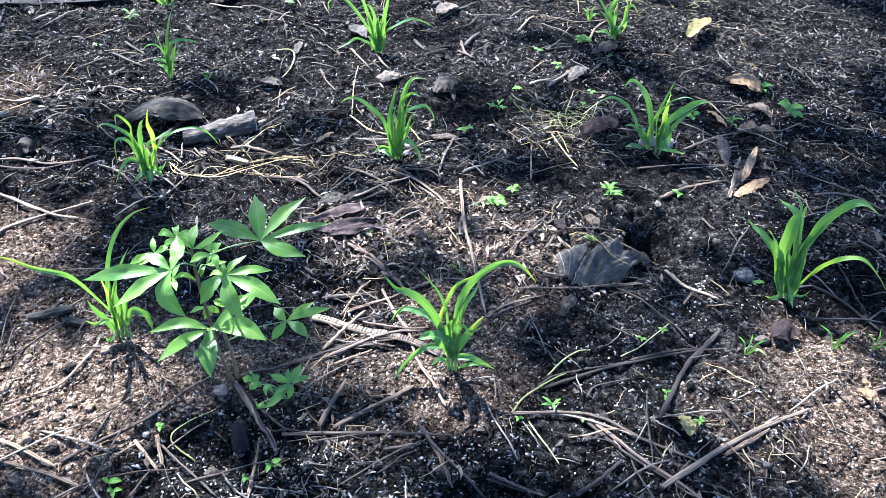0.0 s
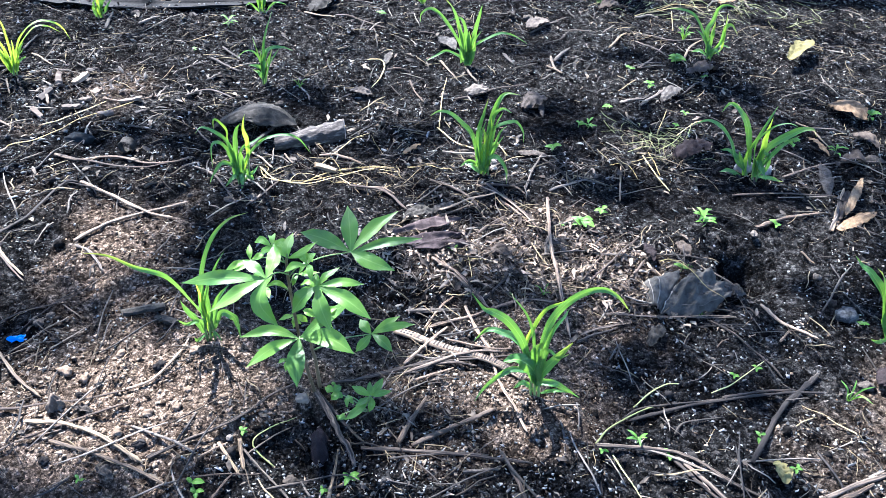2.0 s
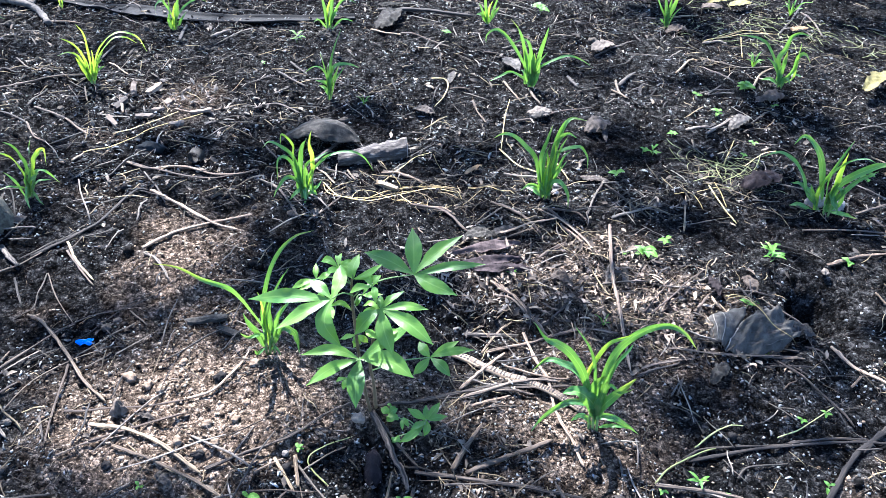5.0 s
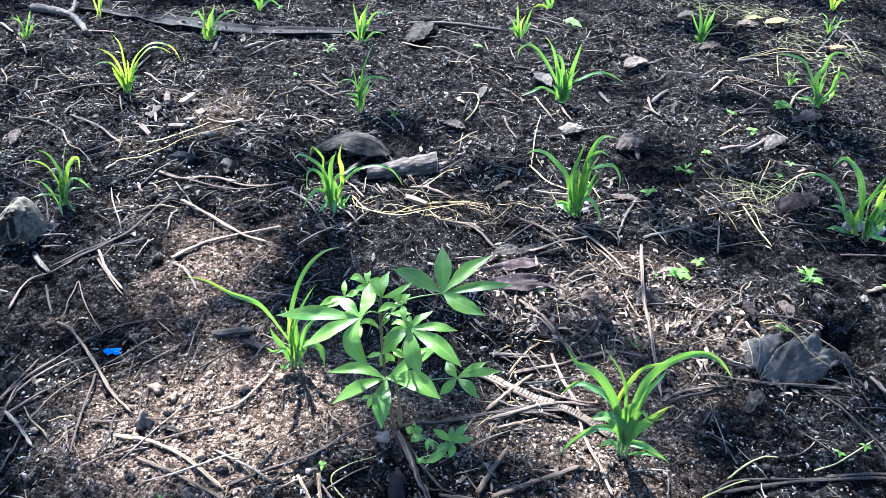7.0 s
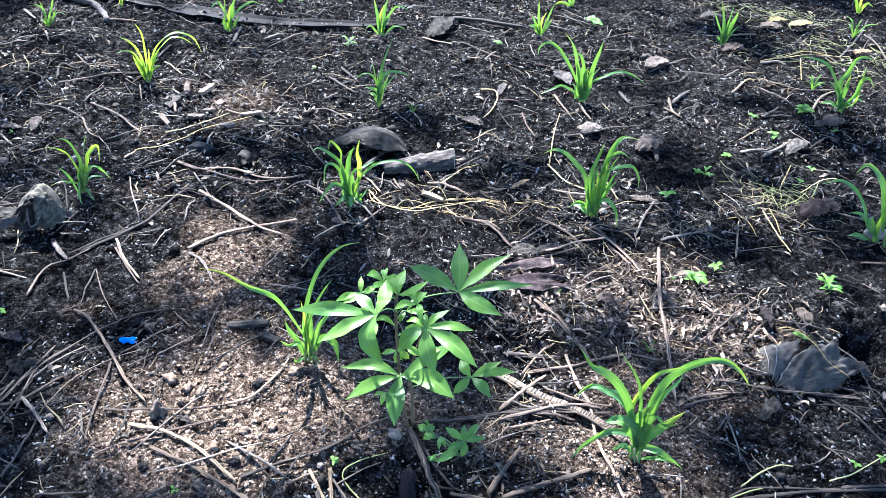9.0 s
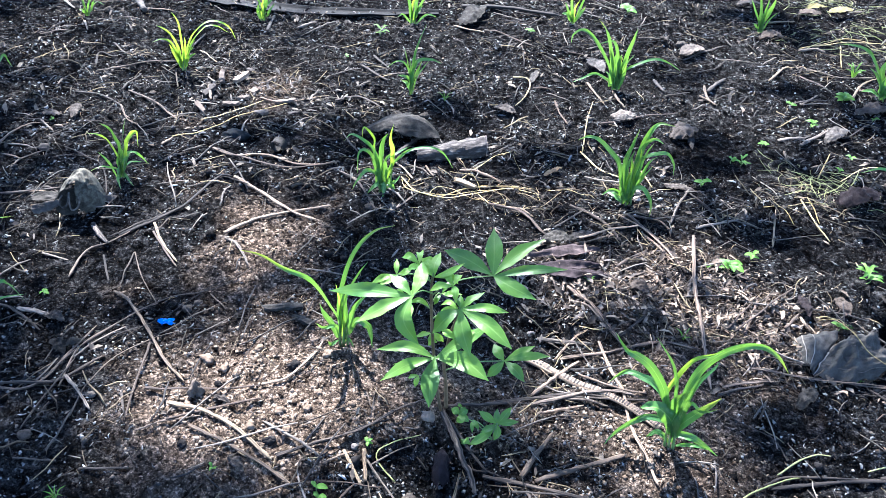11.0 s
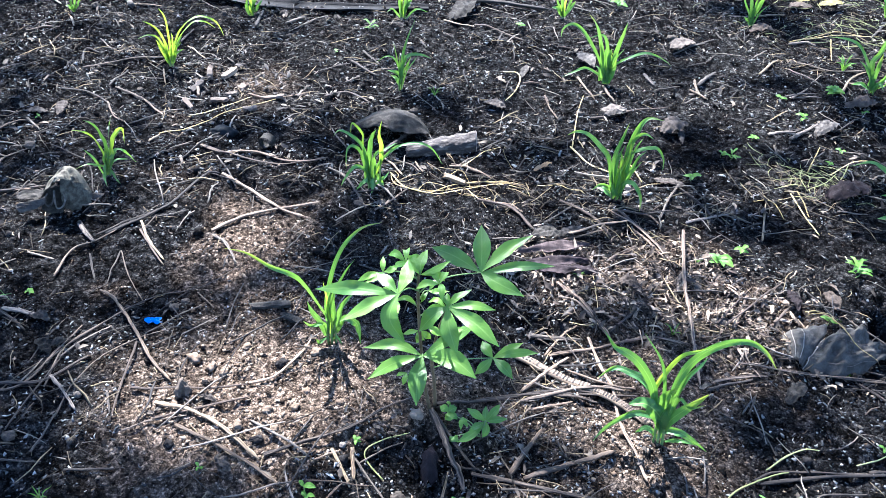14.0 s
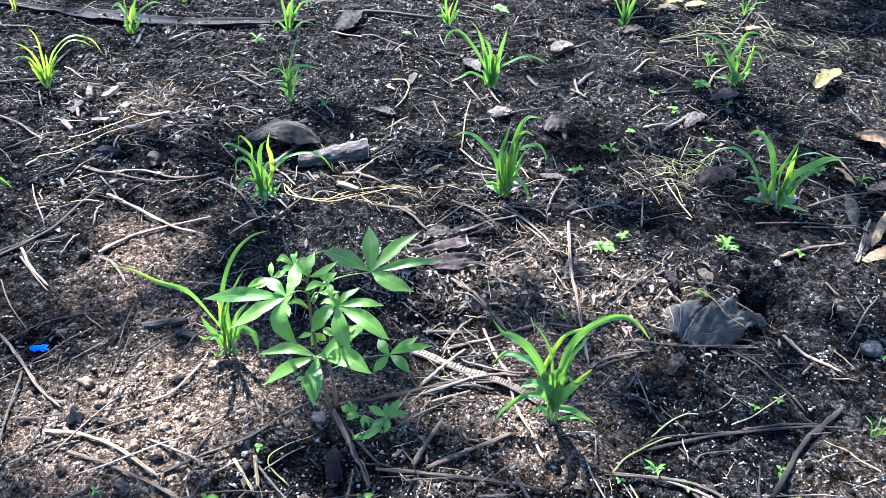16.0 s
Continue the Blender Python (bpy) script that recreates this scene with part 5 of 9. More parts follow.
strap(p, 1.1, -0.0, (-0.8, 2.5), (-2.6, 1.2), (-3.2, 2.5))
strap(p, 0.8, 2.2, (1.6, 3.0), (2.4, 2.4), (2.8, 1.4))
strap(p, 1.6, -1.9, (1.3, 9.6), (1.3, 14.1), (2.8, 17.6))
strap(p, 1.3, 3.4, (0.2, 11.7), (1.1, 18.8), (0.6, 24.1))
culm(p, (-0.4, -0.1), (-0.4, 8.1))
culm(p, (1.5, -0.5), (1.3, 7.8))
culm(p, (0.4, 0.3), (0.8, 9.7))
p = maize(0.050, 1.169, -8.4, "large green maize seedling with broad arching blades")
strap(p, 2.3, 4.4, (-4.0, 13.4), (-5.8, 18.1), (-9.2, 22.9), (-12.1, 25.1), (-14.2, 26.4), (-16.8, 30.1))
strap(p, 2.0, -2.2, (-4.6, 13.5), (-7.1, 16.1), (-9.7, 16.5), (-13.6, 15.7), (-16.6, 10.1))
strap(p, 0.9, 1.3, (-2.2, 13.8), (-3.4, 20.4), (-5.6, 25.5), (-9.4, 30.5))
strap(p, 1.9, -3.4, (-1.1, 16.2), (-0.3, 22.7), (1.6, 27.6), (4.9, 31.7), (8.9, 33.8), (12.4, 32.4), (15.1, 29.0))
strap(p, 1.1, -0.4, (-4.5, 14.9), (-3.4, 21.4), (-1.6, 26.4), (1.1, 29.2), (3.1, 31.6), yellow=True)
strap(p, 1.1, -3.1, (-0.1, 15.5), (0.7, 20.4), (2.4, 24.3), (3.0, 26.1))
broad(p, 3.9, 4.2, (-1.8, 9.2), (-5.2, 12.8), (-8.3, 13.1))
broad(p, 3.3, -0.0, (-1.6, 9.3), (-2.1, 13.4), (-0.7, 17.6))
strap(p, 1.4, 4.1, (-0.4, 10.0), (-0.1, 17.9), (0.2, 23.8))
broad(p, 2.3, 2.8, (0.2, 8.5), (2.3, 14.7), (5.3, 22.2))
strap(p, 0.9, 3.4, (0.5, 15.8), (3.0, 16.1), (5.5, 19.8))
strap(p, 1.6, 7.0, (-1.6, 8.2), (-6.1, 9.0), (-9.1, 7.4), (-11.8, 3.8), (-13.1, 0.8))
strap(p, 1.9, -1.7, (-0.3, 4.5), (2.9, 5.3), (6.2, 3.7), (9.3, 1.5))
strap(p, 1.0, 1.3, (0.7, 1.6), (3.3, 4.1), (7.0, 5.7))
broad(p, 1.4, 0.2, (-2.3, 3.3), (-4.0, 3.4), (-5.6, 1.1))
strap(p, 1.6, 2.4, (-1.3, 8.0), (-1.2, 13.5), (-1.3, 18.3))
strap(p, 0.9, -0.2, (-1.3, 7.1), (-3.2, 11.4), (-4.8, 18.3))
culm(p, (0.4, -0.5), (-0.5, 8.1))
culm(p, (-1.4, -0.0), (-2.2, 7.1))
culm(p, (-0.5, -0.3), (-1.6, 8.2))
p = maize(0.963, 1.548, -31.9, "tall bright green maize seedling with upright blades")
strap(p, 2.3, 0.7, (-3.5, 3.9), (-7.1, 12.7), (-11.6, 17.2), (-14.3, 18.7), (-16.6, 20.8))
strap(p, 2.1, 4.0, (-5.3, 12.6), (-8.2, 18.0), (-11.0, 21.9))
strap(p, 3.8, 0.7, (-1.4, 2.4), (-5.0, 12.7), (-5.8, 22.0), (-6.1, 26.9), (-11.3, 29.7))
strap(p, 2.3, -2.6, (-2.8, 16.7), (-4.7, 25.5), (-4.7, 29.1))
strap(p, 1.3, -2.2, (-4.4, 23.5), (-6.6, 29.2), (-9.9, 32.9))
strap(p, 3.0, 0.9, (-1.6, 17.3), (0.0, 25.6), (2.7, 31.7), (4.9, 35.0), (7.7, 36.0), (10.9, 34.7))
strap(p, 1.4, 0.7, (-0.7, 15.8), (0.3, 22.9), (1.4, 28.3))
strap(p, 1.6, 1.6, (2.3, 9.5), (4.7, 14.8), (8.1, 19.1), (12.3, 20.8), (17.4, 18.3), (21.7, 14.4), yellow=True)
strap(p, 3.3, -0.3, (0.9, 3.6), (-0.8, 11.8), (-1.8, 17.1), (-0.6, 19.2))
strap(p, 2.1, 1.7, (-0.6, 4.9), (-2.4, 14.4), (-3.2, 22.2))
strap(p, 1.7, 2.6, (-2.0, 8.4), (0.9, 3.3), (2.8, 0.3))
strap(p, 2.8, 1.5, (-1.5, 0.8), (-4.1, 7.7), (-4.0, 13.5))
strap(p, 1.2, 2.6, (1.8, 2.3), (3.6, 4.4), (5.0, 8.1))
strap(p, 1.3, 5.5, (-1.0, 1.6), (-2.7, 0.4), (-4.7, 2.5))
strap(p, 2.4, -0.5, (-0.4, 1.9), (-2.6, 10.8), (-5.4, 17.0))
strap(p, 1.8, 0.5, (0.7, 6.7), (0.3, 14.5), (-0.6, 19.0))
inner_blades(p, 2, 21.6, 0.2)
culm(p, (0.6, -0.5), (-1.2, 5.6))
culm(p, (-0.8, -0.5), (-3.0, 5.7))
culm(p, (1.4, 0.4), (-0.1, 7.2))
p = maize(-0.957, 1.910, 24.6, "bushy maize seedling with yellowing blade tips beside a log")
strap(p, 1.4, 2.0, (-0.4, 8.1), (-1.9, 15.7), (-5.2, 20.3), (-8.9, 22.5), (-11.1, 20.6))
strap(p, 1.4, -1.5, (-0.7, 9.2), (-1.7, 15.8), (-2.0, 20.1), (-5.0, 23.5), (-5.7, 20.1), yellow=True)
strap(p, 2.3, 0.9, (0.4, 7.0), (0.2, 13.9), (0.9, 19.8), (2.4, 22.6))
strap(p, 1.9, 1.5, (3.2, 8.4), (4.0, 15.5), (3.4, 21.1), (4.1, 25.6), yellow=True)
strap(p, 1.3, 3.7, (-1.1, 10.3), (-3.7, 16.2), (-6.8, 16.7), (-7.5, 10.0))
strap(p, 1.5, -0.6, (-0.5, 6.0), (-4.4, 8.6), (-7.5, 4.9), (-9.5, 1.1))
strap(p, 2.1, 1.5, (-0.6, 4.2), (-2.1, 3.1), (-4.6, 0.8))
strap(p, 1.7, 5.7, (0.7, 4.6), (0.8, 2.2), (0.3, 1.7))
broad(p, 2.1, 0.5, (2.4, 4.8), (3.4, 3.1), (4.5, 1.5))
strap(p, 1.5, -2.0, (3.4, 3.0), (5.0, 3.7), (6.4, 5.5))
strap(p, 1.3, 3.8, (2.9, 9.5), (7.0, 14.6), (10.6, 17.1), (16.3, 17.8), (20.2, 16.0), (23.1, 11.7))
strap(p, 1.3, -0.0, (1.9, 12.7), (6.1, 15.4), (9.2, 17.2))
strap(p, 1.4, 3.1, (1.3, 4.1), (1.8, 10.2), (1.2, 15.6))
strap(p, 1.6, -0.2, (-0.9, 4.2), (-1.5, 8.5), (-2.9, 12.8))
inner_blades(p, 5, 15.4, 0.2)
culm(p, (-0.4, -0.5), (-0.3, 6.4))
culm(p, (1.5, -0.5), (1.7, 7.4))
culm(p, (3.0, 1.2), (3.6, 9.4))
p = maize(-0.183, 2.150, 1.9)
strap(p, 1.8, 3.7, (-2.9, 9.0), (-5.1, 15.8), (-8.3, 19.9), (-12.3, 23.2), (-15.9, 23.7), (-18.6, 22.5))
strap(p, 1.8, -0.3, (-1.9, 7.0), (-2.9, 15.8), (-1.7, 22.6), (-0.7, 28.3))
strap(p, 2.3, -0.9, (0.8, 7.5), (0.8, 18.5), (2.1, 26.0), (4.5, 30.2), (9.4, 30.6))
strap(p, 2.5, 1.1, (0.9, 6.0), (0.0, 12.6), (-1.3, 19.0), yellow=True)
strap(p, 1.4, 3.3, (0.3, 16.0), (3.3, 19.7), (6.5, 21.8), (9.2, 22.5), (11.6, 19.5), (12.2, 15.6))
strap(p, 1.4, 3.4, (0.5, 19.2), (2.4, 24.8), (4.8, 26.6), (7.2, 26.4))
strap(p, 1.7, 6.4, (1.4, 7.4), (4.4, 8.9), (7.5, 5.7), (8.3, 1.6))
strap(p, 1.9, -2.8, (-1.3, 1.1), (-4.1, 2.5), (-7.1, 2.2))
strap(p, 1.6, 1.3, (-0.6, 5.7), (-1.9, 14.4), (-0.7, 21.7))
strap(p, 1.3, -1.5, (-1.4, 1.5), (-3.1, 8.6), (-4.6, 13.6))
strap(p, 1.9, 2.4, (-0.5, 2.8), (-2.0, 6.0), (-3.3, 8.1))
strap(p, 1.4, 3.7, (-0.1, 5.1), (-0.2, 12.5), (0.8, 19.2))
strap(p, 1.5, 1.0, (0.8, 3.0), (1.6, 12.0), (2.6, 20.0), (4.4, 25.0))
strap(p, 1.4, 2.4, (0.2, 3.0), (0.6, 11.0), (1.4, 18.0), (1.0, 23.5), yellow=True)
strap(p, 1.3, -1.2, (1.0, 3.0), (2.6, 10.5), (4.2, 16.5), (6.4, 19.0))
strap(p, 1.2, 3.0, (-0.4, 2.0), (-1.0, 9.0), (-0.6, 15.5), yellow=True)
strap(p, 1.5, 4.0, (-0.8, 2.0), (-3.0, 5.0), (-5.6, 6.0), (-8.0, 4.8))
inner_blades(p, 5, 18.4, 0.1)
culm(p, (-1.0, -0.5), (-2.2, 6.9))
culm(p, (0.4, -0.4), (-0.8, 7.2))
culm(p, (1.8, 0.8), (0.5, 8.6))
p = maize(0.745, 2.339, -17.7, "maize seedling with curling blades among pale stones")
strap(p, 1.8, 0.6, (-6.7, 5.8), (-10.4, 12.1), (-15.7, 16.7), (-19.9, 17.8), (-24.2, 14.7))
strap(p, 2.4, 1.3, (-4.0, 11.8), (-6.4, 18.6), (-9.9, 23.6), (-13.9, 25.8), (-16.0, 21.9))
strap(p, 1.5, -3.0, (-3.3, 2.7), (-3.8, 8.9), (-2.3, 14.6), (-0.5, 23.1), (0.5, 27.0))
strap(p, 2.3, 0.8, (-0.1, 10.5), (0.0, 18.0), (0.0, 24.5), yellow=True)
strap(p, 2.9, -2.5, (1.2, 11.5), (4.3, 16.5), (8.9, 20.8), (12.7, 22.1), (14.8, 20.0))
strap(p, 2.0, 1.4, (2.9, 8.9), (5.7, 15.3), (10.1, 21.3))
strap(p, 2.1, -0.6, (-6.5, 6.6), (-9.8, 8.4), (-12.6, 7.8))
strap(p, 0.8, 2.6, (-2.1, 14.5), (1.2, 21.2), (5.2, 24.1), (8.9, 23.5))
strap(p, 1.9, 1.3, (-3.3, 0.1), (-7.7, 1.3), (-10.7, 0.3))
strap(p, 1.6, -2.6, (1.0, 1.7), (6.0, 1.8), (10.6, 0.7))
strap(p, 2.7, 2.0, (0.0, 8.2), (2.3, 5.0), (4.8, 2.1))
strap(p, 2.4, 0.6, (3.5, 5.6), (2.8, 10.2), (0.5, 11.6))
strap(p, 1.6, 1.1, (-2.5, -0.7), (-3.6, 6.8), (-3.3, 14.2), yellow=True)
strap(p, 1.8, 3.2, (-2.0, 1.4), (-5.0, 6.4), (-6.7, 11.1))
strap(p, 1.6, 0.4, (-0.0, 1.9), (-0.2, 7.5), (0.9, 13.2))
inner_blades(p, 5, 16.2, 0.1)
culm(p, (-1.8, -0.5), (-3.1, 6.3))
culm(p, (0.6, -0.5), (-0.8, 6.8))
culm(p, (1.9, 0.5), (1.1, 7.3))
p = maize(-1.761, 1.625, 46.6)
strap(p, 1.0, 3.0, (1.0, 7.1), (0.2, 12.5), (-1.4, 16.2), (-3.4, 18.3), (-6.2, 19.4), yellow=True)
strap(p, 1.5, 0.6, (2.0, 9.0), (2.1, 13.7), (0.5, 18.5), (-2.1, 20.8))
strap(p, 1.6, 3.9, (2.6, 8.8), (3.8, 16.0), (5.6, 22.6))
strap(p, 1.8, 1.8, (2.9, 8.1), (4.4, 13.0), (6.6, 15.7), (8.1, 15.6), (7.4, 11.2), yellow=True)
strap(p, 1.7, -2.3, (2.4, 4.7), (4.3, 7.9), (6.9, 7.0), (9.7, 1.9))
strap(p, 1.3, -0.6, (2.1, 3.3), (4.3, 5.3), (7.8, 4.2))
strap(p, 0.9, 3.4, (-0.1, 3.7), (-2.1, 5.4), (-4.6, 7.0), (-8.3, 6.5))
strap(p, 1.8, 7.3, (0.4, 5.2), (-0.5, 2.4), (-0.9, 0.4))
strap(p, 1.1, 7.2, (1.5, 2.2), (2.2, 1.0), (3.1, 0.5))
strap(p, 1.8, 0.3, (0.7, 3.0), (1.0, 7.2), (1.7, 11.2))
strap(p, 1.8, -0.4, (1.3, 2.8), (3.4, 7.1), (3.8, 10.4))
inner_blades(p, 5, 13.6, 0.2)
culm(p, (-0.4, -0.3), (1.1, 6.1))
culm(p, (0.8, -0.2), (2.5, 6.1))
# backlight put into the colour: most blades here take the yellow-green material
p = maize(-2.098, 2.439, 39.9, "yellow-green backlit maize seedling with fine arching blades")
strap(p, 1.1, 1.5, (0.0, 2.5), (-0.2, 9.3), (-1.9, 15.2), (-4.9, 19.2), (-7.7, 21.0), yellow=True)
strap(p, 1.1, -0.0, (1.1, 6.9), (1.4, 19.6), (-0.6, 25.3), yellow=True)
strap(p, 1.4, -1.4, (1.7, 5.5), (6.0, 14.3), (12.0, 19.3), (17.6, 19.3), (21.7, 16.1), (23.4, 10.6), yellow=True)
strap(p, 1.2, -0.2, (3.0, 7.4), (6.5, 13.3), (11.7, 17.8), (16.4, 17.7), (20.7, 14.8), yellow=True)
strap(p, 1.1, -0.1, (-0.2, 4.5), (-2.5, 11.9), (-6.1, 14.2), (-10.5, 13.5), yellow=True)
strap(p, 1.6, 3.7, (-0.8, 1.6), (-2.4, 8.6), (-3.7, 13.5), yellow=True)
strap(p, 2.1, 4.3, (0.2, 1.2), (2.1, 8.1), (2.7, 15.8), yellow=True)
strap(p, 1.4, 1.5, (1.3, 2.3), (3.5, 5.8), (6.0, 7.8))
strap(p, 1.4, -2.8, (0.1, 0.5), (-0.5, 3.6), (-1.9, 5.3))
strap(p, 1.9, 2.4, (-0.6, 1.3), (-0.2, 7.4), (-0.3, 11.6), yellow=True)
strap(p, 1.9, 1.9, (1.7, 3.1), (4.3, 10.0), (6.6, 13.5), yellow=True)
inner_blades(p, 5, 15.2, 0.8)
culm(p, (-0.3, -0.2), (0.9, 5.7))
culm(p, (0.7, -0.1), (2.2, 5.5))
p = maize(-1.141, 2.637, 21.8, "slender maize seedling with a single tall blade")
strap(p, 1.5, 3.1, (0.3, 6.1), (1.3, 15.2), (3.2, 24.1), (5.9, 31.5))
strap(p, 1.8, -0.7, (0.6, 10.5), (3.2, 15.3), (8.2, 15.7), (12.8, 14.2))
strap(p, 0.9, -3.0, (-0.1, 9.3), (-2.1, 13.6), (-5.5, 14.1), (-9.5, 11.3))
strap(p, 2.1, 1.4, (0.1, 6.1), (-2.2, 8.8), (-5.3, 9.9))
strap(p, 1.8, -2.5, (0.0, 2.5), (-1.3, 5.1), (-3.8, 6.1))
strap(p, 0.7, 2.6, (-0.1, 9.3), (-1.3, 16.5), (-2.6, 21.6))
strap(p, 1.8, 2.9, (0.3, 5.1), (1.3, 11.0), (2.9, 15.2))
inner_blades(p, 4, 18.9)
culm(p, (-0.2, -0.5), (0.1, 9.3))
culm(p, (0.7, 0.5), (1.1, 9.3))
p = maize(-0.357, 3.045, 4.7, "dense bright green maize seedling beside a pale dead leaf")
strap(p, 1.7, -0.2, (-4.1, 11.2), (-9.6, 19.0), (-13.7, 22.9), (-17.4, 24.4), (-20.8, 22.2), (-21.1, 18.5))
strap(p, 1.9, 4.1, (-2.4, 11.4), (-6.7, 24.6), (-11.2, 31.3))
strap(p, 2.3, -2.1, (1.6, 6.8), (2.7, 16.4), (4.0, 22.7), (4.8, 27.3))
strap(p, 2.4, 4.0, (-1.5, 5.1), (-3.2, 13.9), (-5.1, 20.1))
strap(p, 1.9, 0.2, (-0.2, 7.8), (-1.1, 15.1), (-3.9, 21.2), (-9.8, 19.3))
strap(p, 3.1, 2.6, (0.4, 0.8), (-0.1, 9.0), (0.2, 17.3))
strap(p, 1.5, 2.7, (-3.1, 4.1), (-9.0, 6.6), (-14.7, 3.9), (-18.5, 1.5))
strap(p, 1.4, 4.3, (2.3, 8.9), (9.0, 14.4), (14.4, 17.3), (19.5, 16.4), (25.1, 13.8))
strap(p, 2.2, 4.3, (1.6, 1.0), (2.6, 7.6), (3.1, 14.3))
strap(p, 1.9, -3.2, (-2.4, 1.5), (-2.8, 5.2), (-4.9, 6.7))
strap(p, 2.4, -3.4, (-0.6, 2.6), (-2.0, 10.9), (-1.6, 16.8))
strap(p, 2.4, 0.8, (1.3, 2.8), (1.0, 10.7), (3.1, 16.2))
inner_blades(p, 5, 18.8)
culm(p, (-0.6, -0.5), (-1.9, 7.6))
culm(p, (1.3, -0.4), (0.3, 7.9))
p = maize(0.742, 3.414, -14.3)
strap(p, 2.4, -3.2, (-2.0, 5.1), (-4.2, 12.9), (-2.9, 16.9), (-1.9, 22.8), (1.4, 25.3), (6.0, 24.6))
strap(p, 1.5, 1.8, (-3.6, 9.2), (-9.4, 17.4), (-13.8, 20.3), (-19.6, 20.6), (-23.5, 20.4))
strap(p, 3.2, 0.8, (-1.5, 4.4), (-1.6, 11.4), (-1.5, 18.0))
strap(p, 1.0, 1.8, (4.2, 6.8), (3.5, 15.4), (2.8, 23.2), yellow=True)
strap(p, 2.2, 0.0, (3.3, 10.5), (3.3, 15.7), (5.8, 17.3), (9.1, 13.9))
strap(p, 2.0, -1.3, (0.4, 2.3), (3.2, 7.4), (7.7, 6.7))
strap(p, 1.5, 4.1, (-2.2, 6.4), (-5.5, 11.3), (-9.0, 14.4))
strap(p, 2.0, 2.3, (-0.1, 3.0), (1.9, 5.7), (4.1, 3.7))
strap(p, 1.8, -3.4, (-1.5, 1.7), (-5.4, 2.9), (-8.8, 0.6))
inner_blades(p, 5, 15.2, 0.1)
culm(p, (-0.5, -0.5), (-2.8, 6.8))
culm(p, (0.9, -0.0), (-0.7, 6.8))
p = maize(-2.904, 2.798, 45.6)
strap(p, 1.3, -2.7, (-0.6, 1.5), (-0.3, 7.9), (-1.2, 12.3))
strap(p, 1.6, 1.6, (0.3, 1.3), (2.5, 8.1), (5.2, 15.0))
strap(p, 1.1, -1.2, (1.4, 2.6), (5.4, 6.6), (9.0, 4.8))
strap(p, 1.1, -0.2, (-0.0, 2.8), (-0.9, 9.6), (-4.4, 12.3))
strap(p, 1.6, 2.8, (0.5, 1.0), (3.4, 5.9), (5.3, 10.3))
strap(p, 1.3, -0.7, (-0.3, 0.6), (-1.5, 3.4), (-3.3, 4.0))
inner_blades(p, 4, 9.0)
culm(p, (-0.1, -0.5), (1.2, 4.5))
p = maize(-2.129, 3.132, 33.4)
strap(p, 2.2, 3.9, (-0.8, 2.3), (-0.8, 8.4), (-0.3, 19.0))
strap(p, 2.5, 2.3, (0.8, 2.2), (2.7, 10.8), (5.3, 19.3))
strap(p, 1.4, 0.9, (2.0, 6.7), (6.9, 12.1), (12.6, 14.6), (16.8, 13.7))
strap(p, 1.4, -2.1, (0.2, 7.9), (-3.1, 14.5), (-6.9, 11.7), (-6.6, 6.2))
strap(p, 2.5, -0.2, (-0.9, 1.2), (-1.5, 4.6), (-2.3, 6.8))
strap(p, 1.9, 2.6, (1.9, 2.2), (3.9, 5.2), (6.5, 9.6))
strap(p, 1.9, 4.4, (0.1, 2.8), (0.6, 9.0), (2.3, 15.3), yellow=True)
inner_blades(p, 4, 11.6, 0.1)
culm(p, (-0.9, -0.5), (-0.0, 5.7))
culm(p, (1.0, -0.3), (1.8, 5.6))
p = maize(-1.422, 3.385, 21.5)
strap(p, 1.9, -2.9, (-0.8, 1.4), (-1.8, 9.9), (-3.6, 19.0))
strap(p, 2.2, -2.4, (0.9, 1.5), (1.8, 11.4), (4.1, 19.3))
strap(p, 1.4, 2.4, (1.8, 6.6), (6.0, 13.6), (10.1, 15.6), (13.7, 14.1))
strap(p, 1.4, 3.2, (-0.8, 0.3), (-4.7, 5.0), (-7.5, 4.8))
strap(p, 1.4, -2.8, (1.4, 0.3), (7.1, 4.6), (12.3, 3.0))
strap(p, 1.7, 3.1, (0.3, 2.3), (-0.2, 9.8), (1.6, 16.6), yellow=True)
strap(p, 1.7, 2.8, (0.9, 2.0), (2.6, 7.6), (4.8, 11.0))
inner_blades(p, 4, 11.6, 0.1)
culm(p, (-0.9, -0.5), (-0.8, 6.6))
culm(p, (1.1, -0.3), (1.2, 6.6))
p = maize(-0.677, 3.732, 8.8)
strap(p, 1.7, 2.0, (-0.2, 1.5), (-1.7, 9.8), (-2.8, 19.5))
strap(p, 1.4, -0.8, (0.9, 2.5), (2.9, 9.9), (5.3, 17.7))
strap(p, 2.3, 0.1, (-0.8, 1.4), (-3.5, 5.0), (-6.4, 5.3))
strap(p, 2.0, -0.6, (0.7, 1.6), (3.3, 6.2), (5.2, 9.7))
strap(p, 1.4, 3.2, (-0.1, 3.0), (0.1, 9.2), (1.9, 14.1), yellow=True)
strap(p, 1.4, -0.9, (-1.2, 2.9), (-3.9, 8.4), (-5.4, 11.0))
inner_blades(p, 4, 11.7, 0.2)
culm(p, (-0.2, -0.5), (-1.0, 5.8))
p = maize(0.244, 4.082, -5.1)
strap(p, 2.0, -0.9, (-0.7, 1.7), (-2.5, 11.6), (-5.9, 21.4))
strap(p, 1.7, 4.0, (-0.7, 5.1), (-0.1, 14.0), (-0.1, 23.1))
strap(p, 2.6, 3.9, (-0.1, 6.1), (2.1, 15.2), (2.9, 20.1))
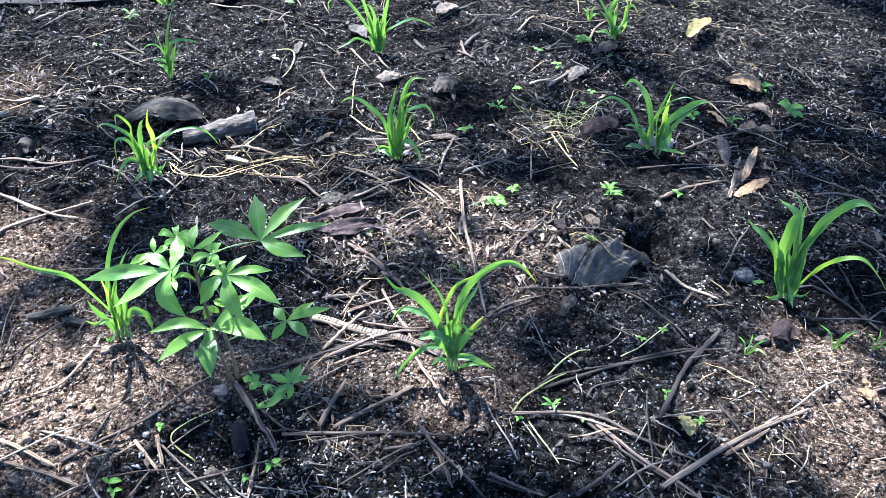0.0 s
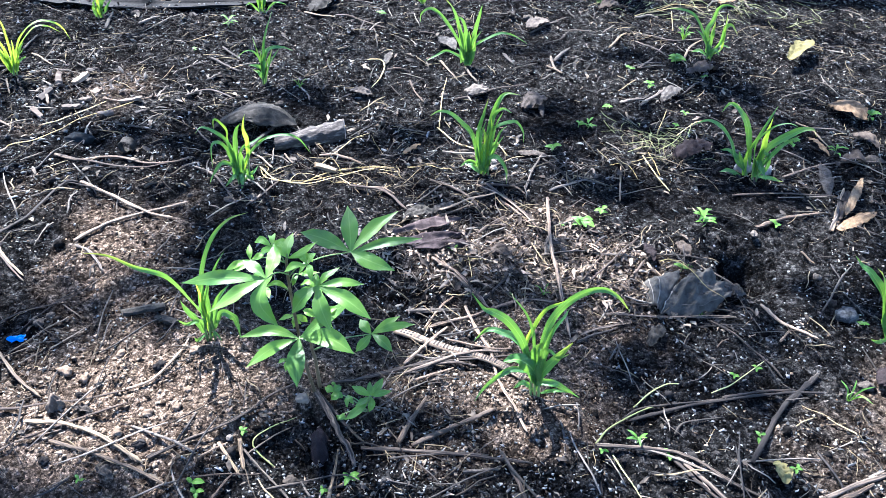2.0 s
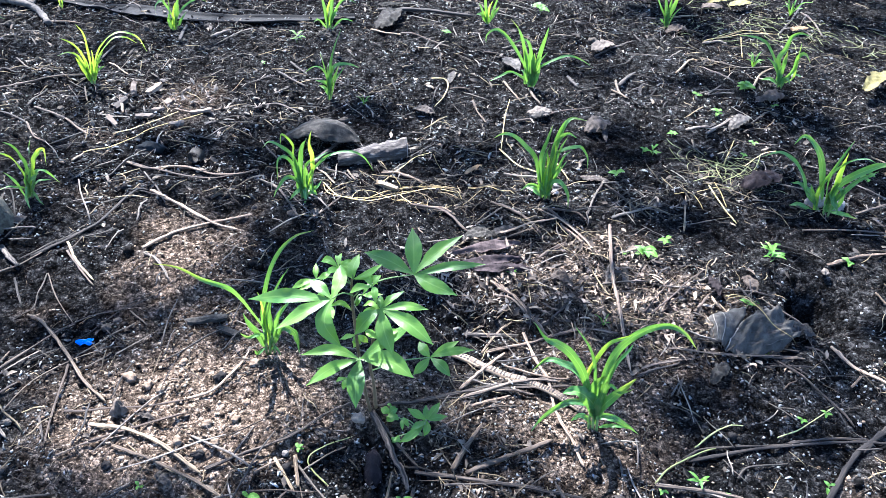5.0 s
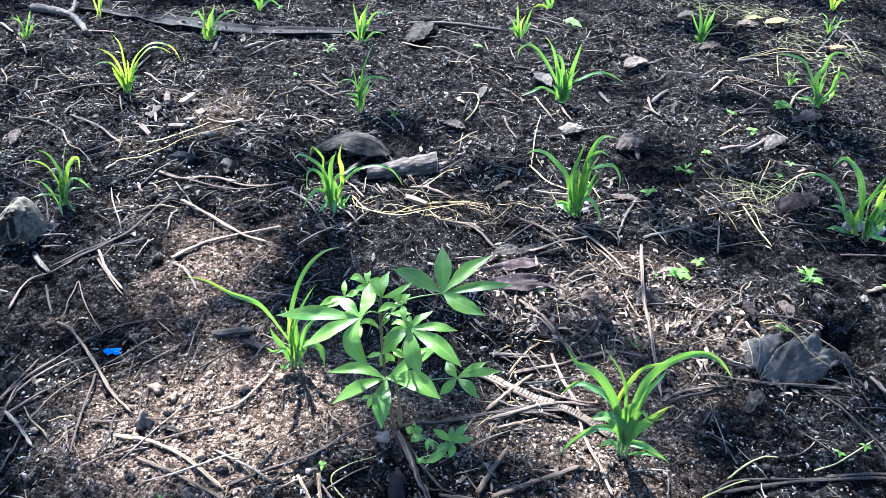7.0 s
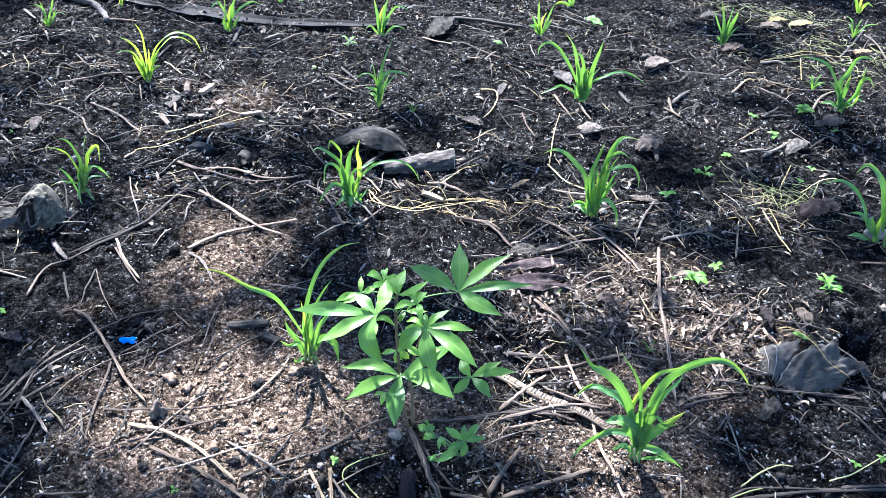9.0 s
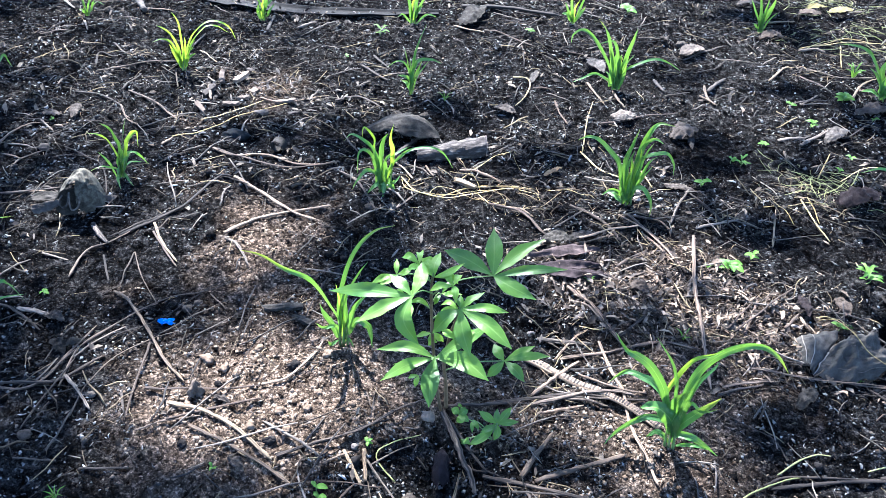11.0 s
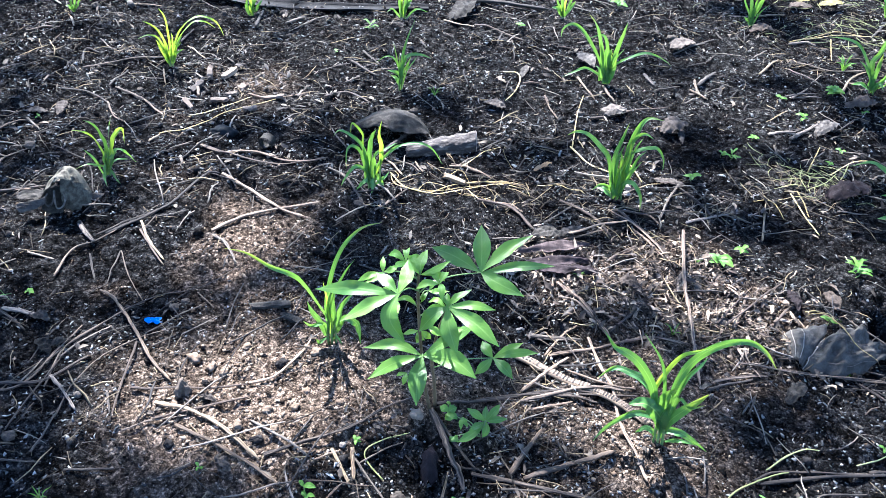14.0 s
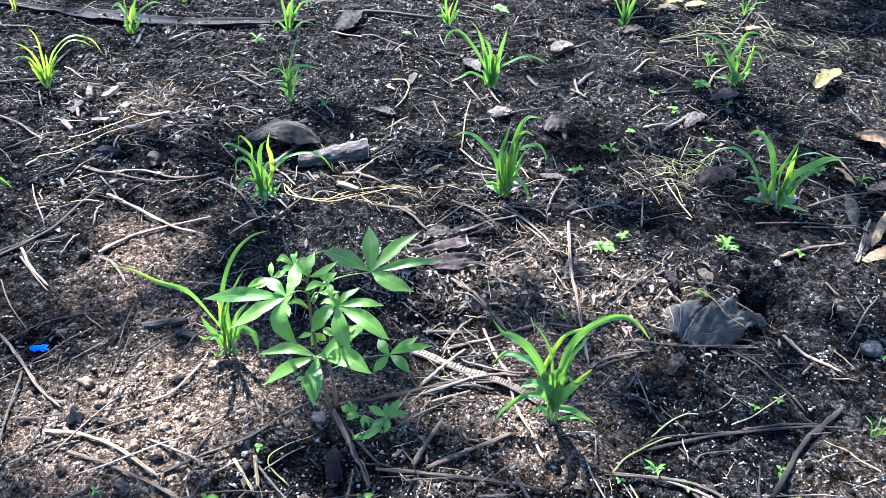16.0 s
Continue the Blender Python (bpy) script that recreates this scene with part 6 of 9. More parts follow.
strap(p, 2.7, 4.2, (-0.2, 0.6), (-2.7, 3.1), (-4.4, 6.1))
strap(p, 1.2, 3.0, (-2.5, 6.3), (-6.8, 14.2), (-9.0, 17.9))
strap(p, 2.4, -2.8, (-0.5, 3.0), (-0.3, 8.7), (0.8, 12.6))
inner_blades(p, 4, 13.9)
culm(p, (-0.1, -0.5), (-1.7, 6.4))
culm(p, (1.4, 0.3), (-0.0, 6.7))
p = maize(-2.736, 2.078, 51.9)
strap(p, 1.7, -1.3, (0.5, 0.5), (1.7, 6.9), (1.6, 14.0), (-0.6, 16.7))
strap(p, 1.7, -0.4, (0.8, 0.5), (2.5, 5.6), (5.1, 8.7), (6.5, 3.6))
strap(p, 1.7, 1.4, (0.7, 0.5), (2.2, 9.2), (4.2, 15.9), (7.1, 22.2), yellow=True)
culm(p, (0.0, -0.5), (0.0, 4.0))
p = maize(-1.882, 1.187, 56.8)
strap(p, 1.2, -2.9, (0.6, 0.5), (1.9, 4.2), (5.4, 6.8), (10.2, 5.5))
strap(p, 1.2, -1.2, (0.7, 0.5), (2.2, 7.1), (4.0, 14.1), (4.4, 17.7))
strap(p, 1.2, 4.0, (0.3, 0.5), (0.9, 5.6), (-0.8, 10.2), (-3.8, 9.5))
culm(p, (0.0, -0.5), (0.0, 4.0))
p = maize(-1.655, 0.971, 58.6)
strap(p, 1.2, 2.9, (0.7, 0.5), (2.4, 6.5), (6.8, 9.9), (9.8, 1.7))
strap(p, 1.2, 1.5, (0.7, 0.5), (2.2, 5.6), (5.1, 10.7), (8.6, 7.1))
strap(p, 1.2, 1.4, (0.5, 0.5), (1.6, 6.9), (3.3, 15.2), (1.6, 17.8))
strap(p, 1.0, 0.7, (0.4, 0.5), (1.4, 2.2), (5.0, 4.2), (10.5, 3.3))
inner_blades(p, 4, 10.7)
culm(p, (0.0, -0.5), (0.0, 4.0))
p = maize(-2.780, 3.174, 40.5)
strap(p, 1.7, 1.7, (-0.0, 0.5), (-0.1, 6.4), (-1.7, 12.2), (-3.7, 15.1), yellow=True)
strap(p, 1.7, 2.3, (0.6, 0.5), (2.0, 6.2), (5.2, 13.1), (10.0, 17.1))
strap(p, 1.7, -0.9, (0.4, 0.5), (1.5, 6.3), (3.1, 14.7), (4.2, 20.2), yellow=True)
culm(p, (0.0, -0.5), (0.0, 4.0))
p = maize(-2.093, 3.604, 29.2)
strap(p, 2.2, 3.1, (-0.3, 0.5), (-0.9, 5.5), (-4.7, 11.6), (-5.9, 14.5))
strap(p, 2.2, 2.0, (0.3, 0.5), (1.1, 5.5), (2.9, 14.4), (4.7, 17.3))
strap(p, 2.0, 2.0, (0.7, 0.5), (2.2, 3.9), (6.6, 6.8), (12.3, 2.7))
culm(p, (0.0, -0.5), (0.0, 4.0))
p = maize(-0.607, 4.357, 6.5)
strap(p, 2.4, -0.2, (-0.7, 0.5), (-2.2, 4.4), (-6.3, 10.5), (-8.5, 15.1))
strap(p, 2.4, 0.1, (0.1, 0.5), (0.4, 4.6), (1.5, 12.8), (4.3, 16.2))
strap(p, 2.2, 3.2, (-0.5, 0.5), (-1.8, 1.1), (-6.9, 2.3), (-10.1, 1.0), yellow=True)
culm(p, (0.0, -0.5), (0.0, 4.0))
p = maize(1.045, 5.027, -13.2)
strap(p, 2.5, -2.0, (-1.1, 0.5), (-3.5, 5.5), (-8.1, 11.5), (-11.8, 15.9), yellow=True)
strap(p, 2.5, 3.8, (-0.4, 0.5), (-1.4, 5.9), (-2.6, 14.2), (-1.3, 17.7), yellow=True)
strap(p, 2.2, 1.4, (0.1, 0.5), (0.4, 3.5), (2.5, 6.7), (6.0, 6.0), yellow=True)
culm(p, (0.0, -0.5), (0.0, 4.0))

# ---- twigs and stalks ----
twig("pale", 0.0044, (-1.416, 1.168), (-1.357, 1.151), (-1.238, 1.076), (-1.124, 0.995), (-1.039, 0.951))
twig("pale", 0.0056, (-1.029, 0.881), (-0.952, 0.890), (-0.863, 0.876), (-0.736, 0.828))
twig("pale", 0.0042, (-0.954, 0.848), (-0.847, 0.833), (-0.753, 0.815), (-0.660, 0.791))
twig("brown", 0.0031, (-1.203, 1.040), (-1.156, 0.942), (-1.086, 0.804))
twig("grey", 0.0043, (-1.313, 0.875), (-1.252, 0.846), (-1.185, 0.809))
twig("grey", 0.0032, (-1.147, 0.871), (-1.100, 0.820))
twig("pale", 0.0035, (-1.489, 1.430), (-1.419, 1.379), (-1.327, 1.319))
twig("grey", 0.0043, (-1.649, 1.380), (-1.571, 1.334))
twig("grey", 0.0033, (-1.563, 1.298), (-1.454, 1.193))
twig("grey", 0.0022, (-1.485, 1.334), (-1.454, 1.266), (-1.425, 1.204), (-1.432, 1.162))
twig("dark", 0.0031, (-1.569, 1.171), (-1.611, 1.287), (-1.574, 1.342), (-1.556, 1.412))
twig("dark", 0.0025, (-1.357, 0.854), (-1.348, 0.960), (-1.311, 1.095), (-1.260, 1.189), (-1.168, 1.261), (-1.112, 1.410))
twig("dark", 0.0024, (-1.304, 0.844), (-1.349, 0.970), (-1.316, 1.102), (-1.281, 1.172))
twig("dark", 0.0022, (-1.245, 1.123), (-1.205, 1.183), (-1.182, 1.267), (-1.142, 1.361))
twig("grey", 0.0028, (-1.197, 1.072), (-1.140, 1.161), (-1.121, 1.202))
twig("dark", 0.0019, (-1.218, 0.782), (-1.243, 0.860), (-1.248, 0.953), (-1.203, 1.049), (-1.156, 1.093))
twig("grey", 0.0029, (-1.190, 0.686), (-1.198, 0.724), (-1.221, 0.785), (-1.236, 0.831))
twig("grey", 0.0023, (-1.155, 1.038), (-1.137, 1.066), (-1.124, 1.091))
twig("grey", 0.0021, (-1.111, 1.094), (-1.065, 1.183))
twig("brown", 0.0034, (-1.109, 0.902), (-1.074, 0.911), (-1.022, 0.933), (-0.933, 0.963), (-0.861, 0.995))
twig("brown", 0.0036, (-1.007, 0.842), (-0.941, 0.892), (-0.842, 0.964))
twig("dark", 0.0026, (-1.052, 0.794), (-1.019, 0.830), (-0.944, 0.877))
twig("grey", 0.0047, (-1.266, 1.474), (-1.203, 1.445), (-1.133, 1.382))
twig("grey", 0.0030, (-1.704, 1.221), (-1.620, 1.227))
twig("dark", 0.0018, (-1.482, 1.335), (-1.389, 1.247), (-1.287, 1.174))
twig("dark", 0.0020, (-1.302, 1.026), (-1.261, 1.083), (-1.245, 1.123))
twig("grey", 0.0016, (-1.396, 0.895), (-1.416, 0.963), (-1.418, 1.041))
twig("dark", 0.0021, (-1.158, 1.235), (-1.091, 1.205))
twig("dark", 0.0036, (-0.733, 0.841), (-0.670, 0.903), (-0.594, 0.964), (-0.546, 1.037), (-0.492, 1.085))
twig("grey", 0.0029, (-0.695, 0.890), (-0.682, 0.963))
twig("brown", 0.0035, (-0.862, 0.999), (-0.815, 1.038), (-0.793, 1.106), (-0.797, 1.180))
twig("dark", 0.0082, (-0.448, 1.076), (-0.399, 1.027), (-0.371, 0.991), (-0.340, 0.961), (-0.320, 0.927))
twig("dark", 0.0039, (-0.449, 1.084), (-0.363, 1.013), (-0.313, 0.981))
twig("dark", 0.0047, (-0.440, 1.097), (-0.398, 1.118), (-0.320, 1.166), (-0.226, 1.227), (-0.095, 1.275))
twig("grey", 0.0022, (-0.549, 0.910), (-0.515, 0.962), (-0.482, 0.995))
twig("pale", 0.0052, (-0.574, 0.932), (-0.559, 0.903), (-0.541, 0.869))
twig("pale", 0.0037, (-0.610, 0.908), (-0.558, 0.864), (-0.542, 0.849))
twig("brown", 0.0026, (-0.628, 0.863), (-0.593, 0.915))
twig("pale", 0.0023, (-0.628, 1.068), (-0.599, 1.027))
twig("pale", 0.0018, (-0.676, 1.122), (-0.654, 1.086))
twig("dark", 0.0026, (-0.348, 0.982), (-0.277, 0.979))
twig("grey", 0.0022, (-0.469, 0.978), (-0.428, 0.952))
twig("dark", 0.0047, (-0.267, 1.177), (-0.125, 1.276), (-0.048, 1.294))
twig("brown", 0.0044, (-0.155, 1.457), (-0.109, 1.357), (-0.066, 1.282), (-0.040, 1.195), (0.007, 1.112), (0.034, 1.064))
twig("brown", 0.0052, (0.038, 1.988), (0.058, 1.741), (0.079, 1.634), (0.098, 1.504), (0.122, 1.371), lift=0.016)
twig("brown", 0.0039, (-0.235, 1.359), (-0.140, 1.417), (-0.070, 1.471), (-0.009, 1.504), (0.084, 1.510))
twig("grey", 0.0044, (-0.295, 1.415), (-0.259, 1.417), (-0.173, 1.444))
twig("dark", 0.0040, (-0.255, 1.589), (-0.195, 1.560), (-0.086, 1.459))
twig("grey", 0.0034, (0.141, 1.371), (0.195, 1.414), (0.258, 1.470))
twig("dark", 0.0031, (0.151, 1.399), (0.235, 1.460), (0.285, 1.483))
twig("brown", 0.0033, (-0.182, 1.320), (-0.096, 1.299), (-0.020, 1.307))
twig("dark", 0.0040, (-0.220, 1.224), (-0.152, 1.234), (-0.098, 1.248))
twig("pale", 0.0025, (0.237, 1.334), (0.256, 1.412))
twig("dark", 0.0035, (0.215, 1.495), (0.330, 1.522), (0.423, 1.537), (0.508, 1.566), (0.576, 1.581))
twig("dark", 0.0024, (0.301, 1.550), (0.430, 1.590), (0.569, 1.614))
twig("dark", 0.0026, (0.150, 1.407), (0.250, 1.475), (0.300, 1.495))
twig("grey", 0.0023, (0.155, 1.378), (0.251, 1.463))
twig("dark", 0.0038, (0.499, 1.548), (0.555, 1.503), (0.616, 1.441), (0.654, 1.370))
twig("dark", 0.0020, (0.527, 1.545), (0.587, 1.508))
twig("grey", 0.0022, (0.222, 1.328), (0.255, 1.408))
twig("dark", 0.0019, (0.130, 1.331), (0.195, 1.305), (0.264, 1.286), (0.291, 1.231))
twig("brown", 0.0043, (0.190, 1.556), (0.203, 1.639), (0.225, 1.749))
twig("brown", 0.0025, (0.280, 1.778), (0.210, 1.676))
twig("grey", 0.0024, (0.079, 1.543), (0.148, 1.569), (0.304, 1.659))
twig("brown", 0.0030, (0.585, 1.640), (0.613, 1.625), (0.636, 1.586))
twig("dark", 0.0045, (0.183, 1.053), (0.308, 1.074), (0.386, 1.070), (0.490, 1.009), (0.604, 0.962))
twig("dark", 0.0064, (0.523, 1.085), (0.633, 1.274), (0.742, 1.395))
twig("dark", 0.0063, (0.493, 0.897), (0.698, 1.043), (0.886, 1.144))
twig("brown", 0.0064, (0.649, 0.993), (0.771, 1.073))
twig("grey", 0.0049, (0.313, 0.868), (0.419, 0.958))
twig("dark", 0.0047, (0.360, 1.073), (0.435, 0.987), (0.531, 0.911), (0.592, 0.866))
twig("pale", 0.0059, (-0.239, 0.987), (-0.202, 1.128))
twig("pale", 0.0064, (-0.209, 0.990), (-0.129, 1.049), (-0.039, 1.114))
twig("brown", 0.0054, (-0.017, 1.007), (0.017, 0.949), (0.057, 0.855))
twig("dark", 0.0049, (-0.317, 0.970), (-0.145, 0.978), (0.052, 0.992))
twig("dark", 0.0043, (0.261, 1.154), (0.390, 1.219), (0.619, 1.313), (0.741, 1.339))
twig("dark", 0.0035, (0.127, 0.891), (0.209, 0.873))
twig("grey", 0.0043, (-0.091, 0.940), (-0.020, 0.958))
twig("dark", 0.0026, (-2.077, 1.725), (-1.951, 1.695), (-1.852, 1.652), (-1.735, 1.529))
twig("dark", 0.0024, (-1.688, 1.427), (-1.710, 1.525))
twig("brown", 0.0073, (-1.424, 1.771), (-1.313, 1.739), (-1.172, 1.675), (-1.067, 1.661))
twig("brown", 0.0066, (-1.287, 1.498), (-1.246, 1.572), (-1.167, 1.666), (-1.058, 1.744))
twig("dark", 0.0059, (-1.576, 1.385), (-1.522, 1.488), (-1.483, 1.580), (-1.475, 1.739), (-1.430, 1.767))
twig("dark", 0.0038, (-1.591, 1.361), (-1.554, 1.453), (-1.496, 1.535))
twig("dark", 0.0029, (-1.483, 1.428), (-1.484, 1.500))
twig("brown", 0.0063, (-1.621, 1.920), (-1.500, 1.903), (-1.405, 1.949), (-1.271, 1.930), (-1.167, 2.024))
twig("brown", 0.0047, (-1.593, 1.916), (-1.454, 1.896), (-1.296, 1.902), (-1.224, 1.946))
twig("brown", 0.0047, (-2.004, 2.137), (-1.843, 2.043))
twig("brown", 0.0035, (-2.116, 2.065), (-2.023, 1.983), (-1.958, 1.957))
twig("straw", 0.0047, (-1.782, 1.927), (-1.716, 1.983), (-1.684, 2.079), (-1.663, 2.173), (-1.549, 2.346))
twig("straw", 0.0036, (-1.766, 2.081), (-1.716, 2.170), (-1.648, 2.328))
twig("brown", 0.0049, (-1.770, 1.855), (-1.782, 1.927))
twig("grey", 0.0041, (-2.297, 1.850), (-2.194, 1.799))
twig("grey", 0.0056, (-1.681, 1.398), (-1.618, 1.358))
twig("grey", 0.0031, (-1.542, 1.684), (-1.497, 1.702), (-1.475, 1.739))
twig("dark", 0.0047, (-1.127, 1.952), (-1.040, 1.912), (-0.915, 1.777))
twig("dark", 0.0040, (-0.883, 1.778), (-0.831, 1.925))
twig("brown", 0.0049, (-0.756, 2.136), (-0.679, 2.129), (-0.599, 2.110))
twig("dark", 0.0069, (-0.998, 2.141), (-0.974, 2.226), (-0.970, 2.314))
twig("straw", 0.0038, (-0.928, 2.018), (-0.838, 1.944), (-0.755, 1.950), (-0.676, 2.009), (-0.594, 2.068), (-0.474, 2.088))
twig("straw", 0.0032, (-0.894, 1.967), (-0.784, 1.938), (-0.709, 2.032), (-0.594, 2.092), (-0.487, 2.113))
twig("straw", 0.0029, (-0.993, 2.093), (-0.938, 2.062), (-0.888, 2.020))
twig("grey", 0.0033, (-0.951, 2.096), (-0.880, 2.091), (-0.840, 2.057))
twig("straw", 0.0031, (-0.655, 2.027), (-0.603, 1.983), (-0.571, 2.008))
twig("brown", 0.0043, (-0.585, 1.967), (-0.506, 1.981), (-0.447, 1.940))
twig("pale", 0.0035, (-0.876, 2.118), (-0.821, 2.043))
twig("straw", 0.0027, (-0.711, 2.124), (-0.674, 2.233), (-0.617, 2.307))
twig("brown", 0.0063, (-0.605, 1.970), (-0.495, 1.962), (-0.389, 1.855))
twig("brown", 0.0057, (-0.355, 2.665), (-0.233, 2.767), (-0.077, 2.932))
twig("straw", 0.0057, (-0.387, 2.423), (-0.309, 2.332), (-0.222, 2.288))
twig("grey", 0.0041, (-0.033, 2.053), (-0.018, 2.184), (0.011, 2.310))
twig("dark", 0.0038, (0.014, 2.278), (0.082, 2.201), (0.118, 2.126))
twig("straw", 0.0046, (-0.166, 2.391), (-0.111, 2.267))
twig("grey", 0.0037, (-0.372, 1.907), (-0.305, 2.035))
twig("straw", 0.0041, (-0.379, 2.418), (-0.409, 2.675), (-0.417, 2.854))
twig("brown", 0.0045, (-0.561, 2.766), (-0.516, 2.669), (-0.473, 2.607))
twig("straw", 0.0029, (-0.445, 2.133), (-0.369, 2.141), (-0.305, 2.148))
twig("brown", 0.0040, (-0.178, 2.054), (-0.082, 2.068), (-0.031, 2.018))
twig("brown", 0.0060, (-0.274, 1.634), (-0.190, 1.569), (-0.103, 1.477))
twig("dark", 0.0048, (-0.107, 1.495), (-0.065, 1.568), (-0.012, 1.654))
twig("brown", 0.0043, (-0.108, 1.983), (-0.060, 1.921), (0.020, 1.823))
twig("brown", 0.0045, (-0.150, 1.787), (-0.090, 1.879))
twig("brown", 0.0042, (-0.292, 1.693), (-0.281, 1.603))
twig("grey", 0.0031, (-0.159, 1.658), (-0.104, 1.705), (-0.083, 1.752))
twig("grey", 0.0052, (-0.305, 1.407), (-0.166, 1.448))
twig("brown", 0.0039, (-0.230, 1.365), (-0.145, 1.412), (-0.071, 1.466), (0.015, 1.508), (0.091, 1.511))
twig("straw", 0.0021, (-0.212, 1.493), (-0.160, 1.497), (-0.136, 1.514))
twig("straw", 0.0022, (-0.211, 1.601), (-0.163, 1.650), (-0.075, 1.649))
twig("straw", 0.0019, (-0.182, 1.691), (-0.164, 1.624), (-0.150, 1.558))
twig("brown", 0.0027, (-0.272, 1.655), (-0.210, 1.592))
twig("dark", 0.0035, (-0.210, 1.723), (-0.183, 1.775), (-0.193, 1.877))
twig("brown", 0.0037, (-0.314, 1.832), (-0.229, 1.913), (-0.179, 1.955))
twig("brown", 0.0031, (-0.247, 1.359), (-0.215, 1.453), (-0.190, 1.491))
twig("brown", 0.0070, (-0.167, 2.059), (-0.065, 1.960), (0.032, 1.819))
twig("brown", 0.0054, (-0.351, 2.059), (-0.229, 1.997), (-0.163, 1.918))
twig("dark", 0.0053, (-2.409, 2.275), (-2.313, 2.388), (-2.179, 2.511))
twig("dark", 0.0049, (-2.345, 2.085), (-2.239, 2.105), (-2.089, 2.050))
twig("grey", 0.0044, (-2.179, 2.155), (-2.234, 2.339))
twig("dark", 0.0048, (-2.167, 2.175), (-2.040, 2.151), (-1.935, 2.114))
twig("grey", 0.0046, (-2.451, 2.324), (-2.521, 2.430), (-2.441, 2.429))
twig("grey", 0.0037, (-2.550, 2.559), (-2.401, 2.453))
twig("grey", 0.0070, (-3.158, 2.922), (-2.992, 2.817))
twig("dark", 0.0048, (-2.911, 2.502), (-2.792, 2.581))
twig("brown", 0.0057, (-2.728, 2.970), (-2.570, 3.026))
twig("grey", 0.0055, (-2.218, 2.677), (-2.281, 2.869))
twig("pale", 0.0076, (-1.942, 2.391), (-1.844, 2.259))
twig("grey", 0.0053, (-2.845, 2.712), (-2.749, 2.622))
twig("pale", 0.0039, (-2.110, 2.404), (-2.026, 2.298))
twig("pale", 0.0037, (-2.177, 2.672), (-2.025, 2.579))
twig("grey", 0.0050, (-1.435, 2.931), (-1.297, 2.804))
twig("grey", 0.0073, (-1.427, 2.790), (-1.270, 2.699))
twig("grey", 0.0048, (-1.358, 2.582), (-1.318, 2.647))
twig("grey", 0.0095, (-2.005, 2.966), (-2.073, 3.157))
twig("pale", 0.0071, (-1.220, 3.437), (-1.043, 3.375))
twig("grey", 0.0104, (-1.896, 3.066), (-1.850, 3.174))
twig("brown", 0.0046, (-1.672, 2.344), (-1.565, 2.351), (-1.482, 2.465))
twig("dark", 0.0062, (-1.381, 2.433), (-1.314, 2.504), (-1.180, 2.430))
twig("grey", 0.0044, (-1.230, 3.128), (-1.178, 3.067))
twig("pale", 0.0059, (-0.357, 2.994), (-0.284, 2.816))
twig("pale", 0.0052, (-0.476, 3.054), (-0.366, 2.837))
twig("straw", 0.0052, (-0.780, 2.936), (-0.712, 2.945), (-0.685, 2.804), (-0.704, 2.689))
twig("grey", 0.0091, (-0.206, 3.206), (-0.152, 3.072))
twig("pale", 0.0057, (-1.050, 3.393), (-0.957, 3.413), (-0.785, 3.352))
twig("grey", 0.0047, (-0.892, 3.253), (-0.912, 3.430))
twig("pale", 0.0043, (-0.937, 3.022), (-0.898, 3.060))
twig("brown", 0.0050, (-0.627, 3.366), (-0.541, 3.355))
twig("grey", 0.0057, (-0.101, 3.503), (0.030, 3.692))
twig("pale", 0.0054, (0.009, 3.249), (0.027, 3.123), (0.061, 3.060))
twig("brown", 0.0049, (-0.675, 2.861), (-0.600, 2.904))
twig("grey", 0.0055, (0.401, 3.174), (0.479, 3.341))
twig("grey", 0.0114, (0.026, 3.185), (0.094, 3.372))
twig("pale", 0.0057, (-0.005, 3.114), (0.072, 3.061))
twig("pale", 0.0085, (0.270, 4.249), (0.421, 4.320))
twig("grey", 0.0054, (0.416, 3.656), (0.520, 3.634), (0.603, 3.598), (0.742, 3.657))
twig("pale", 0.0053, (0.606, 3.305), (0.670, 3.523), (0.749, 3.641))
twig("pale", 0.0073, (1.004, 4.564), (1.051, 4.408), (1.057, 4.173))
twig("grey", 0.0064, (0.827, 4.143), (0.963, 4.498), (1.079, 4.913))
twig("straw", 0.0046, (0.627, 4.028), (0.611, 3.750))
twig("straw", 0.0061, (0.427, 3.906), (0.543, 4.024), (0.667, 4.157), (0.799, 4.150))
twig("straw", 0.0050, (0.503, 3.976), (0.658, 4.086), (0.879, 4.189))
twig("grey", 0.0097, (0.427, 3.892), (0.498, 3.922), (0.546, 3.898))
twig("grey", 0.0048, (0.074, 3.835), (0.111, 3.750))
twig("grey", 0.0058, (-0.052, 3.574), (0.069, 3.762))
twig("grey", 0.0041, (-0.037, 3.388), (0.046, 3.458), (0.091, 3.547))
twig("pale", 0.0050, (0.278, 3.410), (0.334, 3.566), (0.370, 3.629))
twig("grey", 0.0096, (0.383, 2.789), (0.491, 2.959))
twig("grey", 0.0095, (0.308, 2.825), (0.406, 2.870))
twig("straw", 0.0042, (0.435, 2.571), (0.486, 2.767))
twig("grey", 0.0054, (0.045, 2.049), (0.104, 2.106), (0.172, 2.162))
twig("dark", 0.0042, (0.034, 2.258), (0.122, 2.145), (0.158, 2.097))
twig("pale", 0.0033, (0.278, 2.079), (0.287, 2.286))
twig("straw", 0.0050, (0.367, 2.379), (0.398, 2.289), (0.446, 2.166))
twig("straw", 0.0036, (0.392, 2.419), (0.424, 2.271))
twig("straw", 0.0030, (0.249, 2.284), (0.315, 2.304), (0.347, 2.233))
twig("straw", 0.0027, (0.328, 2.331), (0.404, 2.386), (0.461, 2.361))
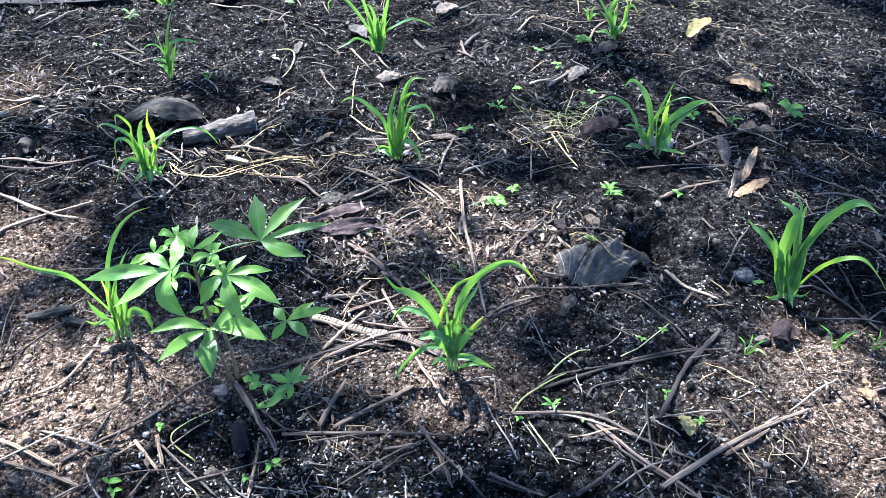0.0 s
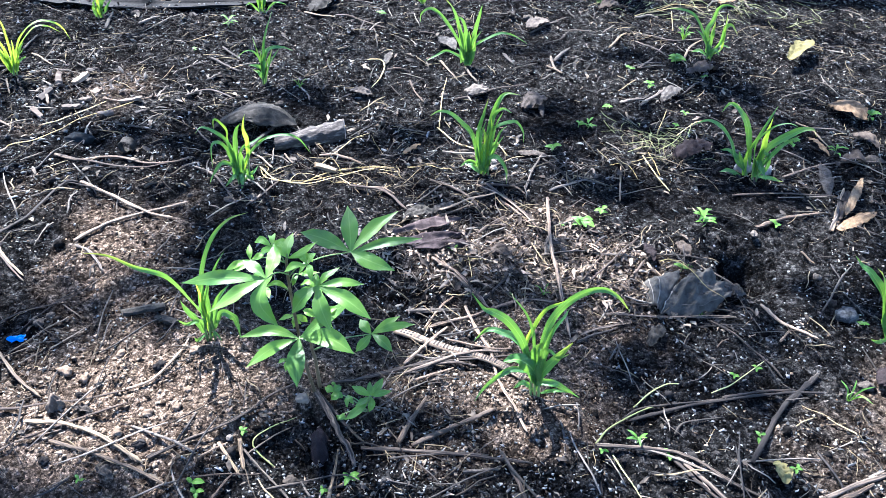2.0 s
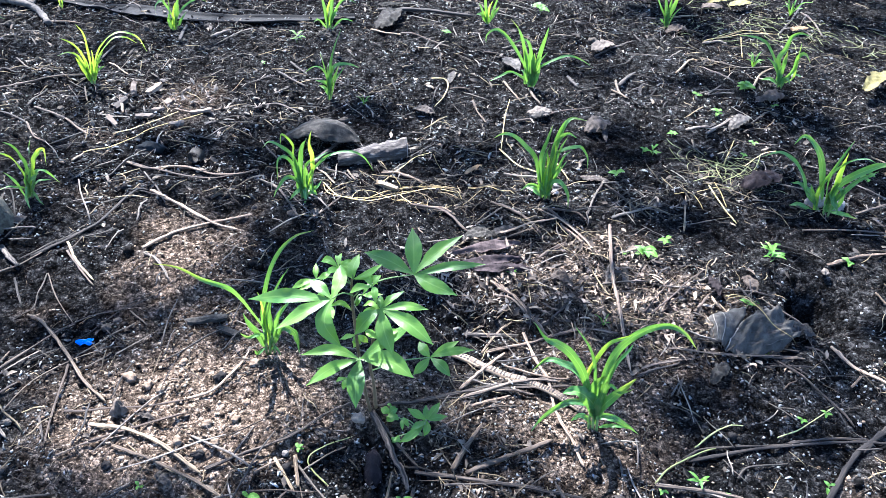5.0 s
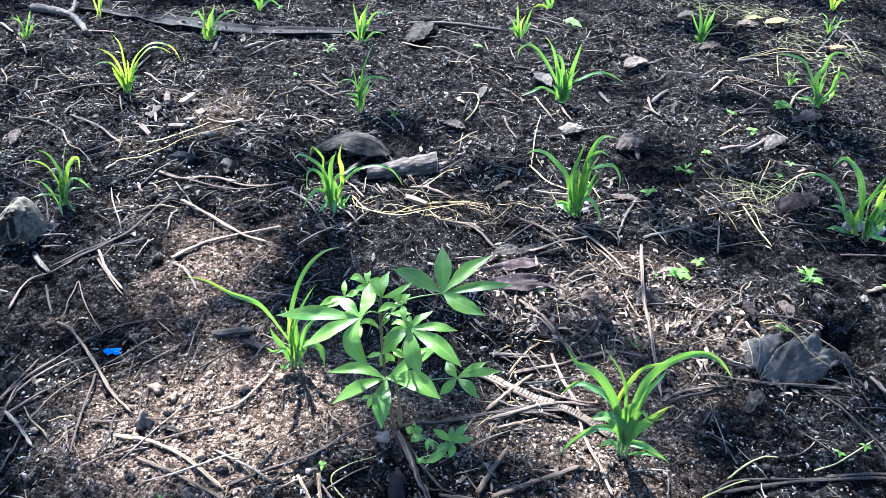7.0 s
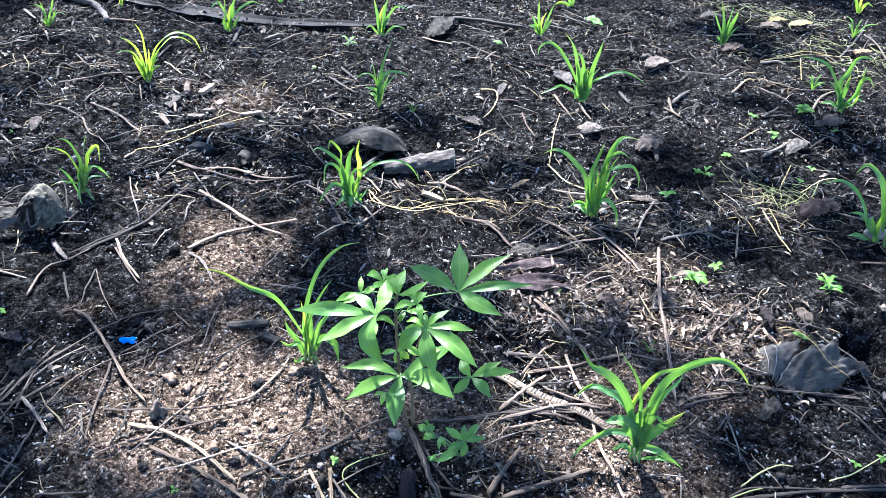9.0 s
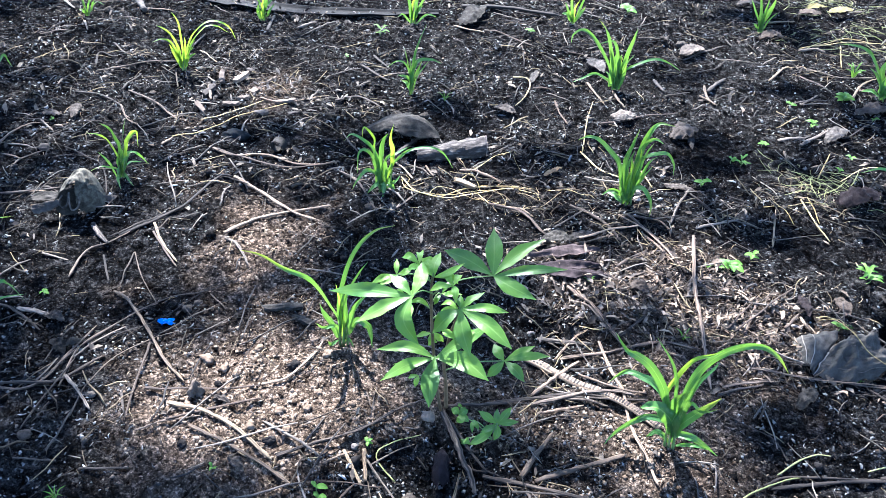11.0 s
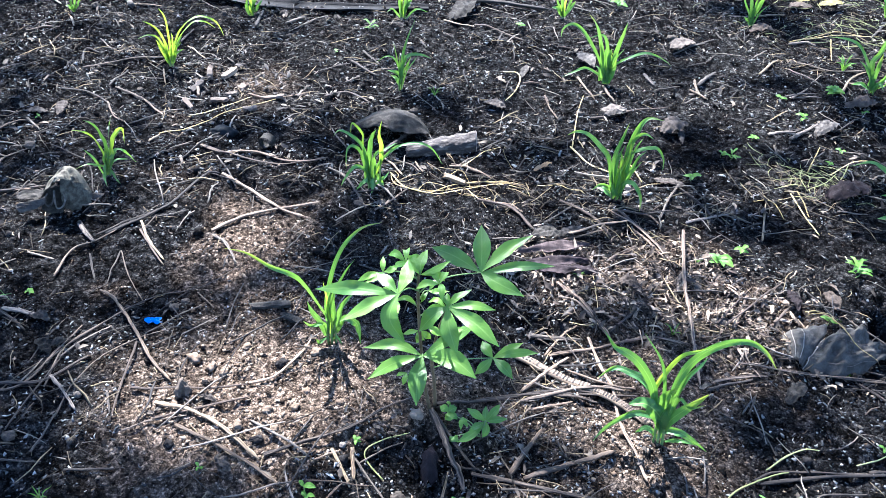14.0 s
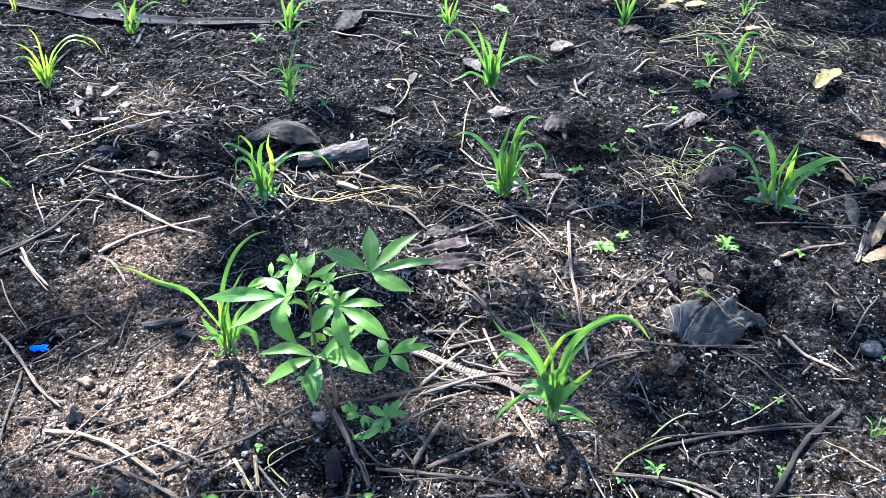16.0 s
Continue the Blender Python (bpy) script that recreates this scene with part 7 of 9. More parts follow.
twig("grey", 0.0037, (0.511, 2.327), (0.611, 2.371))
twig("pale", 0.0037, (0.329, 2.750), (0.333, 2.641))
twig("grey", 0.0027, (0.111, 2.259), (0.145, 2.226))
twig("straw", 0.0033, (0.507, 2.569), (0.589, 2.699), (0.651, 2.747))
twig("dark", 0.0044, (0.659, 2.204), (0.811, 2.252), (1.010, 2.277))
twig("grey", 0.0051, (0.933, 2.046), (0.987, 2.159), (1.021, 2.274))
twig("dark", 0.0048, (0.864, 2.378), (0.979, 2.469), (1.113, 2.526), (1.273, 2.565), (1.378, 2.627))
twig("brown", 0.0057, (0.698, 2.006), (0.821, 2.092), (0.933, 2.139))
twig("pale", 0.0047, (1.012, 2.842), (1.058, 2.798), (1.093, 2.645))
twig("grey", 0.0045, (1.028, 2.091), (1.091, 2.051))
twig("grey", 0.0068, (0.656, 1.297), (0.705, 1.360), (0.748, 1.406))
twig("dark", 0.0040, (0.488, 1.267), (0.579, 1.314), (0.682, 1.347))
twig("dark", 0.0055, (1.068, 1.639), (1.141, 1.555), (1.195, 1.457))
twig("dark", 0.0030, (1.184, 1.668), (1.183, 1.604), (1.189, 1.528))
twig("brown", 0.0066, (0.647, 1.640), (0.698, 1.563), (0.776, 1.519))
twig("dark", 0.0044, (1.280, 1.842), (1.326, 1.807), (1.334, 1.754))
twig("pale", 0.0041, (0.817, 1.917), (0.851, 1.875))
twig("brown", 0.0037, (0.673, 1.504), (0.702, 1.543))
twig("dark", 0.0033, (1.162, 1.481), (1.255, 1.554))
twig("vine", 0.0031, (-0.490, 0.903), (-0.546, 0.933), (-0.524, 0.976), (-0.475, 1.015))
twig("vine", 0.0034, (0.183, 1.059), (0.225, 1.123), (0.319, 1.204), (0.451, 1.251))
twig("vine", 0.0031, (0.222, 1.046), (0.257, 0.988), (0.285, 0.944))
twig("vine", 0.0027, (0.464, 1.277), (0.534, 1.334), (0.624, 1.432))
twig("vine", 0.0031, (0.275, 1.193), (0.336, 1.259), (0.387, 1.288))
twig("pale", 0.0060, (0.940, 2.044), (1.008, 2.221), (1.063, 2.346))
twig("pale", 0.0048, (0.963, 1.243), (0.958, 1.223), (0.955, 1.207))
twig("dark", 0.0058, (1.247, 2.106), (1.369, 2.121), (1.447, 2.040))
twig("grey", 0.0027, (-0.566, 0.919), (-0.477, 0.857), (-0.415, 0.811))
twig("brown", 0.0031, (-0.579, 0.791), (-0.556, 0.845))
twig("grey", 0.0025, (-0.487, 0.827), (-0.352, 0.898), (-0.300, 0.890))
twig("pale", 0.0039, (-0.347, 0.808), (-0.367, 0.964))
twig("brown", 0.0021, (-0.648, 0.814), (-0.540, 0.856), (-0.505, 0.879))
twig("dark", 0.0025, (-0.738, 0.844), (-0.663, 0.906), (-0.606, 0.959), (-0.549, 1.018))
twig("dark", 0.0038, (-1.453, 0.785), (-1.356, 0.814), (-1.358, 0.932), (-1.367, 1.042))
twig("grey", 0.0029, (-1.335, 0.932), (-1.323, 1.008), (-1.301, 1.069))
twig("grey", 0.0025, (-1.357, 0.832), (-1.369, 0.913))
twig("grey", 0.0033, (-1.094, 0.674), (-1.009, 0.717))
twig("grey", 0.0024, (-1.238, 0.647), (-1.158, 0.676))
twig("dark", 0.0027, (-1.275, 0.708), (-1.308, 0.817), (-1.330, 0.925))
twig("grey", 0.0021, (-1.487, 0.820), (-1.434, 0.838))
twig("grey", 0.0039, (0.192, 1.058), (0.321, 1.068), (0.474, 1.022))
twig("dark", 0.0041, (0.349, 1.066), (0.424, 0.983), (0.517, 0.912), (0.556, 0.883))
twig("grey", 0.0026, (0.362, 1.132), (0.389, 1.167), (0.477, 1.206))
twig("brown", 0.0040, (0.132, 0.903), (0.188, 0.883), (0.247, 0.862))
twig("dark", 0.0030, (0.248, 1.155), (0.303, 1.199), (0.467, 1.258), (0.686, 1.346))
twig("brown", 0.0047, (-0.271, 1.215), (-0.235, 1.292), (-0.189, 1.366))
twig("grey", 0.0030, (-0.247, 0.944), (-0.155, 0.973), (-0.042, 0.998))
twig("dark", 0.0034, (-0.379, 1.133), (-0.279, 1.196), (-0.117, 1.258), (-0.015, 1.292))
twig("brown", 0.0036, (-0.247, 1.159), (-0.202, 1.189), (-0.152, 1.222))
twig("straw", 0.0022, (-0.924, 2.010), (-0.894, 1.970), (-0.816, 1.943), (-0.727, 1.991), (-0.652, 2.046), (-0.558, 2.082), (-0.483, 2.102), (-0.450, 2.062))
twig("straw", 0.0019, (-0.734, 2.069), (-0.715, 2.115), (-0.679, 2.088), (-0.652, 2.046))
twig("straw", 0.0016, (-0.660, 2.072), (-0.567, 2.095), (-0.498, 2.108))
twig("brown", 0.0039, (-0.753, 2.148), (-0.662, 2.121), (-0.594, 2.120))
twig("straw", 0.0017, (-0.714, 2.131), (-0.670, 2.238), (-0.632, 2.276))
twig("straw", 0.0013, (-0.607, 2.287), (-0.585, 2.246), (-0.534, 2.169))
twig("grey", 0.0029, (-0.527, 2.168), (-0.479, 2.192))
twig("brown", 0.0039, (-0.985, 2.091), (-0.929, 2.056), (-0.886, 2.019))
twig("straw", 0.0016, (-0.800, 1.936), (-0.786, 2.004), (-0.734, 2.010), (-0.677, 1.998))
twig("straw", 0.0012, (-0.677, 1.998), (-0.610, 1.994), (-0.553, 1.997))
twig("straw", 0.0013, (-0.900, 1.969), (-0.897, 2.012), (-0.921, 2.037))
twig("brown", 0.0034, (-2.066, 1.396), (-1.908, 1.460))
twig("brown", 0.0056, (-2.289, 1.614), (-2.329, 1.770), (-2.269, 1.854))
twig("dark", 0.0037, (-2.126, 1.536), (-2.134, 1.621), (-2.092, 1.687))
twig("dark", 0.0044, (-2.266, 1.591), (-2.128, 1.588))
twig("pale", 0.0039, (-1.517, 1.471), (-1.433, 1.396), (-1.348, 1.346))
twig("grey", 0.0211, (-1.263, 3.683), (-1.040, 3.780), (-0.766, 3.799))
twig("dark", 0.0063, (-2.062, 1.392), (-1.954, 1.444), (-1.886, 1.490))
twig("dark", 0.0044, (-1.685, 1.013), (-1.601, 1.009), (-1.491, 0.981))
twig("grey", 0.0073, (-1.592, 1.017), (-1.488, 1.030))
twig("grey", 0.0075, (-1.673, 1.388), (-1.576, 1.333))
twig("dark", 0.0046, (-1.462, 0.792), (-1.328, 0.846), (-1.275, 0.956))

# ---- dead leaves ----
folded_leaf(0.442, 1.554, 0.001,
            [[(-0.124, 0.094, 0.008), (-0.087, 0.105, 0.035), (-0.025, 0.129, 0.045)], [(-0.117, 0.055, 0.012), (-0.085, 0.050, 0.042), (-0.034, 0.078, 0.038)], [(-0.105, 0.016, 0.006), (-0.091, -0.005, 0.022), (-0.081, -0.020, 0.012)]],
            [[(-0.030, 0.086, 0.042), (0.014, 0.102, 0.066), (0.073, 0.147, 0.055)], [(-0.055, 0.032, 0.030), (0.010, 0.049, 0.050), (0.101, 0.120, 0.032)], [(-0.083, -0.021, 0.010), (0.005, -0.009, 0.008), (0.134, 0.096, 0.006)]])
twig("dark", 0.0024, (0.239, 1.551), (0.318, 1.548), (0.403, 1.565), (0.489, 1.586), (0.570, 1.600), bow=0.018)
twig("dark", 0.0021, (0.233, 1.498), (0.309, 1.500), (0.399, 1.516), (0.494, 1.554), (0.563, 1.581), bow=0.014)
twig("straw", 0.0030, (0.370, 1.722), (0.397, 1.731), (0.429, 1.739), (0.442, 1.714), lift=0.035)
twig("straw", 0.0030, (0.376, 1.721), (0.401, 1.689), (0.434, 1.659), (0.483, 1.617), (0.552, 1.622), lift=0.020, bow=0.055)
dead_leaf("yellow", (0.571, 1.703), (0.594, 1.681), 0.022, lift=0.012, arch=0.008)
dead_leaf("purple", (0.337, 1.816), (0.359, 1.736), 0.030, lift=0.030, arch=0.006)
twig("pale", 0.0045, (0.298, 1.675), (0.331, 1.734), lift=0.012)
twig("brown", 0.0030, (0.169, 1.591), (0.243, 1.716), (0.322, 1.849), lift=0.018)
twig("brown", 0.0028, (0.152, 1.598), (0.241, 1.805), lift=0.010)
twig("grey", 0.0014, (0.514, 1.640), (0.509, 1.588), (0.512, 1.561), bow=0.008)
dead_leaf("mauve", (-0.409, 1.729), (-0.219, 1.838), 0.040, lift=0.018, arch=0.016, crumple=0.006, pleat=1.1, label="long pinkish-brown fold of a dead leaf on litter")
dead_leaf("purple", (-0.385, 1.682), (-0.191, 1.767), 0.050, lift=0.008, arch=0.012, crumple=0.008, pleat=1.4, label="crumpled dark purple-brown dead leaf on the soil")
dead_leaf("purple", (-0.335, 1.664), (-0.168, 1.719), 0.042, lift=0.004, arch=0.010, crumple=0.006, pleat=1.2, label="crumpled dark purple-brown dead leaf on the soil")
dead_leaf("umber", (-0.389, 1.811), (-0.300, 1.857), 0.055, lift=0.020, arch=0.018, crumple=0.008, label="curled dark brown dead leaf in litter")
dead_leaf("white", (-0.318, 1.858), (-0.254, 1.924), 0.035, lift=0.022, arch=0.010, crumple=0.005)
dead_leaf("brown", (-0.116, 1.705), (-0.055, 1.681), 0.045, lift=0.010, arch=0.012)
twig("brown", 0.0045, (-0.284, 1.846), (-0.202, 1.926), (-0.124, 1.983), lift=0.03)
twig("brown", 0.0035, (-0.194, 2.044), (-0.096, 1.979), (0.019, 1.823), lift=0.012)
twig("pale", 0.0042, (-0.157, 1.755), (-0.121, 1.826), (-0.088, 1.875), lift=0.012)
crumpled_leaf((-1.012, 2.252), [[(-0.156, -0.041, 0.007), (-0.041, 0.098, 0.033), (0.132, 0.045, 0.005)], [(-0.146, -0.073, 0.015), (0.012, -0.003, 0.088), (0.132, 0.017, 0.023)], [(-0.128, -0.063, 0.003), (0.018, -0.083, 0.056), (0.176, -0.008, 0.002)]], kind="umber", taper=0.5, crumple=0.006, label="arched grey-brown dead leaf resting against the log")
twig("grey", 0.0085, (-0.981, 2.082), (-0.962, 2.164), (-0.946, 2.248), lift=0.02)
hooded_leaf((-1.785, 1.440),
            [[(-0.005, -0.054, 0.053), (0.018, -0.048, 0.098), (0.048, -0.021, 0.123)], [(0.007, -0.008, 0.096), (0.023, 0.044, 0.129), (0.066, 0.009, 0.106)], [(0.003, 0.083, 0.062), (0.041, 0.081, 0.061), (0.075, 0.060, 0.005)]],
            [[(0.046, -0.016, 0.130), (0.056, 0.021, 0.120), (0.049, 0.059, 0.076)], [(0.048, -0.024, 0.086), (0.068, 0.007, 0.078), (0.068, 0.059, 0.040)], [(0.041, -0.032, 0.025), (0.063, -0.002, 0.011), (0.073, 0.057, -0.002)]],
            [[(0.001, -0.043, 0.086), (0.019, -0.027, 0.098), (0.044, -0.002, 0.101)], [(-0.005, -0.053, 0.061), (0.011, -0.034, 0.060), (0.037, -0.009, 0.056)], [(-0.007, -0.062, 0.028), (0.009, -0.046, 0.016), (0.033, -0.023, 0.004)]],
            [[(-0.047, -0.104, 0.079), (-0.015, -0.081, 0.078), (0.021, -0.050, 0.087)], [(-0.037, -0.116, 0.063), (-0.007, -0.087, 0.068), (0.021, -0.057, 0.073)], [(-0.019, -0.109, 0.049), (0.003, -0.086, 0.058), (0.020, -0.063, 0.062)]],
            [[(-0.079, -0.065, 0.080), (-0.053, -0.033, 0.079), (-0.003, -0.019, 0.084)], [(-0.066, -0.080, 0.079), (-0.041, -0.050, 0.072), (0.002, -0.029, 0.078)], [(-0.049, -0.091, 0.082), (-0.025, -0.062, 0.071), (0.006, -0.040, 0.072)]],
            [[(0.051, 0.078, 0.037), (0.059, 0.087, 0.020), (0.061, 0.106, 0.009)], [(0.057, 0.069, 0.017), (0.072, 0.088, 0.013), (0.080, 0.113, 0.003)], [(0.063, 0.061, -0.003), (0.074, 0.075, 0.002), (0.077, 0.094, -0.004)]],
            [(0.023, -0.048, 0.094), (0.019, -0.061, 0.079), (0.021, -0.062, 0.061), (0.028, -0.054, 0.057), (0.035, -0.042, 0.076), (0.036, -0.035, 0.096)], [(0.036, -0.034, 0.099), (0.037, -0.043, 0.072), (0.038, -0.045, 0.044), (0.048, -0.033, 0.045), (0.054, -0.021, 0.067), (0.050, -0.018, 0.094)])
dead_leaf("tan", (1.182, 3.012), (1.291, 2.887), 0.130, lift=0.03, arch=0.03, crumple=0.008, lobes=0.3, label='tan brown dead leaf lifted above the soil')
dead_leaf("brown", (1.201, 2.766), (1.282, 2.678), 0.065, lift=0.01, arch=0.02)
dead_leaf("tan", (1.009, 2.147), (1.133, 2.399), 0.032, lift=0.012, arch=0.012, label='long yellow-tan dead leaf on the soil')
dead_leaf("tan", (0.960, 2.057), (1.119, 2.196), 0.043, lift=0.01, arch=0.01)
dead_leaf("brown", (0.972, 2.113), (1.070, 2.324), 0.032, lift=0.006, arch=0.006)
dead_leaf("brown", (1.096, 2.531), (1.188, 2.518), 0.079, lift=0.01, arch=0.02)
dead_leaf("tan", (1.036, 2.726), (1.083, 2.593), 0.025, lift=0.01, arch=0.01)
dead_leaf("white", (1.028, 2.501), (0.991, 2.260), 0.046, lift=0.008, arch=0.01, crumple=0.004, label='torn strip of bleached white bark on the soil', name='bark_strip')
dead_leaf("grey", (-0.079, 2.649), (-0.005, 2.766), 0.090, lift=0.02, arch=0.03, crumple=0.01)
dead_leaf("white", (-0.312, 2.713), (-0.235, 2.750), 0.038, lift=0.01, arch=0.02)
dead_leaf("grey", (-0.076, 2.306), (0.027, 2.302), 0.033, lift=0.008, arch=0.01)
dead_leaf("white", (-0.018, 2.739), (0.000, 2.606), 0.024, lift=0.01, arch=0.005)
dead_leaf("white", (0.476, 2.854), (0.558, 2.996), 0.060, lift=0.015, arch=0.02, crumple=0.008)
dead_leaf("purple", (0.480, 2.399), (0.630, 2.523), 0.078, lift=0.01, arch=0.03, crumple=0.014)
dead_leaf("white", (-0.514, 3.283), (-0.423, 3.159), 0.072, lift=0.02, arch=0.015)
dead_leaf("grey", (-0.119, 3.517), (-0.021, 3.637), 0.085, lift=0.02, arch=0.02)
dead_leaf("white", (-0.703, 2.939), (-0.706, 3.079), 0.034, lift=0.01, arch=0.006)
dead_leaf("white", (-0.233, 3.713), (-0.193, 3.665), 0.035, lift=0.012, arch=0.006)
dead_leaf("yellow", (0.596, 4.480), (0.730, 4.594), 0.067, lift=0.04, arch=0.015, label='yellow-green fallen leaf on dry litter')
dead_leaf("yellow", (0.477, 4.478), (0.586, 4.560), 0.056, lift=0.03, arch=0.015)
dead_leaf("brown", (0.440, 4.420), (0.565, 4.494), 0.077, lift=0.01, arch=0.02)
dead_leaf("brown", (0.238, 3.970), (0.356, 4.053), 0.071, lift=0.01, arch=0.03, crumple=0.012)
dead_leaf("grey", (0.114, 4.430), (0.242, 4.493), 0.067, lift=0.01, arch=0.02)
dead_leaf("brown", (0.613, 3.210), (0.763, 3.263), 0.075, lift=0.008, arch=0.025, crumple=0.012)
dead_leaf("tan", (0.885, 4.164), (0.985, 4.233), 0.040, lift=0.02, arch=0.01)
dead_leaf("yellow", (1.078, 3.369), (1.254, 3.659), 0.079, lift=0.03, arch=0.02, crumple=0.006, label='yellow-green drying leaf on the soil')
curled_leaf(-1.402, 2.015, 0.030, 0.045, 8)
ribbed_stalk(0.0122, (-0.319, 1.345), (-0.182, 1.295), (-0.069, 1.264), (0.019, 1.208))
dead_leaf("grey", (-2.198, 1.903), (-2.247, 1.996), 0.040, lift=0.008, arch=0.012)
dead_leaf("grey", (-2.338, 1.900), (-2.260, 1.916), 0.032, lift=0.006, arch=0.01)
dead_leaf("purple", (0.873, 1.386), (0.945, 1.412), 0.066, lift=0.015, arch=0.025, crumple=0.008)
dead_leaf("umber", (-1.174, 3.430), (-1.142, 3.704), 0.111, lift=0.015, arch=0.025, crumple=0.01)
dead_leaf("umber", (-1.294, 3.748), (-1.180, 3.825), 0.042, lift=0.01, arch=0.01)
dead_leaf("yellow", (0.581, 1.035), (0.571, 1.089), 0.033, lift=0.012, arch=0.008, label='small pale yellow fallen leaf')
dead_leaf("tan", (-0.472, 2.202), (-0.426, 2.285), 0.020, lift=0.005, arch=0.006)
dead_leaf("purple", (-0.399, 0.926), (-0.421, 1.009), 0.041, lift=0.02, arch=0.03, crumple=0.004, droop=0.02, label='dark brown dry husk leaning by the cassava')
dead_leaf("umber", (0.097, 1.712), (0.096, 1.831), 0.023, lift=0.004, arch=0.006)
dead_leaf("grey", (0.046, 1.703), (0.050, 1.792), 0.017, lift=0.004, arch=0.006)
dead_leaf("white", (-0.831, 0.814), (-0.780, 0.788), 0.023, lift=0.006, arch=0.01)
dead_leaf("umber", (-1.435, 0.967), (-1.374, 0.938), 0.030, lift=0.006, arch=0.012)
dead_leaf("umber", (-1.391, 0.959), (-1.359, 0.983), 0.026, lift=0.006, arch=0.012)
dead_leaf("white", (-1.518, 1.027), (-1.457, 1.030), 0.028, lift=0.006, arch=0.012)
dead_leaf("brown", (-1.010, 0.924), (-0.977, 0.943), 0.037, lift=0.01, arch=0.03, droop=0.02)
dead_leaf("grey", (-0.955, 0.936), (-0.901, 0.930), 0.015, lift=0.005, arch=0.008)
dead_leaf("white", (0.529, 1.690), (0.619, 1.686), 0.048, lift=0.012, arch=0.015, crumple=0.012)
dead_leaf("umber", (0.324, 1.414), (0.370, 1.492), 0.036, lift=0.01, arch=0.02)
dead_leaf("grey", (-0.330, 2.747), (-0.229, 2.790), 0.057, lift=0.01, arch=0.012)
dead_leaf("grey", (-0.774, 2.621), (-0.681, 2.606), 0.059, lift=0.01, arch=0.014)
dead_leaf("grey", (0.669, 1.960), (0.693, 1.957), 0.026, lift=0.006, arch=0.008)
dead_leaf("brown", (0.447, 1.885), (0.471, 1.807), 0.043, lift=0.01, arch=0.01)

dead_leaf("tan", (1.042, 1.227), (1.052, 1.173), 0.033, lift=0.008, arch=0.012, crumple=0.006)
dead_leaf("tan", (1.065, 1.260), (1.066, 1.226), 0.017, lift=0.006, arch=0.008)
# ---- stones, scraps ----
lump("soil_clod", -1.034, 1.035, (0.020, 0.014, 0.012, 175), M_DRY_SUNLIT, "dry tan clod of soil on the mound", "clod", 0.45, "clods of soil")
lump("soil_clod", -0.975, 1.022, (0.015, 0.012, 0.010, 95), M_DRY_SUNLIT, "dry tan clod of soil on the mound", "clod", 0.45, "clods of soil")
lump("soil_clod", -0.935, 1.011, (0.012, 0.010, 0.008, 90), M_DRY_SUNLIT, "dry tan clod of soil on the mound", "clod", 0.45, "clods of soil")
lump("soil_clod", -0.820, 1.077, (0.016, 0.013, 0.010, 65), M_CLOD, "dark crumbly clod of soil on the mound", "clod", 0.45, "clods of soil")
lump("soil_clod", -0.822, 0.887, (0.012, 0.010, 0.008, 120), M_DRY_SUNLIT, "dry tan clod of soil on the mound", "clod", 0.45, "clods of soil")
lump("soil_clod", -0.785, 0.948, (0.013, 0.010, 0.008, 35), M_DRY_SUNLIT, "dry tan clod of soil on the mound", "clod", 0.45, "clods of soil")
lump("soil_clod", -0.733, 0.979, (0.012, 0.009, 0.007, 95), M_DRY_SUNLIT, "dry tan clod of soil on the mound", "clod", 0.45, "clods of soil")
lump("soil_clod", -0.760, 1.136, (0.014, 0.012, 0.009, 50), M_DRY_SUNLIT, "dry tan clod of soil on the mound", "clod", 0.45, "clods of soil")
lump("soil_clod", -0.933, 1.107, (0.015, 0.010, 0.008, 80), M_DRY_SUNLIT, "dry tan clod of soil on the mound", "clod", 0.45, "clods of soil")
lump("soil_clod", -0.945, 0.808, (0.013, 0.010, 0.008, 150), M_CLOD, "dark crumbly clod of soil on the mound", "clod", 0.45, "clods of soil")
lump("soil_clod", -0.772, 0.875, (0.016, 0.011, 0.008, 40), M_CLOD, "dark crumbly clod of soil on the mound", "clod", 0.45, "clods of soil")
lump("soil_clod", -0.747, 0.911, (0.011, 0.009, 0.007, 140), M_DRY_SUNLIT, "dry tan clod of soil on the mound", "clod", 0.45, "clods of soil")
lump("soil_clod", -0.704, 1.121, (0.013, 0.010, 0.008, 150), M_CLOD, "dark crumbly clod of soil on the mound", "clod", 0.45, "clods of soil")
lump("soil_clod", -0.735, 1.037, (0.010, 0.009, 0.006, 90), M_DRY_SUNLIT, "dry tan clod of soil on the mound", "clod", 0.45, "clods of soil")
lump("soil_clod", -0.967, 0.980, (0.010, 0.008, 0.007, 170), M_CLOD, "dark crumbly clod of soil on the mound", "clod", 0.45, "clods of soil")
lump("soil_clod", -0.650, 1.030, (0.012, 0.010, 0.008, 40), M_DRY_SUNLIT, "dry tan clod of soil on the mound", "clod", 0.45, "clods of soil")
lump("stone", -1.583, 2.034, (0.0499, 0.0288, 0.0211, 5), M_BLUESTONE, "rounded blue-grey stone half sunk in the soil", "stone", 0.55, "stones on the soil")
lump("stone", 0.733, 2.398, (0.0377, 0.0293, 0.0314, 10), M_WHITESTONE, "pale stone at the foot of a maize seedling", "stone", 0.30, "stones on the soil")
lump("stone", 0.797, 2.400, (0.0335, 0.0293, 0.0251, 40), M_WHITESTONE, "pale stone at the foot of a maize seedling", "stone", 0.30, "stones on the soil")
lump("stone", 1.234, 2.584, (0.0353, 0.0265, 0.0199, 0), M_STONE, "flat pale grey stone among leaves", "stone", 0.55, "stones on the soil")
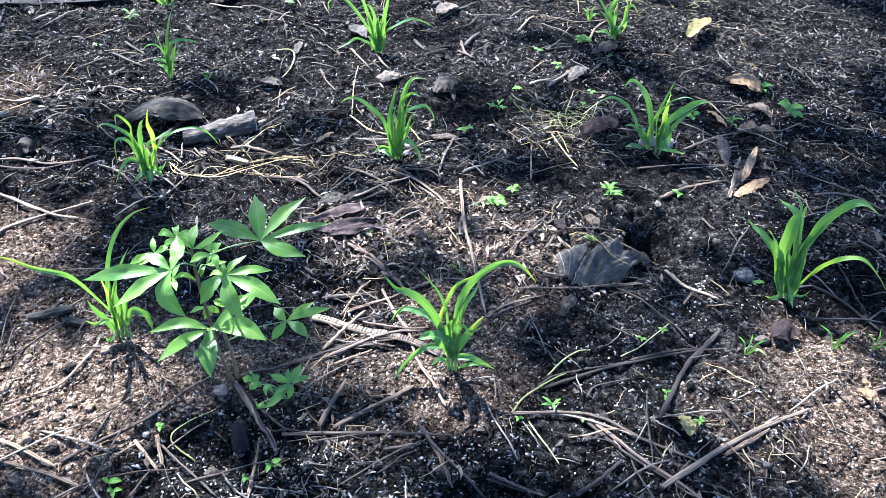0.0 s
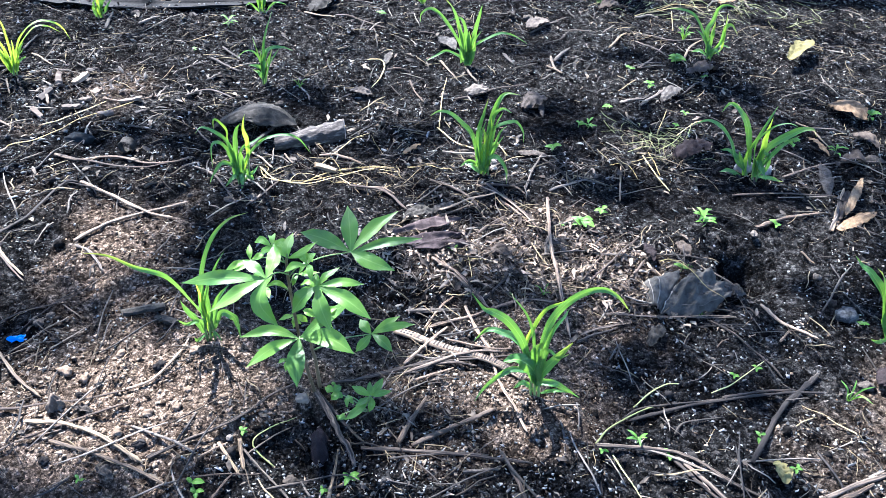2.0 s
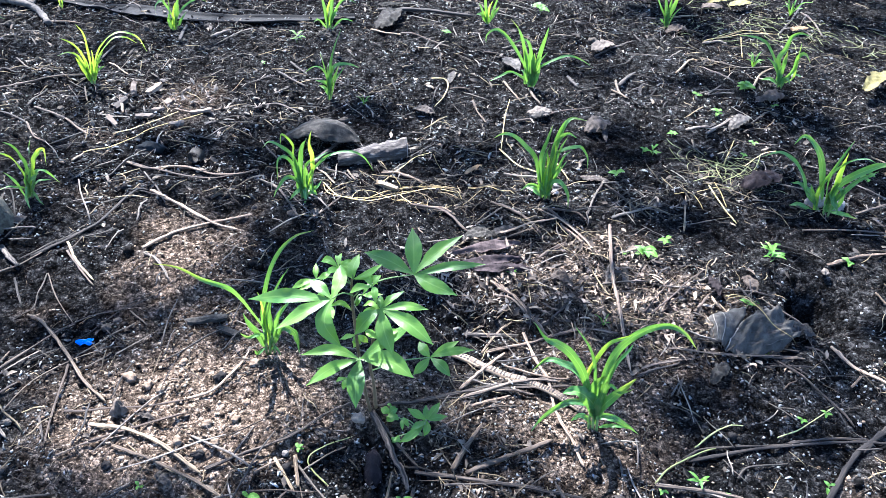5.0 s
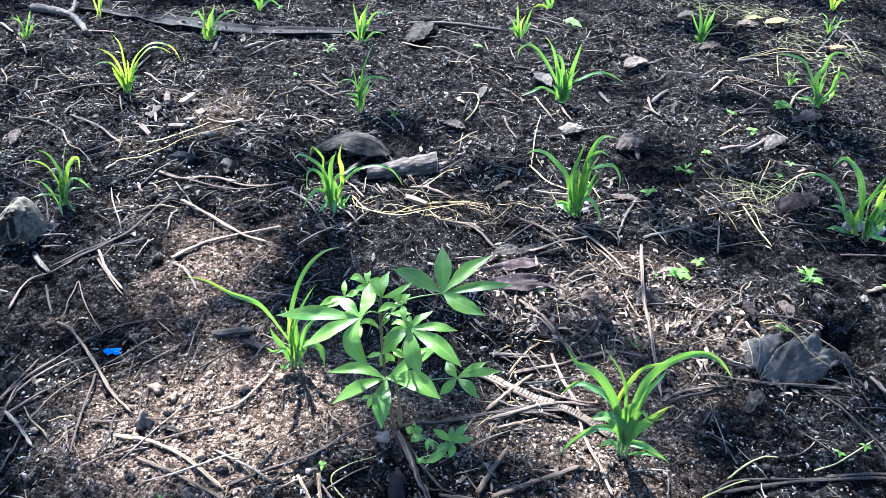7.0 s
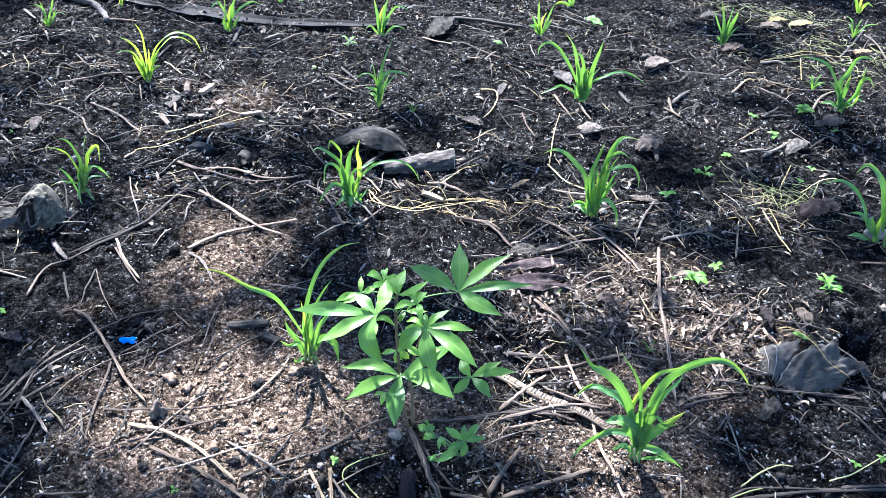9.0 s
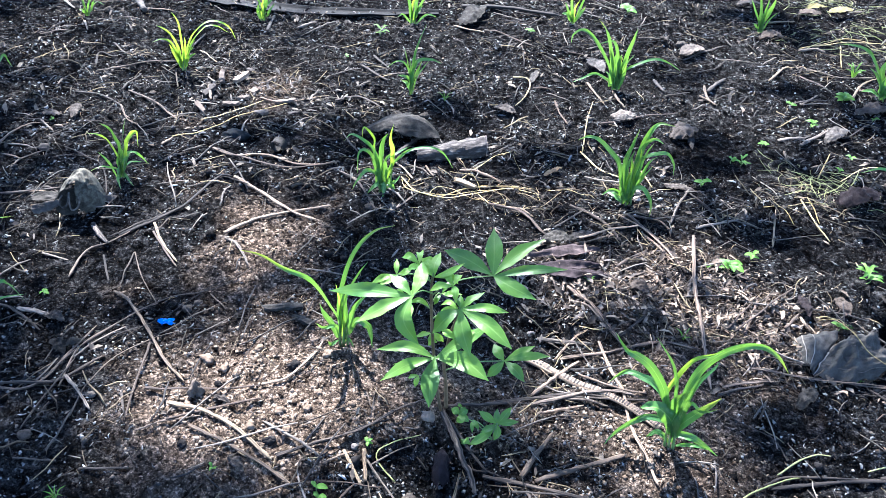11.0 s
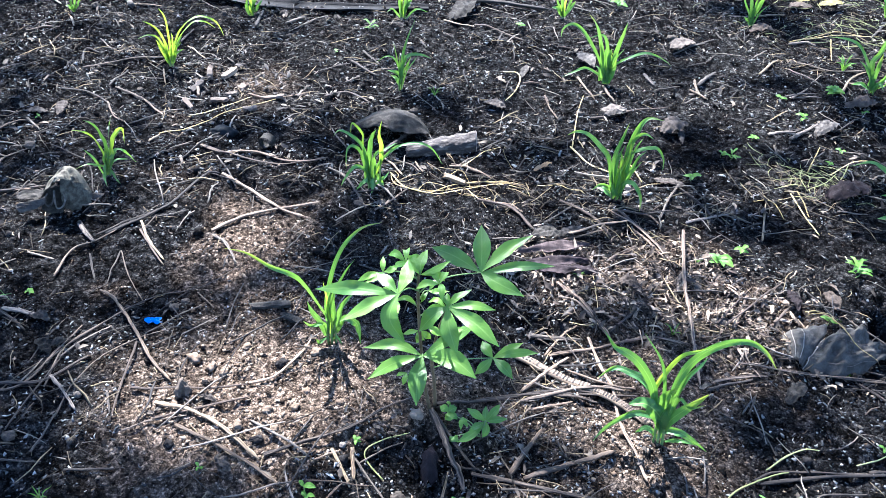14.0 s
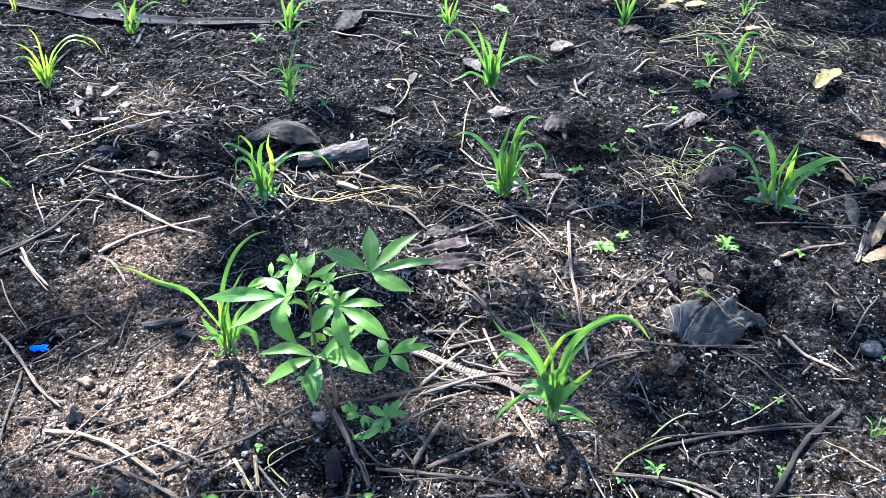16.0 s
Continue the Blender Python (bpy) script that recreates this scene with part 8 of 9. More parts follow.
lump("stone", -0.155, 2.222, (0.0142, 0.0129, 0.0149, 0), M_WHITESTONE, "small white stone beside a maize stem", "stone", 0.30, "stones on the soil")
lump("stone", -0.150, 2.183, (0.0140, 0.0115, 0.0089, 0), M_WHITESTONE, "small white stone beside a maize stem", "stone", 0.30, "stones on the soil")
lump("stone", -1.005, 2.451, (0.0202, 0.0165, 0.0147, 20), M_STONE, "small rough grey stone on the soil", "stone", 0.55, "stones on the soil")
lump("stone", -1.117, 2.436, (0.0185, 0.0148, 0.0129, 0), M_STONE, "small rough grey stone on the soil", "stone", 0.55, "stones on the soil")
lump("stone", -0.950, 1.800, (0.0180, 0.0150, 0.0105, 0), M_STONE, "small rough grey stone on the soil", "stone", 0.55, "stones on the soil")
lump("stone", -0.888, 1.837, (0.0151, 0.0121, 0.0091, 0), M_STONE, "small rough grey stone on the soil", "stone", 0.55, "stones on the soil")
lump("stone", -0.993, 1.953, (0.0127, 0.0127, 0.0127, 0), M_STONE, "small pale stone on the soil", "stone", 0.55, "stones on the soil")
lump("stone", -1.188, 1.174, (0.0140, 0.0112, 0.0105, 0), M_STONE, "small white stone beside the blue scrap", "stone", 0.55, "stones on the soil")
lump("stone", -1.175, 1.203, (0.0127, 0.0106, 0.0085, 0), M_STONE, "small rough grey stone on the soil", "stone", 0.55, "stones on the soil")
lump("stone", -1.208, 0.844, (0.0108, 0.0090, 0.0066, 0), M_STONE, "small rough grey stone on the soil", "stone", 0.55, "stones on the soil")
lump("stone", -1.140, 0.740, (0.0085, 0.0074, 0.0057, 0), M_STONE, "small rough grey stone on the soil", "stone", 0.55, "stones on the soil")
lump("stone", 0.856, 1.386, (0.0189, 0.0144, 0.0137, 0), M_STONE, "pale grey pebble lying on the soil", "stone", 0.55, "stones on the soil")
lump("stone", 0.838, 1.803, (0.0145, 0.0113, 0.0097, 0), M_STONE, "pale grey pebble lying on the soil", "stone", 0.55, "stones on the soil")
lump("stone", 0.857, 1.703, (0.0156, 0.0132, 0.0117, 0), M_STONE, "pale grey pebble lying on the soil", "stone", 0.55, "stones on the soil")
lump("soil_clod", 0.876, 1.640, (0.0304, 0.0266, 0.0228, 0), M_CRUMB, "dark clod of soil", "clod", 0.30, "stones on the soil")
lump("stone", -2.118, 1.678, (0.0215, 0.0158, 0.0129, 0), M_STONE, "pale rounded stone on the soil", "stone", 0.55, "stones on the soil")
lump("stone", -1.970, 3.182, (0.0262, 0.0215, 0.0167, 0), M_STONE, "small rough grey stone on the soil", "stone", 0.55, "stones on the soil")
lump("stone", -2.253, 3.088, (0.0143, 0.0124, 0.0114, 0), M_STONE, "small pale pebble on the soil", "stone", 0.55, "stones on the soil")
lump("stone", -2.265, 3.149, (0.0125, 0.0116, 0.0106, 0), M_STONE, "small pale pebble on the soil", "stone", 0.55, "stones on the soil")
lump("stone", -2.850, 2.886, (0.0212, 0.0188, 0.0160, 0), M_STONE, "small rough grey stone on the soil", "stone", 0.55, "stones on the soil")
lump("stone", -2.900, 3.015, (0.0165, 0.0146, 0.0136, 0), M_STONE, "small rough grey stone on the soil", "stone", 0.55, "stones on the soil")
lump("stone", -3.114, 2.951, (0.0214, 0.0146, 0.0087, 0), M_STONE, "flat pale stone on the soil", "stone", 0.55, "stones on the soil")
lump("stone", -2.097, 2.227, (0.0153, 0.0130, 0.0115, 0), M_STONE, "small rough grey stone on the soil", "stone", 0.55, "stones on the soil")
lump("stone", -0.401, 2.697, (0.0180, 0.0146, 0.0135, 0), M_STONE, "small rough grey stone on the soil", "stone", 0.55, "stones on the soil")
lump("stone", -0.129, 3.701, (0.0240, 0.0211, 0.0192, 0), M_STONE, "small grey-brown stone on the soil", "stone", 0.55, "stones on the soil")
lump("root_stump", -0.472, 1.054, (0.0163, 0.0125, 0.0125, 20), M_BARK, "broken grey root stump at the foot of the cassava", "root stump", 0.30, "stones on the soil")
lump("seed_pod", -0.596, 0.932, (0.0082, 0.0082, 0.0072, 0), M_LOG, "small dry brown seed pod", "seed pod", 0.30, "stones on the soil")
lump("stone", -0.449, 0.886, (0.0177, 0.0130, 0.0118, 0), M_STONE, "small tan stone on the soil", "stone", 0.55, "stones on the soil")
lump("stone", -1.260, 0.701, (0.0183, 0.0134, 0.0097, 0), M_STONE, "small rough grey stone on the soil", "stone", 0.55, "stones on the soil")
lump("stone", -1.351, 0.701, (0.0124, 0.0093, 0.0074, 0), M_STONE, "small rough grey stone on the soil", "stone", 0.55, "stones on the soil")
lump("stone", -0.159, 1.690, (0.0113, 0.0102, 0.0085, 0), M_STONE, "small tan stone on the soil", "stone", 0.55, "stones on the soil")
lump("stone", 0.039, 1.601, (0.0214, 0.0134, 0.0096, 10), M_STONE, "crumbly pale grey stone in litter", "stone", 0.55, "stones on the soil")
lump("stone", 0.160, 1.618, (0.0212, 0.0159, 0.0095, 10), M_STONE, "crumbly blue-grey stone in litter", "stone", 0.55, "stones on the soil")
lump("stone", -0.027, 1.762, (0.0098, 0.0086, 0.0069, 0), M_STONE, "small pale stone on the soil", "stone", 0.55, "stones on the soil")
lump("stone", 0.149, 1.279, (0.0069, 0.0053, 0.0037, 0), M_STONE, "small white pebble on dark soil", "stone", 0.55, "stones on the soil")
lump("stone", 0.537, 1.433, (0.0071, 0.0055, 0.0038, 0), M_STONE, "small white pebble on dark soil", "stone", 0.55, "stones on the soil")
lump("stone", 0.489, 1.407, (0.0071, 0.0054, 0.0038, 0), M_STONE, "small white pebble on dark soil", "stone", 0.55, "stones on the soil")

# ---- weeds ----
weed(0.150, 1.889, 0.060, 7, "round", grow=0.9, label="yellow-green weed seedling with rounded leaves")
weed(0.094, 1.886, 0.025, 4, "round", grow=1.0)
weed(0.531, 1.993, 0.065, 9, "feather", grow=1.1, label="small feathery green weed in the dark soil")
weed(0.212, 1.967, 0.043, 5, "round", grow=1.0)
weed(0.437, 2.993, 0.048, 5, "round", grow=1.0)
weed(0.256, 2.789, 0.040, 5, "round", grow=1.0)
weed(0.683, 3.166, 0.036, 3, "round", grow=1.0)
weed(0.174, 2.578, 0.050, 7, "feather", grow=1.0)
weed(0.046, 2.327, 0.041, 5, "round", grow=1.0)
weed(0.559, 2.764, 0.032, 3, "round", grow=1.0)
weed(0.516, 2.667, 0.031, 4, "round", grow=1.0)
weed(0.585, 3.330, 0.064, 8, "round", grow=1.0)
weed(0.647, 3.632, 0.084, 8, "grass", grow=1.0)
weed(0.364, 3.180, 0.035, 5, "round", grow=1.0)
weed(0.936, 4.500, 0.109, 8, "grass", grow=1.0)
weed(-0.443, 4.028, 0.080, 7, "round", grow=1.0)
weed(-0.846, 3.499, 0.049, 5, "round", grow=1.0)
weed(-1.497, 3.161, 0.071, 6, "feather", grow=1.0)
weed(-1.547, 2.885, 0.030, 4, "round", grow=1.0)
weed(-1.995, 3.652, 0.036, 4, "round", grow=1.0)
weed(-0.983, 2.621, 0.040, 6, "grass", grow=1.0)
weed(0.531, 2.029, 0.057, 9, "feather", grow=1.0)
weed(0.762, 2.028, 0.038, 4, "round", grow=1.0)
weed(1.353, 2.708, 0.093, 8, "round", grow=1.2, label="leafy green weed at the edge of the bed")
weed(1.319, 2.927, 0.066, 4, "round", grow=1.0)
weed(1.099, 2.604, 0.060, 5, "feather", grow=1.0)
weed(0.959, 2.649, 0.054, 5, "round", grow=1.0)
weed(0.790, 1.318, 0.062, 4, "grass", grow=1.0)
weed(1.027, 1.361, 0.075, 4, "grass", grow=1.0)
weed(1.143, 1.376, 0.064, 4, "grass", grow=1.0)
weed(0.903, 1.607, 0.032, 4, "round", grow=1.0)
weed(0.558, 1.169, 0.032, 3, "round", grow=1.0)
weed(0.276, 1.090, 0.046, 5, "feather", grow=1.0)
weed(0.344, 1.071, 0.028, 3, "round", grow=1.0)
weed(0.610, 1.076, 0.026, 4, "round", grow=1.0)
weed(-0.325, 0.896, 0.036, 4, "round", grow=1.0)
weed(-0.372, 0.862, 0.024, 3, "round", grow=1.0)
weed(0.194, 1.029, 0.028, 3, "round", grow=1.0)
weed(-0.572, 0.947, 0.021, 4, "round", grow=1.0)
weed(-0.409, 1.101, 0.029, 4, "round", grow=1.0)
weed(0.479, 1.574, 0.024, 2, "round", grow=1.0)
weed(0.439, 1.739, 0.034, 2, "round", grow=1.0)
weed(0.451, 1.745, 0.027, 2, "round", grow=1.0)
weed(-0.223, 1.681, 0.029, 5, "grass", grow=1.0)
weed(0.049, 1.542, 0.036, 5, "grass", grow=1.0)
weed(-0.625, 0.810, 0.038, 2, "round", grow=0.8, label="single pale green leaf shoot")
weed(-0.845, 0.774, 0.019, 3, "round", grow=1.0)
weed(0.141, 2.571, 0.043, 4, "round", grow=1.0)
weed(-2.283, 1.886, 0.025, 3, "round", grow=1.0)
weed(-1.579, 1.092, 0.030, 4, "round", grow=1.0)
weed(-1.094, 0.607, 0.038, 7, "grass", grow=1.0)
weed(-0.613, 0.797, 0.033, 3, "round", grow=0.8)
weed(0.530, 1.352, 0.023, 3, "round", grow=1.0)
weed(0.594, 1.394, 0.021, 3, "round", grow=1.0)

# ---- litter and grain of the soil ----
def scatter(name, count, template, tris, sizes, material, label, category, seed, place, lift=0.0, stretch=(1, 1, 1), tilt=0.35, jitter=0.0, sink=0.0):
    """Many small pieces in one mesh: each a turned, sized, slightly misshapen copy of the template, laid on the ground."""
    rs = np.random.RandomState(seed)
    x, y = place(rs, count)
    n = len(x)
    t = np.array(template, float)
    size = np.exp(rs.uniform(math.log(sizes[0]), math.log(sizes[1]), n))
    form = 1 + rs.uniform(-0.45, 0.45, (n, 3))
    v = t[None] * (size[:, None] * form)[:, None, :] * np.array(stretch)[None, None]
    if jitter:
        v = v * (1 + jitter * rs.randn(n, len(t), 1))
    yaw, a, b = rs.uniform(0, 2 * math.pi, n), rs.randn(n) * tilt, rs.randn(n) * tilt
    cy, sy, ca, sa, cb, sb = np.cos(yaw), np.sin(yaw), np.cos(a), np.sin(a), np.cos(b), np.sin(b)
    vx, vy, vz = v[..., 0], v[..., 1], v[..., 2]
    vy, vz = vy * ca[:, None] - vz * sa[:, None], vy * sa[:, None] + vz * ca[:, None]
    vx, vz = vx * cb[:, None] + vz * sb[:, None], -vx * sb[:, None] + vz * cb[:, None]
    vx, vy = vx * cy[:, None] - vy * sy[:, None], vx * sy[:, None] + vy * cy[:, None]
    z = height(x, y) + lift * rs.rand(n) - sink * size
    verts = np.stack([vx + x[:, None], vy + y[:, None], vz + z[:, None]], -1).reshape(-1, 3).astype(np.float32)
    tr = np.array(tris, np.int32)
    faces = (np.arange(n, dtype=np.int32)[:, None, None] * len(t) + tr[None]).reshape(-1, 3)
    me = bpy.data.meshes.new(name)
    me.vertices.add(len(verts))
    me.vertices.foreach_set("co", verts.ravel())
    me.loops.add(faces.size)
    me.loops.foreach_set("vertex_index", faces.ravel())
    me.polygons.add(len(faces))
    me.polygons.foreach_set("loop_start", np.arange(0, faces.size, 3, dtype=np.int32))
    me.polygons.foreach_set("use_smooth", np.full(len(faces), len(t) != 8, dtype=bool))
    me.update(calc_edges=True)
    me.materials.append(material)
    return tagged(new(name, me), label, category, kind="stuff")


# smooth trodden soil with little litter on it: x, y, radius along x, radius along y
BARE = [(-1.49, 1.23, 0.16, 0.11), (-1.20, 1.27, 0.14, 0.10), (0.11, 2.61, 0.22, 0.25), (0.46, 2.05, 0.16, 0.12), (-1.62, 1.62, 0.10, 0.09), (-1.53, 2.58, 0.20, 0.15), (0.72, 2.10, 0.20, 0.20)]


def spread_over(power, patch=0.0, seed=60, size=0.35, near=0.55, far=6.5):
    """A placing over the bed, thinning with distance, heavier where a slow noise is high."""
    def place(rs, count):
        u = rs.rand(count * 2)
        e = 2 - power
        r = (near ** e + u * (far ** e - near ** e)) ** (1 / e)
        a = rs.uniform(radians(-66), radians(54), count * 2)
        a = a + rs.randn(count * 2) * radians(6)
        a = np.where(rs.rand(count * 2) < 0.10, rs.uniform(-math.pi, math.pi, count * 2), a)
        x, y = r * np.sin(a) - 0.05, r * np.cos(a)
        m = vn(x, y, size, seed) + 0.5 * vn(x, y, size * 0.35, seed + 1) + 0.9 * vn(x, y, 0.055, 13) + 0.5 * vn(x, y, 0.026, 14)
        for bx, by, ra, rb in BARE:
            m = m - 2.2 * np.exp(-((x - bx) / ra) ** 2 - ((y - by) / rb) ** 2)
        m = np.where(np.hypot(x - 0.645, y - 1.81) < 0.085, -9, m - 0.7 * np.clip(vn(x, y, 0.24, 301) + 0.4 * vn(x, y, 0.10, 302), -0.2, 1))
        keep = rs.rand(len(x)) < np.where(m < -5, 0, np.clip(0.5 + patch * m, 0.03, 1))
        return x[keep][:count], y[keep][:count]
    return place


def on_sunlit_dry(inner):
    """Keeps of a placing what falls where the soil is dried and sunlit brown."""
    def place(rs, count):
        x, y = inner(rs, count * 3)
        keep = rs.rand(len(x)) < 0.03 + sunlit_dryness(x, y)
        return x[keep][:count], y[keep][:count]
    return place


def off_sunlit_dry(inner):
    """Keeps of a placing what falls where the soil is dark."""
    def place(rs, count):
        x, y = inner(rs, count)
        keep = rs.rand(len(x)) > 1.3 * sunlit_dryness(x, y) - 0.1
        return x[keep], y[keep]
    return place


def in_heap(cx, cy, rx, ry):
    def place(rs, count):
        return cx + rs.randn(count) * rx, cy + rs.randn(count) * ry
    return place


LUMP = [(1, 0, 0), (0.3, 0.9, 0.1), (-0.8, 0.6, 0), (-0.8, -0.6, 0.1), (0.35, -0.9, 0), (0.1, 0.05, 0.85), (0, 0, -0.6)]
LUMP_T = [(0, 1, 5), (1, 2, 5), (2, 3, 5), (3, 4, 5), (4, 0, 5), (1, 0, 6), (2, 1, 6), (3, 2, 6), (4, 3, 6), (0, 4, 6)]
CRUMB = [(1, 0.1, 0), (0, 0.9, 0.1), (-0.9, 0, 0), (0.1, -0.95, 0.1), (0.1, 0.1, 0.8), (0, 0, -0.6)]
CRUMB_T = [(0, 1, 4), (1, 2, 4), (2, 3, 4), (3, 0, 4), (1, 0, 5), (2, 1, 5), (3, 2, 5), (0, 3, 5)]
CHIP = [(-1, -0.05, 0.02), (1, 0.0, 0.0), (0.35, 0.24, 0), (-0.5, 0.20, 0), (-0.45, -0.22, 0.10), (0.3, -0.16, 0.13), (0.55, 0.12, 0.12), (-0.6, 0.14, 0.13)]
CHIP_T = [(4, 5, 6), (4, 6, 7), (0, 4, 7), (5, 1, 6), (0, 5, 4), (0, 1, 5), (6, 1, 2), (6, 2, 7), (7, 2, 3), (7, 3, 0)]
# a curled shred of dry leaf: four stations of three points
FLAKE = [(s, w * (j - 1) + 0.10 * math.sin(3 * s), 0.22 * (1 - s * s) + 0.16 * (j - 1) ** 2 * (1 + s)) for s, w in ((-1, 0.10), (-0.35, 0.34), (0.4, 0.27), (1, 0.05)) for j in range(3)]
FLAKE_T = [t for i in range(3) for j in range(2) for t in ((3 * i + j, 3 * i + j + 1, 3 * i + j + 4), (3 * i + j, 3 * i + j + 4, 3 * i + j + 3))]


def fibre(bend, thick, stations=5):
    """A bent, wavering thread, three-sided."""
    verts, tris = [], []
    for k in range(stations):
        s = 2 * k / (stations - 1) - 1
        y = bend * (1 - s * s) + 0.05 * math.sin(3 * s) + 0.025 * math.sin(7 * s + 4 * bend)
        z = 0.05 * (1 - s * s) + 0.02 * math.sin(8 * s + 9 * bend)
        r = thick * (1.0 - 0.25 * s * s - 0.2 * (k == stations - 1) + 0.12 * (k % 2))
        for q in range(3):
            a = 2.094 * q + 0.5
            verts.append((s, y + r * math.cos(a), z + r * math.sin(a)))
    for k in range(stations - 1):
        for q in range(3):
            t = (q + 1) % 3
            a, b, c, d = k * 3 + q, k * 3 + t, k * 3 + 3 + t, k * 3 + 3 + q
            tris += [(a, b, c), (a, c, d)]
    return verts, tris + [(0, 2, 1), (3 * stations - 3, 3 * stations - 2, 3 * stations - 1)]


scatter("soil_crumbs", 82000, CRUMB, CRUMB_T, (0.0018, 0.0052), M_CRUMB, "loose dark crumbs of soil", "soil crumbs", 1, off_sunlit_dry(spread_over(1.10, 0.55, 60)), jitter=0.32, sink=0.15)
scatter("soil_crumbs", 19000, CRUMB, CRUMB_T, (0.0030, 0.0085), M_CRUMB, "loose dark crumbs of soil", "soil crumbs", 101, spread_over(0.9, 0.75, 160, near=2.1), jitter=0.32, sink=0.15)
scatter("dry_crumbs", 52000, CRUMB, CRUMB_T, (0.0014, 0.0058), M_DRY_SUNLIT, "dry crumbs in the tan of sunlit soil", "soil crumbs", 7, on_sunlit_dry(spread_over(1.15, 0.3, 94, 0.45)), jitter=0.32, lift=0.002)
scatter("dry_crumbs", 13000, CRUMB, CRUMB_T, (0.0028, 0.0085), M_DRY_SUNLIT, "dry crumbs in the tan of sunlit soil", "soil crumbs", 107, on_sunlit_dry(spread_over(0.9, 0.4, 194, 0.45, near=2.1)), jitter=0.32, lift=0.002)
for n_, (bend, thick) in enumerate(((0.35, 0.26), (-0.2, 0.34))):
    scatter("soil_curls", 6500, *fibre(bend, thick, 3), (0.0028, 0.0085), M_CRUMB, "small crooked crumbs of soil and root", "soil crumbs", 120 + n_, off_sunlit_dry(spread_over(1.15, 0.6, 180 + n_)), lift=0.003, tilt=0.4, jitter=0.12)
    scatter("soil_curls", 4500, *fibre(bend, thick, 3), (0.0045, 0.014), M_CRUMB, "small crooked crumbs of soil and root", "soil crumbs", 124 + n_, spread_over(0.9, 0.6, 184 + n_, near=2.1), lift=0.003, tilt=0.4, jitter=0.12)
    scatter("dry_curls", 3500, *fibre(bend, thick, 3), (0.0024, 0.0075), M_DRY_SUNLIT, "crooked tan crumbs on the dry soil", "soil crumbs", 128 + n_, on_sunlit_dry(spread_over(1.15, 0.3, 188 + n_)), lift=0.003, tilt=0.4, jitter=0.12)
scatter("soil_clods", 1500, LUMP, LUMP_T, (0.007, 0.015), M_CLOD, "larger dark clods of soil", "soil clods", 2, off_sunlit_dry(spread_over(1.1, 0.6, 62)), jitter=0.25, sink=0.25)
scatter("wood_chips", 2600, CHIP, CHIP_T, (0.008, 0.022), M_CHIP, "small chips of dry wood and bark", "wood chips", 105, spread_over(0.9, 0.6, 168, near=2.1), lift=0.006, stretch=(1, 0.55, 0.8), tilt=0.35, jitter=0.15)
scatter("leaf_fragments", 3600, FLAKE, FLAKE_T, (0.008, 0.022), M_LITTER, "torn bits of dry leaf", "leaf litter", 106, spread_over(0.9, 0.6, 170, near=2.1), lift=0.008, jitter=0.06, tilt=0.5)
scatter("dry_fibres", 4800, *fibre(0.10, 0.034), (0.012, 0.06), M_STRAW, "thin dry straw and root fibres", "straw litter", 110, spread_over(0.9, 0.6, 172, near=2.1), lift=0.010, tilt=0.2)
scatter("twiglets", 1200, *fibre(-0.06, 0.030), (0.03, 0.09), M_CHIP, "short broken twigs strewn over the soil", "twig litter", 111, spread_over(0.9, 0.5, 174, near=2.1), lift=0.012, tilt=0.12)
scatter("pale_grit", 5000, LUMP, LUMP_T, (0.0010, 0.0031), M_GRIT, "pale grit and small white pebbles in the soil", "grit", 3, spread_over(1.1, 0.4, 64, 0.25), jitter=0.25, sink=0.1)
scatter("pale_grit", 6500, LUMP, LUMP_T, (0.0022, 0.0055), M_GRIT, "pale grit and small white pebbles in the soil", "grit", 103, spread_over(0.9, 0.4, 164, 0.25, near=2.1), jitter=0.25, sink=0.1)
scatter("pale_pebbles", 480, LUMP, LUMP_T, (0.0026, 0.0055), M_GRIT, "small pale pebbles on the soil", "pebbles", 4, spread_over(1.0, 0.4, 66, 0.5), jitter=0.22, sink=0.15)
scatter("wood_chips", 2400, CHIP, CHIP_T, (0.005, 0.016), M_CHIP, "small chips of dry wood and bark", "wood chips", 5, spread_over(1.05, 0.6, 68), lift=0.004, stretch=(1, 0.55, 0.8), tilt=0.3, jitter=0.15)
scatter("leaf_fragments", 2600, FLAKE, FLAKE_T, (0.005, 0.014), M_LITTER, "torn bits of dry leaf", "leaf litter", 6, spread_over(1.05, 0.6, 70), lift=0.004, jitter=0.06, tilt=0.5)
for n_, (bend, count, lo, hi) in enumerate(((0.02, 4600, 0.008, 0.060), (0.09, 3200, 0.007, 0.045), (-0.22, 1200, 0.006, 0.022))):
    scatter("dry_fibres", count, *fibre(bend, 0.034, 4), (lo, hi), M_STRAW, "thin dry straw and root fibres", "straw litter", 10 + n_, spread_over(1.05, 0.6, 72 + n_), lift=0.008, tilt=0.18)
scatter("twiglets", 1100, *fibre(0.04, 0.030), (0.025, 0.10), M_CHIP, "short broken twigs strewn over the soil", "twig litter", 20, spread_over(1.05, 0.5, 90), lift=0.012, tilt=0.10)
scatter("twiglets", 600, *fibre(-0.10, 0.034), (0.025, 0.08), M_CHIP, "short broken twigs strewn over the soil", "twig litter", 21, spread_over(1.05, 0.5, 92), lift=0.012, tilt=0.10)
